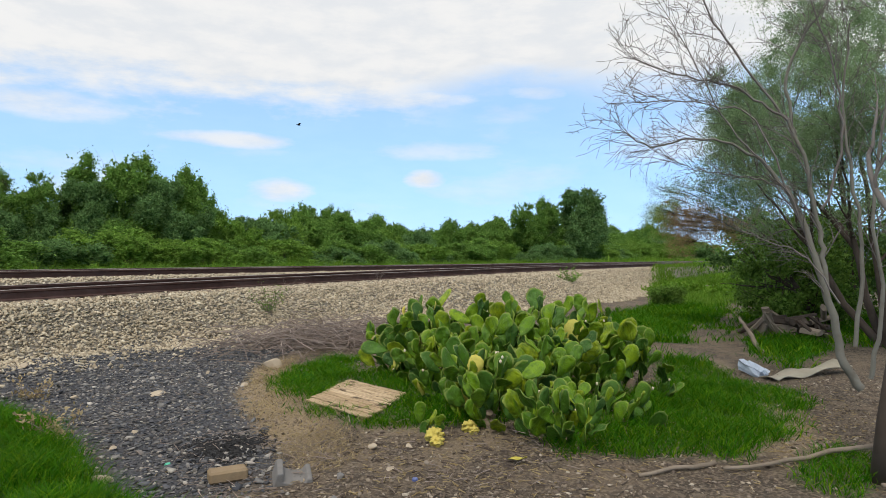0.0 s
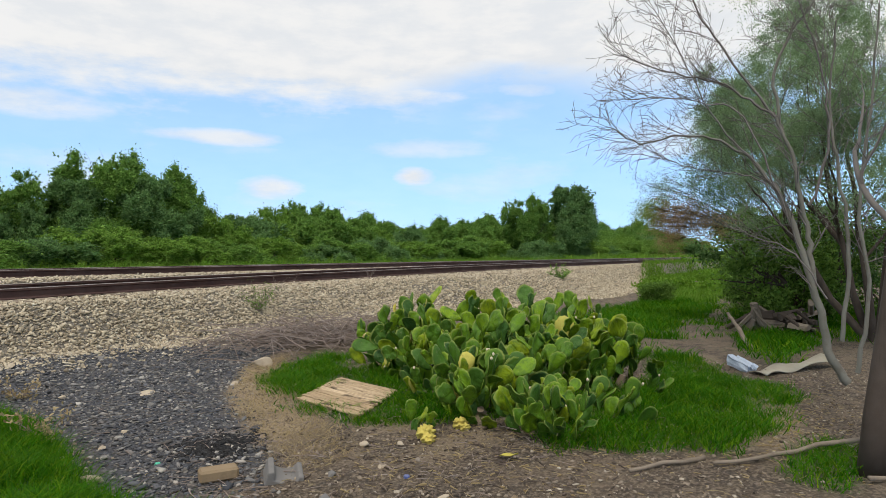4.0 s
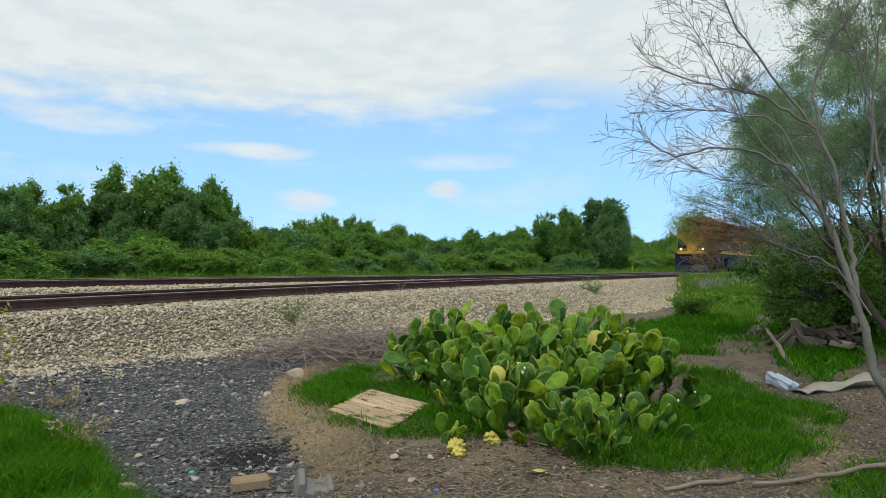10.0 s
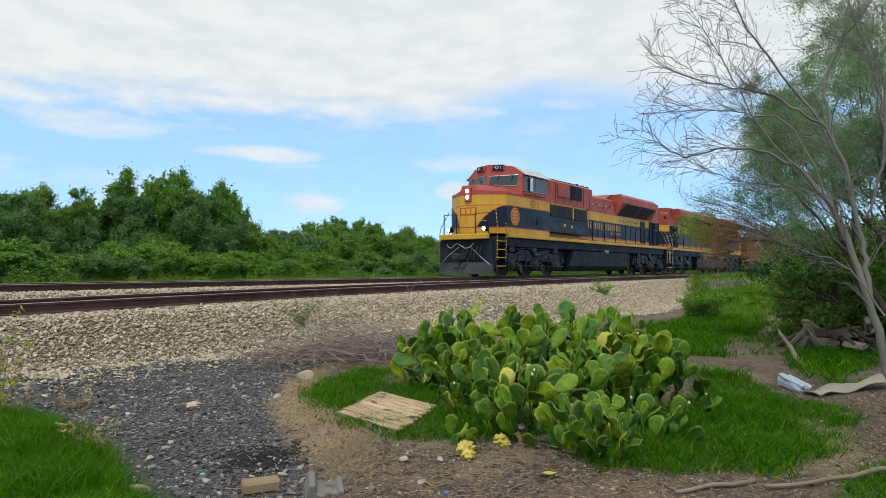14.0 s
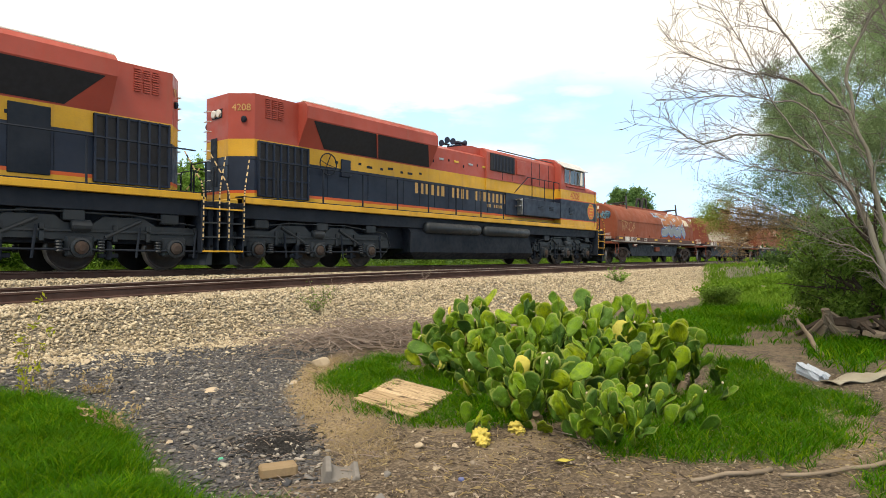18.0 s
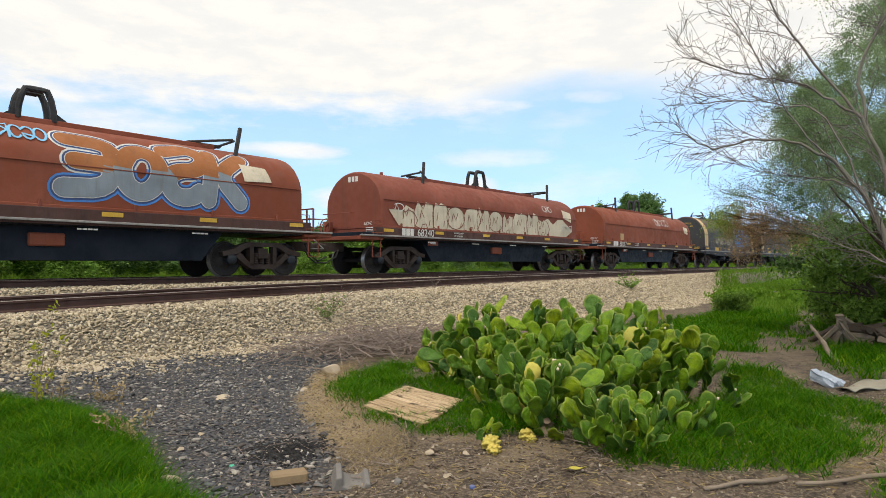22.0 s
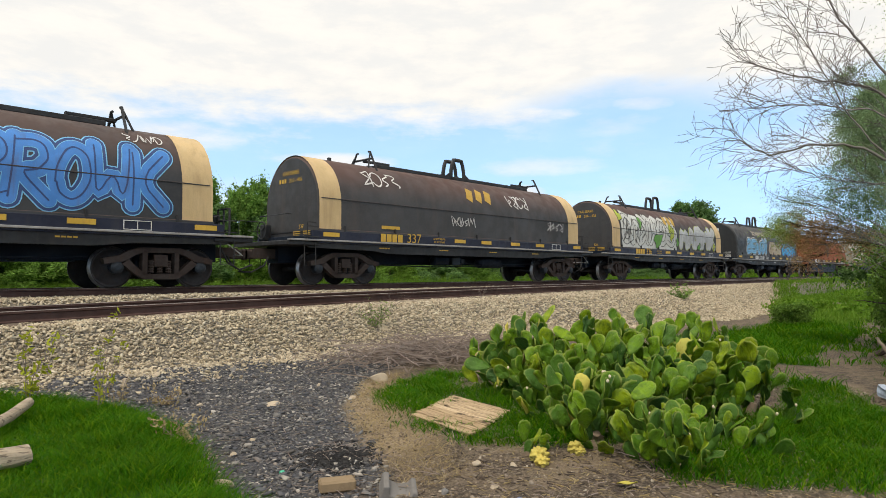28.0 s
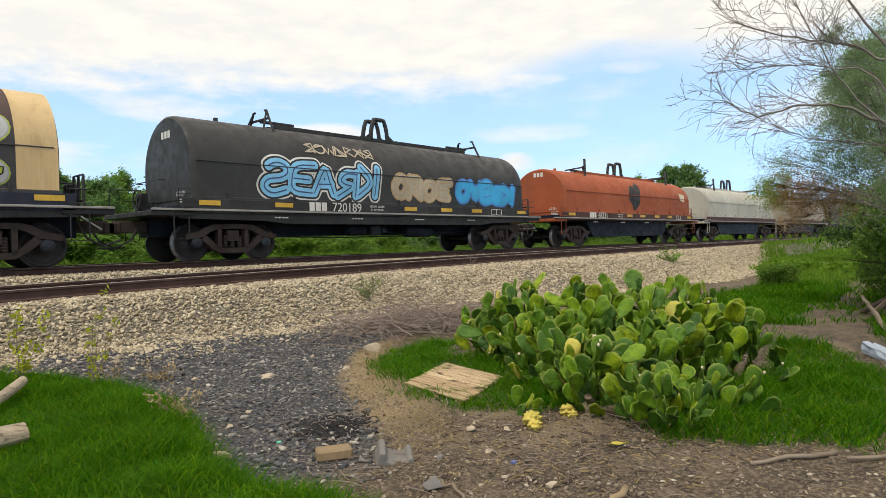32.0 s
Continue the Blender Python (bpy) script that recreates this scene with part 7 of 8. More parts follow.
    for z in (3.16, 2.95, 2.45):
        add("nose_grab", tube([(-0.86, -0.77, z), (-0.93, -0.82, z), (-1.09, -0.60, z), (-1.02, -0.55, z)], 0.014), M_YEL)
    # long hood in stacked colours, with the wider air-intake house behind the cab
    H = 1.12
    for x0, x1 in ((3.62, L),):
        for z0, z1, m, nm in ((1.93, 2.08, M_YEL, "hood_band"), (2.08, 2.16, M_ORNG, "hood_band"), (2.16, 3.10, M_NAVY, "hood_side"), (3.10, 3.58, M_YEL, "hood_band"), (3.58, 4.28, M_RED, "hood_top")):
            add(nm, prism([(x0, -H), (x1 - 0.45, -H), (x1, -0.55), (x1, 0.55), (x1 - 0.45, H), (x0, H)], z0, z1, "z"), m, note="navy hood doors" if nm == "hood_side" else "")
    roofp = [(-H, 4.28), (H, 4.28), (H, 4.42), (0.75, 4.60), (-0.75, 4.60), (-H, 4.42)]
    add("hood_roof", prism([(-u, w) for u, w in roofp], 3.62, 18.95), M_RED, note="red hood roof")
    ah = add("intake_house", join(prism([(0.0, 3.58), (1.20, 3.58), (1.20, 4.68), (1.0, 4.84), (0.0, 4.84)], 3.63, 9.4), prism([(-1.5, 3.58), (0.0, 3.58), (0.0, 4.84), (-1.15, 4.84), (-1.5, 4.68)], 3.63, 8.6)), M_RED, note="red air-intake house behind the cab")
    add("cab_side_box", box(3.66, 6.95, 1.18, 1.50, 2.17, 2.92, 0.015), M_NAVY, note="navy equipment box along the walkway")
    add("box_louvre", join(*[box(x, x + 0.2, 1.50, 1.515, 2.5 + k * 0.07, 2.53 + k * 0.07, 0.003) for x in (4.3, 4.55, 5.3, 5.55) for k in range(3)]), M_BLACK)
    add("step_plate", join(box(7.02, 7.22, 1.2, 1.46, 2.55, 2.58, 0.004), box(7.02, 7.22, 1.2, 1.46, 2.82, 2.85, 0.004), box(7.0, 7.03, 1.2, 1.46, 2.2, 2.9, 0.004)), M_STEEL)
    add("side_handrail", tube([(7.6, 1.42, 3.12), (6.6, 1.48, 3.86), (3.75, 1.48, 3.86), (3.75, 1.48, 3.5)], 0.022, 6), M_BLACK)
    for x in (6.25, 5.15, 4.3):
        add("rail_post", tube([(x, 1.48, 2.9), (x, 1.48, 3.86)], 0.02, 5), M_BLACK)
    for s in (-1, 1):
        hw, cw = (1.5, 1.48) if s < 0 else (1.20, 1.18)
        a, b_ = sorted((s * H, s * cw))
        add("electrical_cabinet", box(3.63, 7.9, a, b_, 2.16, 3.10, 0.01), M_NAVY)
        add("cabinet_band", box(3.63, 7.9 if s < 0 else 9.4, a, b_, 3.10, 3.58, 0.01), M_YEL)
        for x0, x1, z0, z1 in ((3.72, 6.1, 2.92, 3.50), (6.3, 7.85, 2.88, 3.50)) if s < 0 else ((4.4, 6.8, 2.24, 2.85),):
            add("filter_panel", box(x0, x1, *sorted((s * cw, s * (cw + 0.05))), z0, z1, 0.015), M_GRILLE if s < 0 else M_NAVY, note="dark filter panel")
            add("panel_rib", join(*[box(x0 + 0.12 + k * 0.2, x0 + 0.16 + k * 0.2, *sorted((s * cw, s * (cw + 0.065))), z0 + 0.04, z1 - 0.04, 0.004) for k in range(int((x1 - x0 - 0.2) / 0.2))]), M_NAVY)
        if s < 0:
            add("cabinet_frame", join(*[box(x, x + 0.07, *sorted((s * 1.48, s * 1.54)), 2.92, 3.56, 0.004) for x in (6.14,)], box(3.65, 6.2, *sorted((s * 1.48, s * 1.54)), 3.51, 3.56, 0.004)), M_YEL)
        gx0, gx1 = (5.9, 7.25) if s < 0 else (7.3, 9.15)
        add("intake_grille", box(gx0, gx1, *sorted((s * hw, s * (hw + 0.04))), 3.93, 4.66, 0.02), M_GRILLE, ah, "black air-intake grille")
        add("grille_slat", join(*[box(gx0 + 0.06 + k * 0.11, gx0 + 0.09 + k * 0.11, *sorted((s * hw, s * (hw + 0.06))), 3.98, 4.60, 0.003) for k in range(int((gx1 - gx0 - 0.1) / 0.11))]), M_NAVY, ah)
        add("hatch", box(*((4.45, 5.75) if s < 0 else (6.35, 7.15)), *sorted((s * hw, s * (hw + 0.06))), 3.95, 4.58, 0.05), M_RED, ah)
        add("panel_line", join(*[box(x, x + 0.02, *sorted((s * hw, s * (hw + 0.012))), 3.62, 4.66, 0.002) for x in (4.25, 5.1, 5.82, 7.45, 8.2)]), M_BLACK, ah)
        # small plates on the doors
        add("door_plate", join(*[box(x, x + 0.22, *sorted((s * cw, s * (cw + 0.01))), z, z + 0.13, 0.002) for x, z in ((5.2, 2.5), (6.0, 2.46))]), M_SIGN)
        for k in range(13):
            x = 8.35 + k * 0.86
            add("door_seam", box(x, x + 0.018, *sorted((s * H, s * (H + 0.012))), 2.18, 3.08, 0.002), M_BLACK)
        add("hood_latch", join(*[box(9.0 + k * 0.93, 9.05 + k * 0.93, *sorted((s * H, s * (H + 0.03))), 3.84 + 0.14 * (k % 2), 3.94 + 0.14 * (k % 2), 0.004) for k in range(5)]), M_BLACK)
        for k in range(4):
            add("door_handle", box(9.35 + k * 0.93, 9.62 + k * 0.93, *sorted((s * H, s * (H + 0.025))), 3.98, 4.06, 0.008), M_STEEL if k % 2 else M_SIGN, note="small worn plate on the red hood")
        for k in range(9):
            add("door_label", box(13.4 + k * 0.5, 13.4 + k * 0.5 + (0.26 if k % 2 else 0.13), *sorted((s * H, s * (H + 0.006))), 3.24 + 0.06 * (k % 3 == 0), 3.32 + 0.06 * (k % 3 == 0), 0.001), M_BLACK)
        # bars in the place of the railway's name
        nm = "HHHHHH HHHH HHHHHHHH"
        near = (lambda a, b_: (a, b_)) if s < 0 else (lambda a, b_: (21.4 - b_, 21.4 - a))
        for piece in bars_for(nm if s < 0 else nm[::-1], *near(7.55, 13.65), 2.62, 3.00, s * H, s) + bars_for("HH HHHHHH" if s < 0 else "HHHHHH HH", *near(12.1, 13.62), 2.40, 2.53, s * H, s):
            add("name_bar", piece, M_GOLD, note="gold bar in the row of the name")
        # radiators: flared wings with dark grilles under them
        prof = [(s * H, 3.59), (s * 1.53, 4.36), (s * 1.53, 4.72), (s * 1.40, 4.86), (s * 0.3, 4.92), (s * 0.3, 3.59)]
        if s > 0:
            prof = prof[::-1]
        wing = add("radiator_wing", prism(prof, 12.95, 18.95), M_RED, note="red flared radiator wing")
        vs = [(13.0, s * (H + 0.025), 3.62), (18.0, s * (H + 0.025), 3.62), (18.7, s * 1.525, 4.32), (13.5, s * 1.525, 4.32)]
        add("radiator_grille", (vs, [(0, 1, 2, 3) if s < 0 else (3, 2, 1, 0)]), M_GRILLE, wing, "black radiator mesh")
        add("grille_bar", tube([(15.7, s * (H + 0.03), 3.64), (16.1, s * 1.53, 4.32)], 0.035, 4), M_RED, wing)
        add("roof_strip", box(12.95, 18.95, *sorted((s * 1.2, s * 1.36)), 4.87, 4.91, 0.01), M_WHITE, wing, "white strip along the roof edge")
        # back end
        for c_ in range(3):
            for q in range(2):
                add("rear_louvre", join(*[box(19.5 + c_ * 0.22, 19.66 + c_ * 0.22, *sorted((s * H, s * (H + 0.035))), 4.22 + q * 0.3 + k * 0.055, 4.25 + q * 0.3 + k * 0.055, 0.004) for k in range(5)]), M_RED, note="row of short louvres")
        gr = add("rear_grille", box(18.6, 20.35, *sorted((s * H, s * (H + 0.03))), 2.0, 3.54, 0.01), M_GRILLE, note="dark barred end panel")
        add("grille_rib", join(*[box(18.6 + k * 0.245, 18.65 + k * 0.245, *sorted((s * H, s * (H + 0.09))), 2.0, 3.54, 0.005) for k in range(8)], *[box(18.6, 20.35, *sorted((s * H, s * (H + 0.06))), z, z + 0.05, 0.005) for z in (2.0, 2.5, 3.0, 3.49)]), M_NAVY, gr)
        if s < 0:
            add("equipment_door", box(16.95, 17.75, *sorted((s * H, s * (H + 0.03))), 2.05, 3.5, 0.02), M_BLACK, note="black door cut into the band")
        else:
            add("brake_wheel", join(tube([(17.9 + 0.33 * math.cos(a), s * (H + 0.12), 3.16 + 0.33 * math.sin(a)) for a in np.linspace(0, 2 * math.pi, 17)], 0.02, 5), *[tube([(17.9, s * (H + 0.06), 3.16), (17.9 + 0.33 * math.cos(a), s * (H + 0.12), 3.16 + 0.33 * math.sin(a))], 0.014, 4) for a in (0.3, 1.9, 3.4, 5.0)]), M_BLACK, note="black hand brake wheel")
            add("brake_box", box(16.9, 17.3, *sorted((s * H, s * (H + 0.05))), 2.85, 3.4, 0.02), M_NAVY)
        # handrails with stanchions
        for k in range(8):
            x = 8.6 + k * 1.62
            add("stanchion", tube([(x, s * 1.5, 1.74), (x, s * 1.5, 2.95)], 0.027, 5), M_BLACK)
        add("handrail", tube([(8.6, s * 1.5, 2.95), (L - 0.05, s * 1.5, 2.95)], 0.02, 5), M_BLACK)
        # end steps with striped rails
        for xe, d in ((-0.45, -1), (L + 0.15, 1)):
            x0, x1 = sorted((xe, xe + d * 0.72))
            st = add("step_well", join(box(x0, x1, *sorted((s * 1.02, s * 1.08)), 0.42, 1.74, 0.01), box(x0 - 0.03, x0 + 0.02, *sorted((s * 1.05, s * 1.5)), 0.42, 1.74, 0.01), box(x1 - 0.02, x1 + 0.03, *sorted((s * 1.05, s * 1.5)), 0.42, 1.74, 0.01)), M_BLACK, note="black step well")
            for k in range(4):
                add("tread", box(x0, x1, *sorted((s * 1.1, s * 1.5)), 0.45 + k * 0.36, 0.48 + k * 0.36, 0.008), M_BLACK, st)
                add("tread_edge", box(x0, x1, *sorted((s * 1.5, s * 1.515)), 0.445 + k * 0.36, 0.485 + k * 0.36, 0.003), M_YEL if d < 0 or k in (0, 3) else M_GEAR, st)
            for xx in (x0, x1):
                way = [Vector(q) for q in ((xx, s * 1.53, 0.75), (xx, s * 1.55, 1.3), (xx, s * 1.55, 1.9), (xx - d * 0.05, s * 1.52, 2.2), (xx - d * 0.35, s * 1.25, 2.95))]
                add("step_rail", tube([tuple(q) for q in way], 0.018, 6), M_CREAM if d > 0 else M_YEL, st, "striped step handrail")
                bits = []
                for q0, q1 in zip(way[:-1], way[1:]):
                    for k in range(4):
                        bits.append(tube([tuple(q0.lerp(q1, (k + 0.1) / 4)), tuple(q0.lerp(q1, (k + 0.5) / 4))], 0.0195, 6))
                add("rail_stripe", join(*bits), M_BLACK, st)
        # fuel tank side gear
        if s > 0:
            for x0, x1 in ((6.6, 10.0), (10.3, 13.6)):
                add("air_reservoir", moved(lathe([(x0, 0.04), (x0 + 0.02, 0.13), (x0 + 0.1, 0.2), (x1 - 0.1, 0.2), (x1 - 0.02, 0.13), (x1, 0.04)], 16, "x"), 0, s * 1.46, 1.38), M_GEAR, note="long black air tank", smooth=True)
        else:
            add("tank_pipe", tube([(6.3, s * 1.3, 1.05), (6.5, s * 1.38, 1.40), (9.6, s * 1.38, 1.42), (10.1, s * 1.38, 1.62)], 0.03, 6), M_GEAR)
        add("filler", join(moved(lathe([(0, 0.06), (0.1, 0.06)], 10), 10.9, s * 1.36, 1.3), box(10.6, 11.2, *sorted((s * 1.3, s * 1.36)), 1.30, 1.42, 0.01)), M_STEEL)
    tank = [(-1.05, 0.24), (1.05, 0.24), (1.38, 0.50), (1.40, 1.20), (1.28, 1.34), (-1.28, 1.34), (-1.40, 1.20), (-1.38, 0.50)]
    n = 8
    vs = [(x, u, w) for x in (6.0, 14.3) for u, w in tank]
    for k, x in ((3, 6.45), (4, 6.6), (5, 6.6), (6, 6.45)):
        vs[k] = (x, vs[k][1], vs[k][2])
    for k in (0, 1):  # the far end slopes up under the frame
        vs[n + k] = (13.7, vs[n + k][1], vs[n + k][2])
    add("fuel_tank", (vs, [(i, i + n, (i + 1) % n + n, (i + 1) % n) for i in range(n)] + [tuple(range(n)), tuple(range(n, 2 * n))[::-1]]), M_BLACK, note="long black fuel tank")
    add("rear_end", prism([(18.9, -H), (L - 0.45, -H), (L, -0.55), (L, 0.55), (L - 0.45, H), (18.9, H)], 4.28, 4.84, "z"), M_RED, note="red hood end")
    add("rear_door", box(L, L + 0.02, -0.30, 0.02, 2.3, 3.66, 0.01), M_BLACK, note="dark end door")
    add("lamp_plate", box(L, L + 0.015, -0.26, 0.26, 4.2, 4.46, 0.02), M_BLACK)
    for y in (-0.12, 0.12):
        add("rear_lamp", moved(lathe([(0.0, 0.11), (0.06, 0.11), (0.07, 0.08)], 14, "x"), L, y, 4.33), M_WHITE)
    for s in (-1, 1):
        add("marker_lamp", moved(lathe([(-0.02, 0.09), (0.05, 0.09), (0.06, 0.05)], 10, "x"), L - 0.27, s * 0.90, 4.12), M_BLACK)
        writing("rear_number", number, 0.27, Matrix.Translation((L - 0.216, s * 0.841, 4.36)) @ Matrix.Rotation(math.atan2(0.809, -0.587 * s), 4, "Z") @ Matrix.Rotation(math.pi / 2, 4, "X"), M_GOLD, lo)
    for k in range(9):
        add("rung", tube([(L, -0.52, 2.2 + k * 0.28), (L + 0.1, -0.52, 2.2 + k * 0.28), (L + 0.1, -0.30, 2.2 + k * 0.28), (L, -0.30, 2.2 + k * 0.28)], 0.014, 4), M_WHITE)
    # roof gear
    add("dynamic_brake_hatch", prism([(9.35, 4.56), (9.35, 4.84), (10.0, 4.86), (10.5, 4.80), (11.5, 4.60), (11.5, 4.56)][::-1], -0.85, 0.85, "y") if number == "4208" else prism([(-0.95, 4.55), (0.95, 4.55), (0.75, 4.80), (-0.75, 4.80)], 8.6, 9.3), M_RED)
    add("roof_edge", join(*[box(3.7, 8.5, *sorted((s * 1.16, s * 1.10)), 4.84, 4.875, 0.008) for s in (-1, 1)]), M_GEAR, note="dark gutter along the roof")
    add("fan_housing", join(*[moved(lathe([(4.90, 0.55), (4.98, 0.55), (5.01, 0.4)], 16, "z"), x, 0, 0) for x in (14.2, 15.9, 17.6)]), M_BLACK)
    add("roof_rail", box(9.3, 10.6, -0.5, 0.5, 4.60, 4.65), M_RED)
    bell = [(0, 0.045), (0.30, 0.05), (0.42, 0.085), (0.50, 0.14)]
    add("horn_mount", join(box(9.93, 10.07, -0.36, 0.36, 4.90, 4.98, 0.02), box(9.95, 10.05, -0.06, 0.06, 4.56, 4.94)), M_NAVY)
    for k, y in enumerate((-0.3, 0.0, 0.3)):
        add("horn", moved(lathe(bell, 12, "x"), 10.0, y, 5.03 + 0.09 * (k % 2)), M_NAVY, note="dark air horn")
    for y in (-0.15, 0.15):
        add("horn", moved(lathe([(-t, q) for t, q in bell], 12, "x"), 10.0, y, 5.10), M_NAVY, note="dark air horn")
    add("exhaust_hood", prism([(12.1, 4.60), (12.95, 4.90), (12.95, 4.60)], -0.8, 0.8, "y"), M_RED)
    add("radio_dome", join(box(1.9, 2.5, -0.3, 0.3, 5.13, 5.19, 0.03)), M_WHITE)
    # pilots, plows, couplers, hoses at both ends
    for x, d in ((-1.30, -1), (L + 1.05, 1)):
        add("anticlimber", box(min(x, x + d * 0.28), max(x, x + d * 0.28), -1.25, 1.25, 1.62, 1.86, 0.03), M_YEL if d < 0 else M_SIGN, note="yellow-edged end beam")
        add("pilot", box(min(x - d * 0.1, x + d * 0.05), max(x - d * 0.1, x + d * 0.05), -1.4, 1.4, 0.55, 1.64, 0.02), M_BLACK)
        plow = ([(x, -1.4, 0.62), (x + d * 0.5, 0, 0.62), (x, 1.4, 0.62), (x + d * 0.15, -1.45, 0.12), (x + d * 0.72, 0, 0.12), (x + d * 0.15, 1.45, 0.12), (x - d * 0.1, -1.4, 0.62), (x - d * 0.1, 1.4, 0.62), (x - d * 0.05, -1.4, 0.12), (x - d * 0.05, 1.4, 0.12)],
                [(0, 3, 4, 1), (1, 4, 5, 2), (0, 1, 2, 7, 6), (3, 8, 9, 5, 4), (6, 8, 3, 0), (2, 5, 9, 7), (6, 7, 9, 8)])
        add("plow", plow, M_GEAR, note="scraped grey snow plow")
        coupler(lo, x - d * 0.1, d)
        for k in range(4):
            y = -0.9 + k * 0.22
            add("hose", tube([(x + d * 0.06, y, 1.35), (x + d * 0.25, y, 1.1), (x + d * 0.3, y + 0.08, 0.75), (x + d * 0.12, y + 0.1, 0.6)], 0.022, 5), M_HOSE)
        for s in (-1, 1):
            add("end_rail", join(tube([(x, s * 0.5, 1.8), (x, s * 0.5, 2.75)], 0.026, 5), tube([(x, s * 1.2, 1.8), (x, s * 1.2, 2.75)], 0.026, 5), tube([(x, s * 0.5, 2.75), (x, s * 1.2, 2.75)], 0.015, 5)), M_BLACK)
            add("cut_lever", tube([(x + d * 0.1, s * 0.3, 1.3), (x + d * 0.2, s * 0.8, 0.95), (x + d * 0.12, s * 1.35, 0.5)], 0.018, 5), M_STEEL)
    loop = [(0.95, 1.44), (0.86, 1.30), (0.68, 1.26), (0.52, 1.40), (0.36, 1.46), (0.18, 1.36), (-0.05, 1.24), (-0.28, 1.28), (-0.50, 1.46)]
    add("pilot_hose", tube([(-1.42, y, z) for y, z in loop], 0.022, 6), M_PINK, note="faded pink hose looped over the pilot")
    for s in (-1, 1):
        add("ditch_light_case", moved(lathe([(-0.12, 0.115), (0.15, 0.115), (0.2, 0.06)], 14, "x"), -1.2, s * 0.95, 2.08), M_BLACK)
        add("ditch_light", moved(lathe([(-0.14, 0.075), (-0.12, 0.088), (-0.1, 0.088)], 14, "x"), -1.2, s * 0.95, 2.08), M_AMBER, note="lit ditch light")
    loco_truck(lo, 2.6)
    loco_truck(lo, L - 2.6)
    return lo


roll(locomotive("4211", "red, yellow and navy diesel locomotive leading, headlights lit"), -57.58)
roll(locomotive("4208", "red, yellow and navy diesel locomotive running cab last"), -14.32, 180.0)


# ---- paint on the cars: marks, reflectors, graffiti ----
def skin_patch(car, name, poly, mat, lift, label="", parent=None):
    """A flat shape of (along, up the skin) laid on the near side of the hood."""
    bm = bmesh.new()
    vs = [bm.verts.new((u, s, 0)) for u, s in poly]
    bm.faces.new(vs)
    for s in np.arange(0.77, 2.6, 0.16):
        bmesh.ops.bisect_plane(bm, geom=bm.verts[:] + bm.edges[:] + bm.faces[:], plane_co=(0, s, 0), plane_no=(0, 1, 0))
    bmesh.ops.triangulate(bm, faces=bm.faces[:])
    for v in bm.verts:
        v.co = hood_point(v.co.x, v.co.y, lift, -1, car["crest"])
    return part(name, bm, mat, parent or car, label)


def skin_strokes(car, name, paths, width, mat, lift, label="", parent=None, end=False):
    """Sprayed lines along paths of (along, up the skin), or of (across, height) on the leading end."""
    vs, fs = [], []
    for path in paths:
        pts = []
        for i in range(len(path) - 1):
            a, b_ = np.array(path[i], float), np.array(path[i + 1], float)
            k = max(1, int(np.hypot(*(b_ - a)) / 0.12))
            pts += [a + (b_ - a) * j / k for j in range(k)]
        pts.append(np.array(path[-1], float))
        o = len(vs)
        for i, p in enumerate(pts):
            d = pts[min(i + 1, len(pts) - 1)] - pts[max(i - 1, 0)]
            n = np.array((-d[1], d[0])) / (np.hypot(*d) + 1e-9) * width / 2
            for q in (p + n, p - n):
                vs.append((-0.004 - lift, q[0], q[1]) if end else hood_point(q[0], max(0.0, q[1]), lift, -1, car["crest"]))
        fs += [(o + 2 * i, o + 2 * i + 1, o + 2 * i + 3, o + 2 * i + 2) for i in range(len(pts) - 1)]
    return part(name, (vs, fs), mat, parent or car, label)


def blob(r, x, s, w, h, n=16, rough=0.14, lean=0.15, square=3.0):
    """A rounded letter-like outline."""
    out = []
    ph = [r.uniform(0, 6.28) for _ in range(3)]
    for i in range(n):
        a = 2 * math.pi * i / n
        c, q = math.cos(a), math.sin(a)
        k = (abs(c) ** square + abs(q) ** square) ** (-1 / square)
        k *= 1 + rough * (math.sin(2 * a + ph[0]) * 0.5 + math.sin(3 * a + ph[1]) * 0.6 + math.sin(5 * a + ph[2]) * 0.4)
        out.append((x + (c * w / 2 + lean * q * h / 2) * k, max(0.012, s + q * h / 2 * k)))
    return out


def tag(car, x, s, w, h, n, mat, seed, width=0.035, label="thin sprayed scrawl", end=False):
    """A quick looping scrawl."""
    r = random.Random(seed)
    paths = []
    for i in range(n):
        u = x + w * i / n
        kind = r.choice((0, 1, 2, 3))
        ww = w / n * 1.1
        if kind == 0:
            p = [(u + ww * (0.5 + 0.45 * math.cos(a)), s + h * (0.5 + 0.45 * math.sin(a))) for a in np.linspace(0.6, 6.0, 13)]
        elif kind == 1:
            p = [(u, s + h * 0.9), (u + ww * 0.25, s + h * 0.05), (u + ww * 0.5, s + h * 0.7), (u + ww * 0.75, s), (u + ww, s + h)]
        elif kind == 2:
            p = [(u + ww * 0.1, s), (u + ww * 0.15, s + h), (u + ww * 0.8, s + h * 0.8), (u + ww * 0.2, s + h * 0.5), (u + ww * 0.9, s + 0.05 * h)]
        else:
            p = [(u + ww * (0.3 + 0.3 * t + 0.25 * math.sin(t * 9)), s + h * (0.1 + 0.8 * t)) for t in np.linspace(0, 1, 13)]
        if r.random() < 0.6:
            p = [(2 * u + ww - q[0], 2 * s + h - q[1] if r.random() < 0.02 else q[1]) for q in p]
        if i % 2:
            p = [(q[0], 2 * s + h - q[1]) for q in p]
        if paths and r.random() < 0.5:
            paths[-1] = paths[-1] + p
        else:
            paths.append(p)
    return skin_strokes(car, "scrawl", paths, width, mat, 0.026, label, None, end)


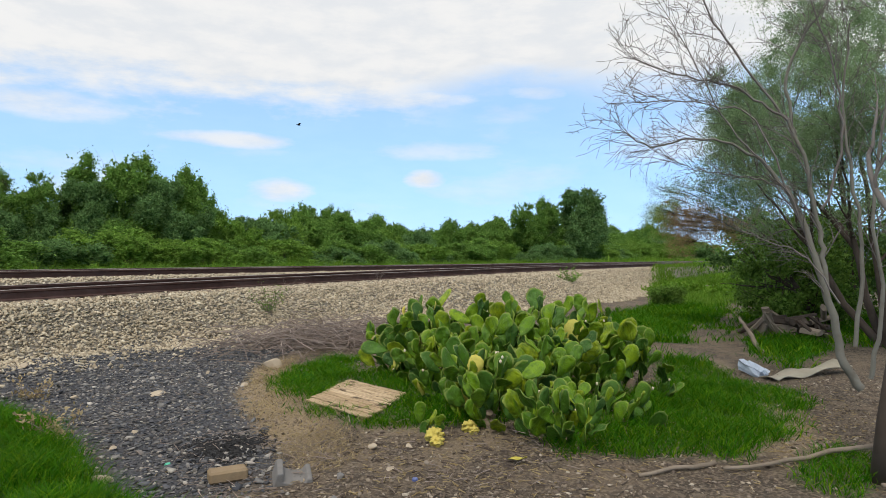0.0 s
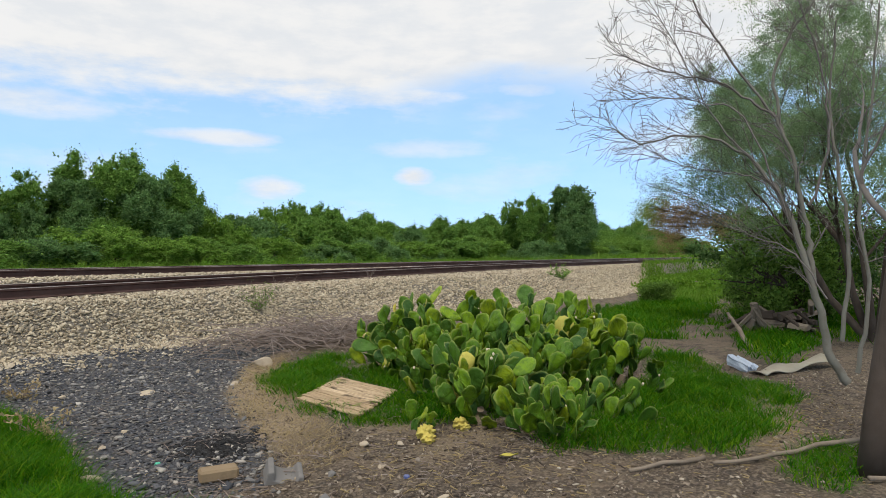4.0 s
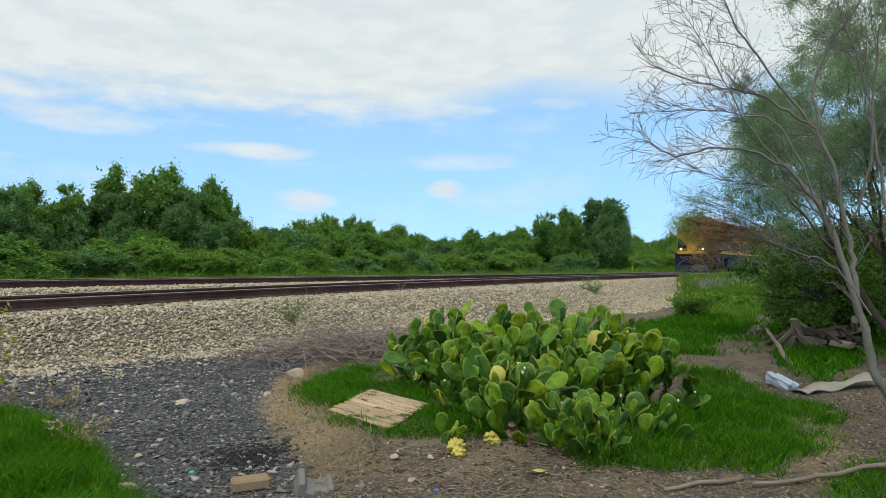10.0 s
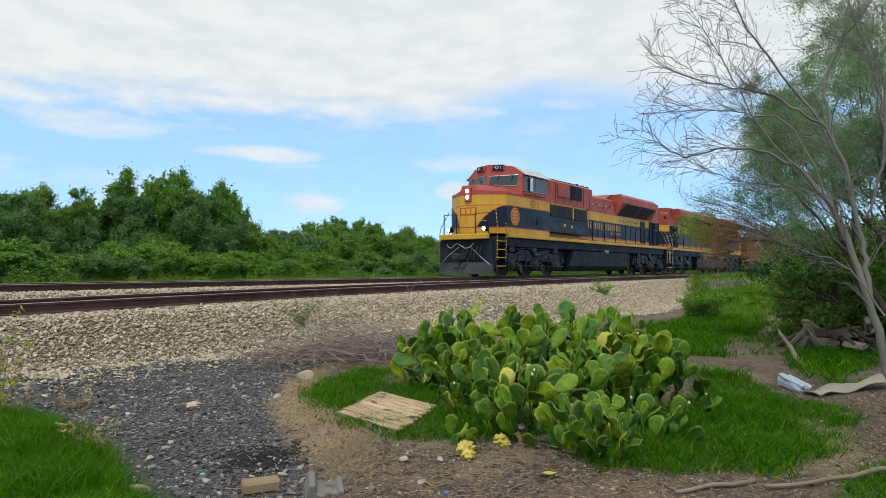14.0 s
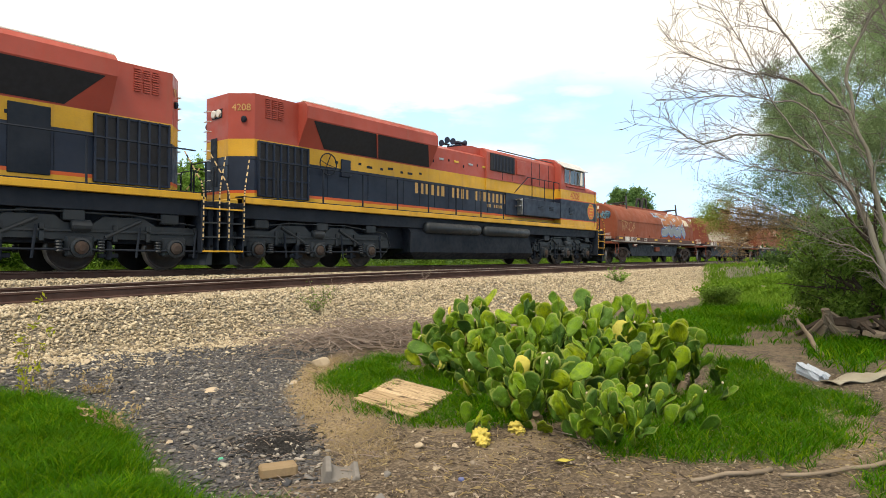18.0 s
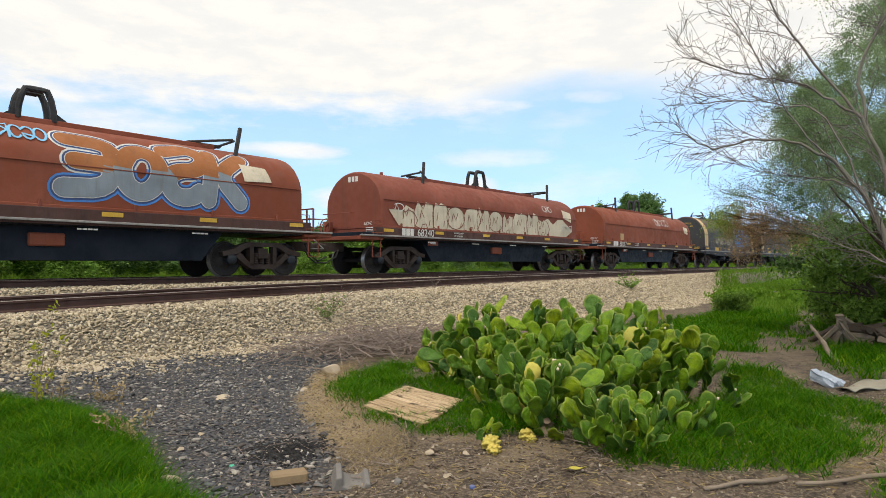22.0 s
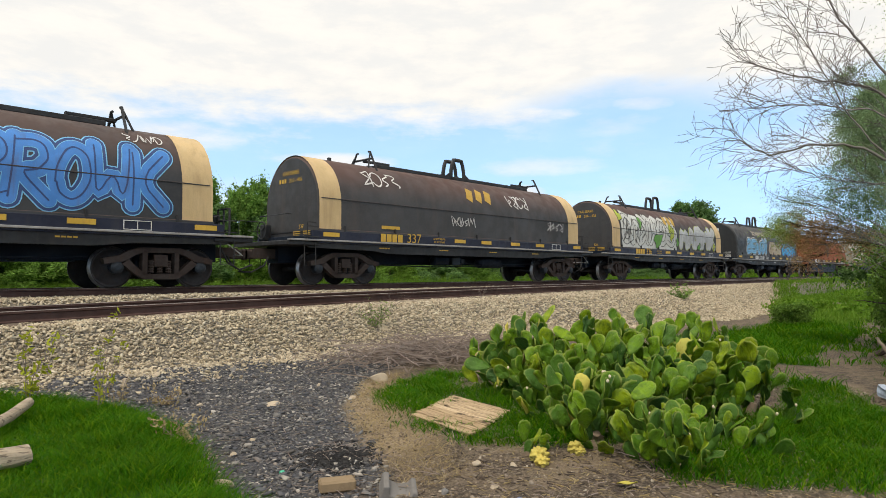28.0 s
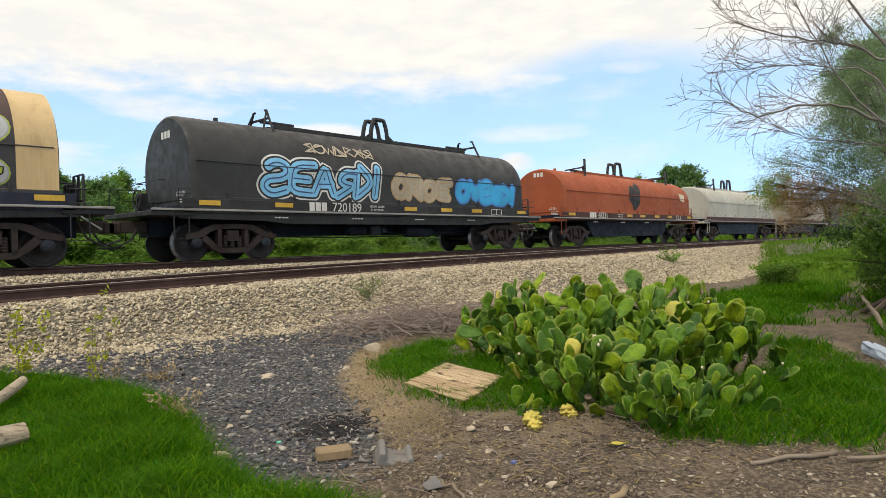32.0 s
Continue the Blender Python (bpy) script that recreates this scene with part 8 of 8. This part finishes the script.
def sill_bars(car, x, n, w, h, z, mat, y=-1.456):
    """Plain bars for small print that cannot be read, or for owners' marks."""
    return part("mark_bar", join(*[box(x + i * w * 1.22, x + i * w * 1.22 + w, y - 0.004, y + 0.002, z, z + h, 0.001) for i in range(n)]), mat, car)


def reflectors(car, xs, z=1.36, w=0.42, h=0.10):
    for x in xs:
        part("reflector", box(x, x + w, -1.462, -1.448, z, z + h, 0.003), M_SIGN, car, "yellow reflector")


M_SPRAY = {k: paint("spray_" + k, c, (0.12, 0.08, 0.06), 0.35, 0.6, 3.0) for k, c in dict(
    white=(0.66, 0.65, 0.62), cream=(0.62, 0.55, 0.42), blue=(0.06, 0.24, 0.62), sky=(0.20, 0.52, 0.78), cyan=(0.03, 0.42, 0.78), black=(0.015, 0.015, 0.017), green=(0.12, 0.32, 0.06), lime=(0.40, 0.46, 0.05),
    beige=(0.46, 0.40, 0.30), orange=(0.30, 0.085, 0.03), chalk=(0.60, 0.60, 0.56), silver=(0.47, 0.48, 0.48), tan=(0.50, 0.33, 0.16), grey=(0.36, 0.37, 0.37), gold=(0.55, 0.34, 0.06), rust=(0.20, 0.055, 0.033), navy=(0.03, 0.07, 0.20), slate=(0.22, 0.27, 0.31), ochre=(0.34, 0.12, 0.035)).items()}
S = M_SPRAY

for key, number, col, x in (("A", "68215", M_WHITE, 1.75), ("B", "68240", M_WHITE, 1.75), ("C", "68217", M_WHITE, 1.75), ("D", "311", M_SIGN, 3.25), ("E", "337", M_SIGN, 3.25), ("F", "326", M_SIGN, 3.25), ("G", "720189", M_WHITE, 4.25), ("H", "68231", M_WHITE, 2.75)):
    car = cars[key]
    writing("car_number", number, 0.36 if key in "ABCGH" else 0.42, upright(x + 0.35, -1.458, 1.285, -1), col, car, "painted car number")
    wide = (0.10 if key in "ABCGH" else 0.118) * len(number) + 0.08
    nb, bw = (3, 0.17) if key in "ABCGH" else (4, 0.19)
    sill_bars(car, x + 0.35 - wide - nb * bw * 1.25, nb, bw, 0.24, 1.285, col)
    if key in "ABC":
        writing("load_limit", "LD LMT 223800", 0.085, upright(3.95, -1.458, 1.43, -1), M_WHITE, car)
        writing("light_weight", "LT WT 62300", 0.085, upright(3.95, -1.458, 1.325, -1), M_WHITE, car)
        reflectors(car, (0.02, 2.62, 5.5, 7.9, 10.2, 12.9), 1.38, 0.46, 0.10)
        part("builder_plate", box(2.4, 2.95, -1.30, -1.26, 0.98, 1.14, 0.005), M_RUST2, car, "rusty plate with a small mark")
        sill_bars(car, 2.52, 3, 0.08, 0.06, 1.03, M_WHITE, -1.303)
        part("motor_box", box(6.6, 7.3, -1.12, -1.0, 0.72, 1.0, 0.03), M_RUST, car)
    else:
        writing("load_limit", "LD LMT 223700", 0.085, upright(4.75 if key != "G" else 5.75, -1.458, 1.43, -1), col, car)
        writing("light_weight", "LT WT 62300", 0.085, upright(4.75 if key != "G" else 5.75, -1.458, 1.325, -1), col, car)
        reflectors(car, (0.12, 5.5 if key != "G" else 2.2, 6.9, 8.6, 10.2, 12.9), 1.36, 0.55, 0.12)
        part("placard_frame", join(*[box(a, b_, -1.47, -1.452, c, d, 0.003) for a, b_, c, d in ((11.3, 11.9, 1.29, 1.305), (11.3, 11.9, 1.485, 1.5), (11.3, 11.315, 1.29, 1.5), (11.885, 11.9, 1.29, 1.5), (11.59, 11.605, 1.29, 1.5))]), M_WHITE, car, "white stencil frame")
    for k in range(4):
        sill_bars(car, 2.2 + k * 2.6, 4, 0.09, 0.035, 1.07, M_WHITE if key in "ABCGH" else M_SIGN, -1.406 if key in "DEFG" else -1.456)
    # print on the leading end
    endm = Matrix.Translation((-0.012, 0.0, 0.0)) @ Matrix.Rotation(-math.pi / 2, 4, "Z") @ Matrix.Rotation(math.pi / 2, 4, "X")
    if key in "DEF":
        writing("series_text", "CAR SERIES", 0.17, Matrix.Translation((-0.012, 0.0, 3.22)) @ endm.to_3x3().to_4x4(), M_SIGN, car)
        writing("series_text", "216 - 435", 0.17, Matrix.Translation((-0.012, -0.25, 3.0)) @ endm.to_3x3().to_4x4(), M_SIGN, car)
        part("mark_bar", join(*[box(-0.014, -0.006, 0.25 + i * 0.14, 0.34 + i * 0.14, 3.0, 3.12, 0.001) for i in range(3)]), M_SIGN, car)
        writing("end_number", number, 0.16, Matrix.Translation((-0.012, -0.55, 1.62)) @ endm.to_3x3().to_4x4(), M_SIGN, car)
    else:
        part("mark_bar", join(*[box(-0.014, -0.006, -0.25 + i * 0.18, -0.13 + i * 0.18, 3.12, 3.3, 0.001) for i in range(3)]), M_WHITE, car)
        writing("end_number", number, 0.16, Matrix.Translation((-0.012, -0.75, 1.62)) @ endm.to_3x3().to_4x4(), M_WHITE, car)
    part("end_print", join(*[box(-0.014, -0.006, -1.0 + j * 0.5, -1.0 + j * 0.5 + 0.36, 1.34 + i * 0.06, 1.365 + i * 0.06, 0.001) for i in range(4) for j in range(1 + (key in "DEF"))]), M_SIGN if key in "DEF" else M_WHITE, car)


def arc(cx, cy, rx, ry, a0, a1, k=9):
    return [(cx + rx * math.cos(radians(a)), cy + ry * math.sin(radians(a))) for a in np.linspace(a0, a1, k)]


# fat letter-like forms in a unit box; they spell nothing
FORMS = [
    [[(0.9, 0.86), *arc(0.45, 0.74, 0.34, 0.24, 60, 250), *arc(0.5, 0.26, 0.36, 0.24, 80, -150)]],
    [arc(0.5, 0.5, 0.36, 0.44, 20, 380, 15)],
    [[(0.12, 0.04), (0.42, 0.95), (0.62, 0.5), (0.88, 0.04)], [(0.25, 0.34), (0.74, 0.36)]],
    [[(0.16, 0.95), (0.12, 0.05)], [(0.16, 0.9), *arc(0.45, 0.7, 0.35, 0.23, 80, -80), (0.3, 0.45), (0.9, 0.03)]],
    [[(0.92, 0.92), (0.2, 0.88), (0.14, 0.5), (0.2, 0.08), (0.95, 0.05)], [(0.2, 0.48), (0.78, 0.5)]],
    [[(0.1, 0.05), (0.16, 0.92), (0.5, 0.4), (0.84, 0.95), (0.9, 0.05)]],
    [[(0.15, 0.95), (0.2, 0.05)], [(0.88, 0.95), (0.3, 0.5), (0.92, 0.05)]],
]


def fat_strokes(car, name, runs, width, mat, lift, label="", mat_up=None, split=9.0):
    """Thick sprayed strokes with round ends, each one strip that follows the skin."""
    for run in runs:
        pts = [np.array(p, float) for p in run]
        for _ in range(2):
            pts = [pts[0]] + [q for a, b_ in zip(pts[:-1], pts[1:]) for q in (a * 0.75 + b_ * 0.25, a * 0.25 + b_ * 0.75)] + [pts[-1]]
        path = []
        for a, b_ in zip(pts[:-1], pts[1:]):
            m = max(1, int(np.hypot(*(b_ - a)) / 0.09))
            path += [a + (b_ - a) * j / m for j in range(m)]
        path.append(pts[-1])
        h = width / 2
        d0, d1 = path[0] - path[1], path[-1] - path[-2]
        d0, d1 = d0 / (np.hypot(*d0) + 1e-9), d1 / (np.hypot(*d1) + 1e-9)
        caps = (0.98, 0.8, 0.45)
        rows = [(path[0] + d0 * h * f, h * math.sqrt(1 - f * f)) for f in caps] + [(p, h) for p in path] + [(path[-1] + d1 * h * f, h * math.sqrt(1 - f * f)) for f in caps[::-1]]
        n, vs, mids = len(rows), [], []
        for i, (p, w) in enumerate(rows):
            d = rows[min(i + 1, n - 1)][0] - rows[max(i - 1, 0)][0]
            k = np.array((-d[1], d[0])) / (np.hypot(*d) + 1e-9)
            for f in (-1, -0.5, 0, 0.5, 1):
                q = p + k * w * f
                vs.append(hood_point(q[0], min(2.6, max(0.01, q[1])), lift + 0.0015 * i / n, -1, car["crest"]))
            mids.append(p[1])
        fs = [(5 * i + j, 5 * i + j + 1, 5 * i + j + 6, 5 * i + j + 5) for i in range(n - 1) for j in range(4)]
        ob = part(name, (vs, fs), mat, car, label)
        label = ""
        if mat_up:
            ob.data.materials.append(mat_up)
            ob.data.polygons.foreach_set("material_index", [int(mids[i] > split) for i in range(n - 1) for j in range(4)])


def letters(car, label, order, x0, x1, s0, s1, width, layers, seed, slant=0.12, squeeze=1.12, mat_up=None, split=9.0):
    """A row of fat forms drawn in stacked coats: the widest below, thin lines on top."""
    r = random.Random(seed)
    step = (x1 - x0) / len(order)
    for i, g in enumerate(order):
        h = (s1 - s0) * r.uniform(0.9, 1.05)
        lo_ = s0 + r.uniform(0, 0.06)
        runs, mu, mv = [], r.random() < 0.55, r.random() < 0.5
        for run in FORMS[g]:
            run = [(1 - u if mu else u, 1 - v if mv else v) for u, v in run]
            runs.append([(x0 + step * (i + 0.5) + ((u - 0.5) * squeeze + slant * (v - 0.5)) * step + r.uniform(-0.02, 0.02), lo_ + width / 2 + (h - width) * v) for u, v in run])
        for j, (extra, mat, up) in enumerate(layers):
            fat_strokes(car, "graffiti" if extra == 0 else "graffiti_outline" if extra > 0 else "graffiti_line", runs, width * (1 if extra > -0.5 else 0) + extra if extra > -0.5 else 0.035, mat, 0.004 + 0.0035 * j + 0.0006 * (i % 2), label if extra == 0 and i == 0 else "", up, split)


c = cars["A"]
letters(c, "orange and grey graffiti with blue and white edges", [4, 1, 0, 6], 7.2, 11.5, 0.12, 1.95, 0.41, [(0.21, S["blue"], S["white"]), (0.12, S["navy"], S["navy"]), (0.035, S["white"], S["white"]), (0, S["slate"], S["ochre"])], 501, 0.10, 1.15, None, 1.02)
skin_patch(c, "graffiti_panel", [(11.5, 1.0), (12.35, 1.05), (12.25, 1.5), (11.45, 1.55)], S["cream"], 0.03, "cream painted panel with a sprayed edge")
tag(c, 6.0, 1.45, 0.9, 0.45, 4, S["sky"], 502, 0.05, "pale blue scrawl beside the graffiti")
tag(c, -0.95, 2.55, 1.7, 0.42, 7, S["sky"], 519, 0.09, "", True)
tag(c, -0.95, 2.55, 1.7, 0.42, 7, S["white"], 519, 0.05, "white scrawl with blue edges on the end of the hood", True)
tag(c, 0.5, 0.3, 2.0, 0.62, 4, S["tan"], 503, 0.03, "thin yellowish outlined scrawl")
c = cars["B"]
r = random.Random(511)
x = 0.75
first = None
q = random.Random(515)
top_line = [(12.4 - 0.45 * k, 0.72 + q.uniform(-0.16, 0.14)) for k in range(26)]
skin_patch(c, "graffiti", [(1.0, 0.62), (1.5, 0.06), (12.3, 0.06), (12.9, 0.34)] + top_line, S["cream"], 0.005)
for i in range(11):
    w = r.uniform(0.8, 1.25)
    top = r.uniform(0.72, 0.98) * (0.75 if i in (0, 10) else 1)
    k = r.choice((0, 1, 2))
    poly = [(x - 0.12 * (i == 0) * 4, 0.62), (x + 0.02, 0.06 + r.uniform(0, 0.06)), (x + w * 0.35, 0.03), (x + w * 0.42, 0.05 + 0.13 * (i % 3 == 1)), (x + w * 0.6, 0.05 + 0.15 * (i % 3 == 1)), (x + w * 0.68, 0.04), (x + w - 0.03, 0.05), (x + w + r.uniform(-0.05, 0.22), top * 0.55),
            (x + w - 0.05, top), (x + w * 0.6, top + r.uniform(0.0, 0.12)), (x + w * 0.45, top - 0.22 * (i % 2)), (x + w * 0.2, top + r.uniform(-0.05, 0.16))]
    if i in (3, 6):
        poly = [(x + w / 2 + w * 0.48 * math.cos(a), 0.5 + 0.42 * math.sin(a)) for a in np.linspace(0, 2 * math.pi, 17)[:-1]]
    p = skin_patch(c, "graffiti", poly, S["cream"], 0.008 + 0.0005 * i, "cream block graffiti on the rusty hood" if first is None else "")
    first = first or p
    skin_strokes(c, "graffiti_outline", [poly + [poly[0]]], 0.03, S["rust"], 0.016)
    skin_strokes(c, "graffiti_line", [[(x + w * 0.28, 0.30 + r.uniform(0, 0.1)), (x + w * 0.36, 0.66), (x + w * 0.5, 0.42), (x + w * 0.62, 0.7)][: r.choice((2, 3, 4))], [(x + w * 0.75, 0.15), (x + w * 0.8, 0.35)]], 0.03, S["rust"], 0.019)
    x += w * 0.94
tag(c, 10.3, 1.15, 0.75, 0.35, 3, S["white"], 512, 0.03)
skin_patch(c, "graffiti_panel", [(12.0, 0.95), (12.75, 0.75), (12.85, 1.25), (12.1, 1.4)], S["cream"], 0.02, "cream painted panel")
tag(c, 0.5, 0.55, 0.5, 0.3, 1, S["white"], 513, 0.03)
tag(c, 11.6, 0.3, 1.2, 0.3, 3, S["white"], 514, 0.03)
c = cars["C"]
tag(c, 7.2, 1.15, 2.2, 0.55, 5, S["white"], 521, 0.045, "white outlined scrawl on the hood")
skin_patch(c, "graffiti_panel", [(12.0, 0.85), (12.7, 0.72), (12.8, 1.2), (12.1, 1.3)], S["cream"], 0.02, "cream painted panel")
skin_patch(c, "graffiti_panel", [(1.9, 0.1), (2.35, 0.1), (2.35, 0.45), (1.9, 0.45)], S["tan"], 0.012, "faded square patch")
c = cars["D"]
letters(c, "large blue graffiti with pale edges", [2, 0, 3, 1, 5, 6], 7.7, 12.2, 0.08, 1.65, 0.30, [(0.20, S["sky"], None), (0.15, S["navy"], None), (0.03, S["sky"], None), (0, S["blue"], None), (-1, S["navy"], None)], 531, 0.15, 1.2)
tag(c, 2.6, 0.25, 4.4, 0.5, 9, S["beige"], 532, 0.07, "pale scrawl along the hood")
tag(c, 11.4, 1.75, 0.9, 0.28, 4, S["white"], 533, 0.03)
tag(c, 6.2, -0.32 + 0.35, 1.4, 0.2, 4, S["white"], 534, 0.03)
c = cars["E"]
tag(c, 1.7, 1.35, 1.55, 0.55, 4, S["white"], 541, 0.045, "white scrawl on the sooty hood")
tag(c, 8.6, 1.2, 1.3, 0.5, 4, S["white"], 542, 0.045)
tag(c, 5.4, 0.4, 1.2, 0.35, 4, S["white"], 543, 0.035)
tag(c, 11.0, 0.5, 1.2, 0.35, 4, S["white"], 544, 0.035)
for k in range(3):
    skin_strokes(c, "faded_mark", [[(6.55 + k * 0.5 - 0.08, 1.30), (6.55 + k * 0.5 + 0.12, 1.74)]], 0.30, S["gold"], 0.012, "faded yellow mark")
sill_bars(c, 2.3, 1, 0.75, 0.1, 1.68, M_SIGN, -1.392)
c = cars["F"]
for k, (x0, x1, seed) in enumerate(((1.0, 3.4, 1), (3.2, 5.4, 2), (5.0, 7.0, 3))):
    q = random.Random(560 + seed)
    skin_patch(c, "graffiti", [(x0, 0.02), (x1, 0.02), (x1 + 0.1, 0.9), (x1 - 0.15, 1.3 + q.uniform(-0.3, 0.3)), ((x0 + x1) / 2 + 0.3, 1.75 + q.uniform(-0.2, 0.1)), ((x0 + x1) / 2 - 0.1, 1.55), (x0 + 0.35, 1.85 - 0.1 * k), (x0 - 0.05, 1.1)], S["chalk"] if k < 3 else S["silver"], 0.003 + 0.0006 * k, "white graffiti covering the hood" if k == 0 else "")
letters(c, "white graffiti with black edges", [1, 3, 6, 2, 1, 0], 1.0, 6.8, 0.1, 1.7, 0.46, [(0.07, S["black"], None), (0, S["chalk"], None), (-1, S["black"], None)], 551, 0.1, 1.0)
letters(c, "silver graffiti along the hood", [5, 2, 3, 5, 6], 7.5, 12.4, 0.06, 1.5, 0.42, [(0.10, S["lime"], None), (0.05, S["grey"], None), (0, S["silver"], None), (-1, S["grey"], None)], 552, 0.08, 1.0)
for k in range(3):
    skin_strokes(c, "faded_mark", [[(5.9 + k * 0.5 - 0.08, 1.30), (5.9 + k * 0.5 + 0.12, 1.74)]], 0.30, S["gold"], 0.03, "faded yellow mark")
for k, (x, h, w) in enumerate(((0.95, 1.5, 0.5), (2.9, 1.25, 0.45), (4.75, 0.5, 0.8), (6.4, 0.95, 0.7), (7.1, 0.45, 0.4), (10.0, 0.3, 0.4), (12.2, 0.35, 0.4))):
    poly = blob(random.Random(580 + k), x, h, w, w * 1.1, 12, 0.4, 0.2, 1.6)
    skin_patch(c, "graffiti_patch", poly, S["green"] if k % 3 else S["lime"], 0.022)
    skin_strokes(c, "graffiti_outline", [poly + [poly[0]]], 0.03, S["black"], 0.026)
tag(c, 4.2, 0.9, 2.4, 0.6, 4, S["black"], 556, 0.03)
tag(c, 7.8, 0.3, 4.2, 0.8, 9, S["grey"], 555, 0.03)
tag(c, 1.0, 0.25, 3.0, 1.2, 5, S["black"], 554, 0.035)
c = cars["G"]
letters(c, "light blue graffiti with white and black edges", [0, 4, 2, 3, 6], 1.9, 5.9, 0.06, 1.15, 0.24, [(0.20, S["white"], None), (0.10, S["black"], None), (0, S["sky"], None), (-1, S["navy"], None)], 561, 0.15, 1.1)
letters(c, "beige and orange graffiti", [1, 3, 1, 4], 6.5, 9.1, 0.10, 0.98, 0.24, [(0.10, S["tan"], None), (0, S["beige"], None), (-1, S["tan"], None)], 562)
letters(c, "bright blue graffiti", [1, 2, 0, 4, 6], 9.5, 12.75, 0.08, 0.95, 0.25, [(0.14, S["blue"], None), (0, S["cyan"], None)], 563)
tag(c, 3.3, 1.35, 2.5, 0.32, 7, S["beige"], 564, 0.05, "pale scrawl above the graffiti")
c = cars["H"]
skin_patch(c, "soot_patch", blob(random.Random(571), 6.6, 0.95, 1.1, 1.5, 20, 0.3), S["black"], 0.006, "soot-black burn on the hood")
skin_patch(c, "graffiti_panel", [(12.0, 0.85), (12.6, 0.75), (12.7, 1.2), (12.1, 1.3)], S["cream"], 0.02)

# ---- a bird over the track ----
M_BIRD = plain("bird_dark", (0.03, 0.03, 0.03), 0.8)
bird = thing("bird", "small dark bird gliding over the track", "bird")
part("body", lathe([(-0.120, 0.006), (-0.060, 0.030), (0.030, 0.036), (0.096, 0.018), (0.120, 0.006)], 8, "x"), M_BIRD, bird, "dark body", True)
wings = [part("wing", ([(-0.036, s * 0.024, 0.012), (0.048, s * 0.024, 0.012), (0.024, s * 0.210, 0.048), (-0.072, s * 0.330, 0.030), (-0.036, s * 0.024, 0.021), (0.048, s * 0.024, 0.021), (0.024, s * 0.210, 0.054), (-0.072, s * 0.330, 0.033)], [(0, 1, 2, 3), (7, 6, 5, 4), (0, 4, 5, 1), (1, 5, 6, 2), (2, 6, 7, 3), (3, 7, 4, 0)]), M_BIRD, bird, "outstretched wing") for s in (-1, 1)]


# ---- what moves ----
TRAVEL = [(0.0, 209.9), (4.0, 173.4), (6.0, 154.9), (9.0, 127.4), (11.0, 109.1), (13.0, 90.7), (16.0, 63.27), (19.0, 36.02), (21.0, 18.0), (23.0, 0.0), (25.5, -22.4), (28.0, -44.75), (30.0, -62.6), (32.0, -80.5)]


def motions():
    """The train rolls by along the main line at a steady speed; wheels turn; a bird crosses."""
    for ob, base, turn in TRAIN:
        walk(ob, [(t, pose(base + d, MAIN_Y, MAIN_Z, 0, 0, turn)) for t, d in TRAVEL])
    done = {}
    turned = {ob.name for ob, _, turn in TRAIN if turn}
    for w, x, r in SPINS:
        s = 1 if w.parent.parent.name in turned else -1
        key = (round(x, 3), r, s)
        if key in done:
            w.rotation_mode = "QUATERNION"
            src = done[key].animation_data
            w.animation_data_create()
            w.animation_data.action, w.animation_data.action_slot = src.action, src.action_slot
            continue
        rows = []
        for i in range(481):
            t = i / 15
            d = float(np.interp(t, [a for a, _ in TRAVEL], [b for _, b in TRAVEL]))
            rows.append((t, pose(x, 0, r, 0, s * math.degrees((209.5 - d) / r), 0)))
        walk(w, rows)
        done[key] = w
    walk(bird, [(t, pose(x, y, z, 0, 0, 150)) for t, x, y, z in BIRD])


BIRD = [(0.0, 22.5, 24.6, 8.3), (0.5, 20.7, 26.0, 8.5), (1.0, 18.7, 27.4, 8.8), (2.5, 12.5, 31.0, 9.8), (6.0, -4.0, 40.0, 12.0), (32.0, -140.0, 110.0, 25.0)]
motions()
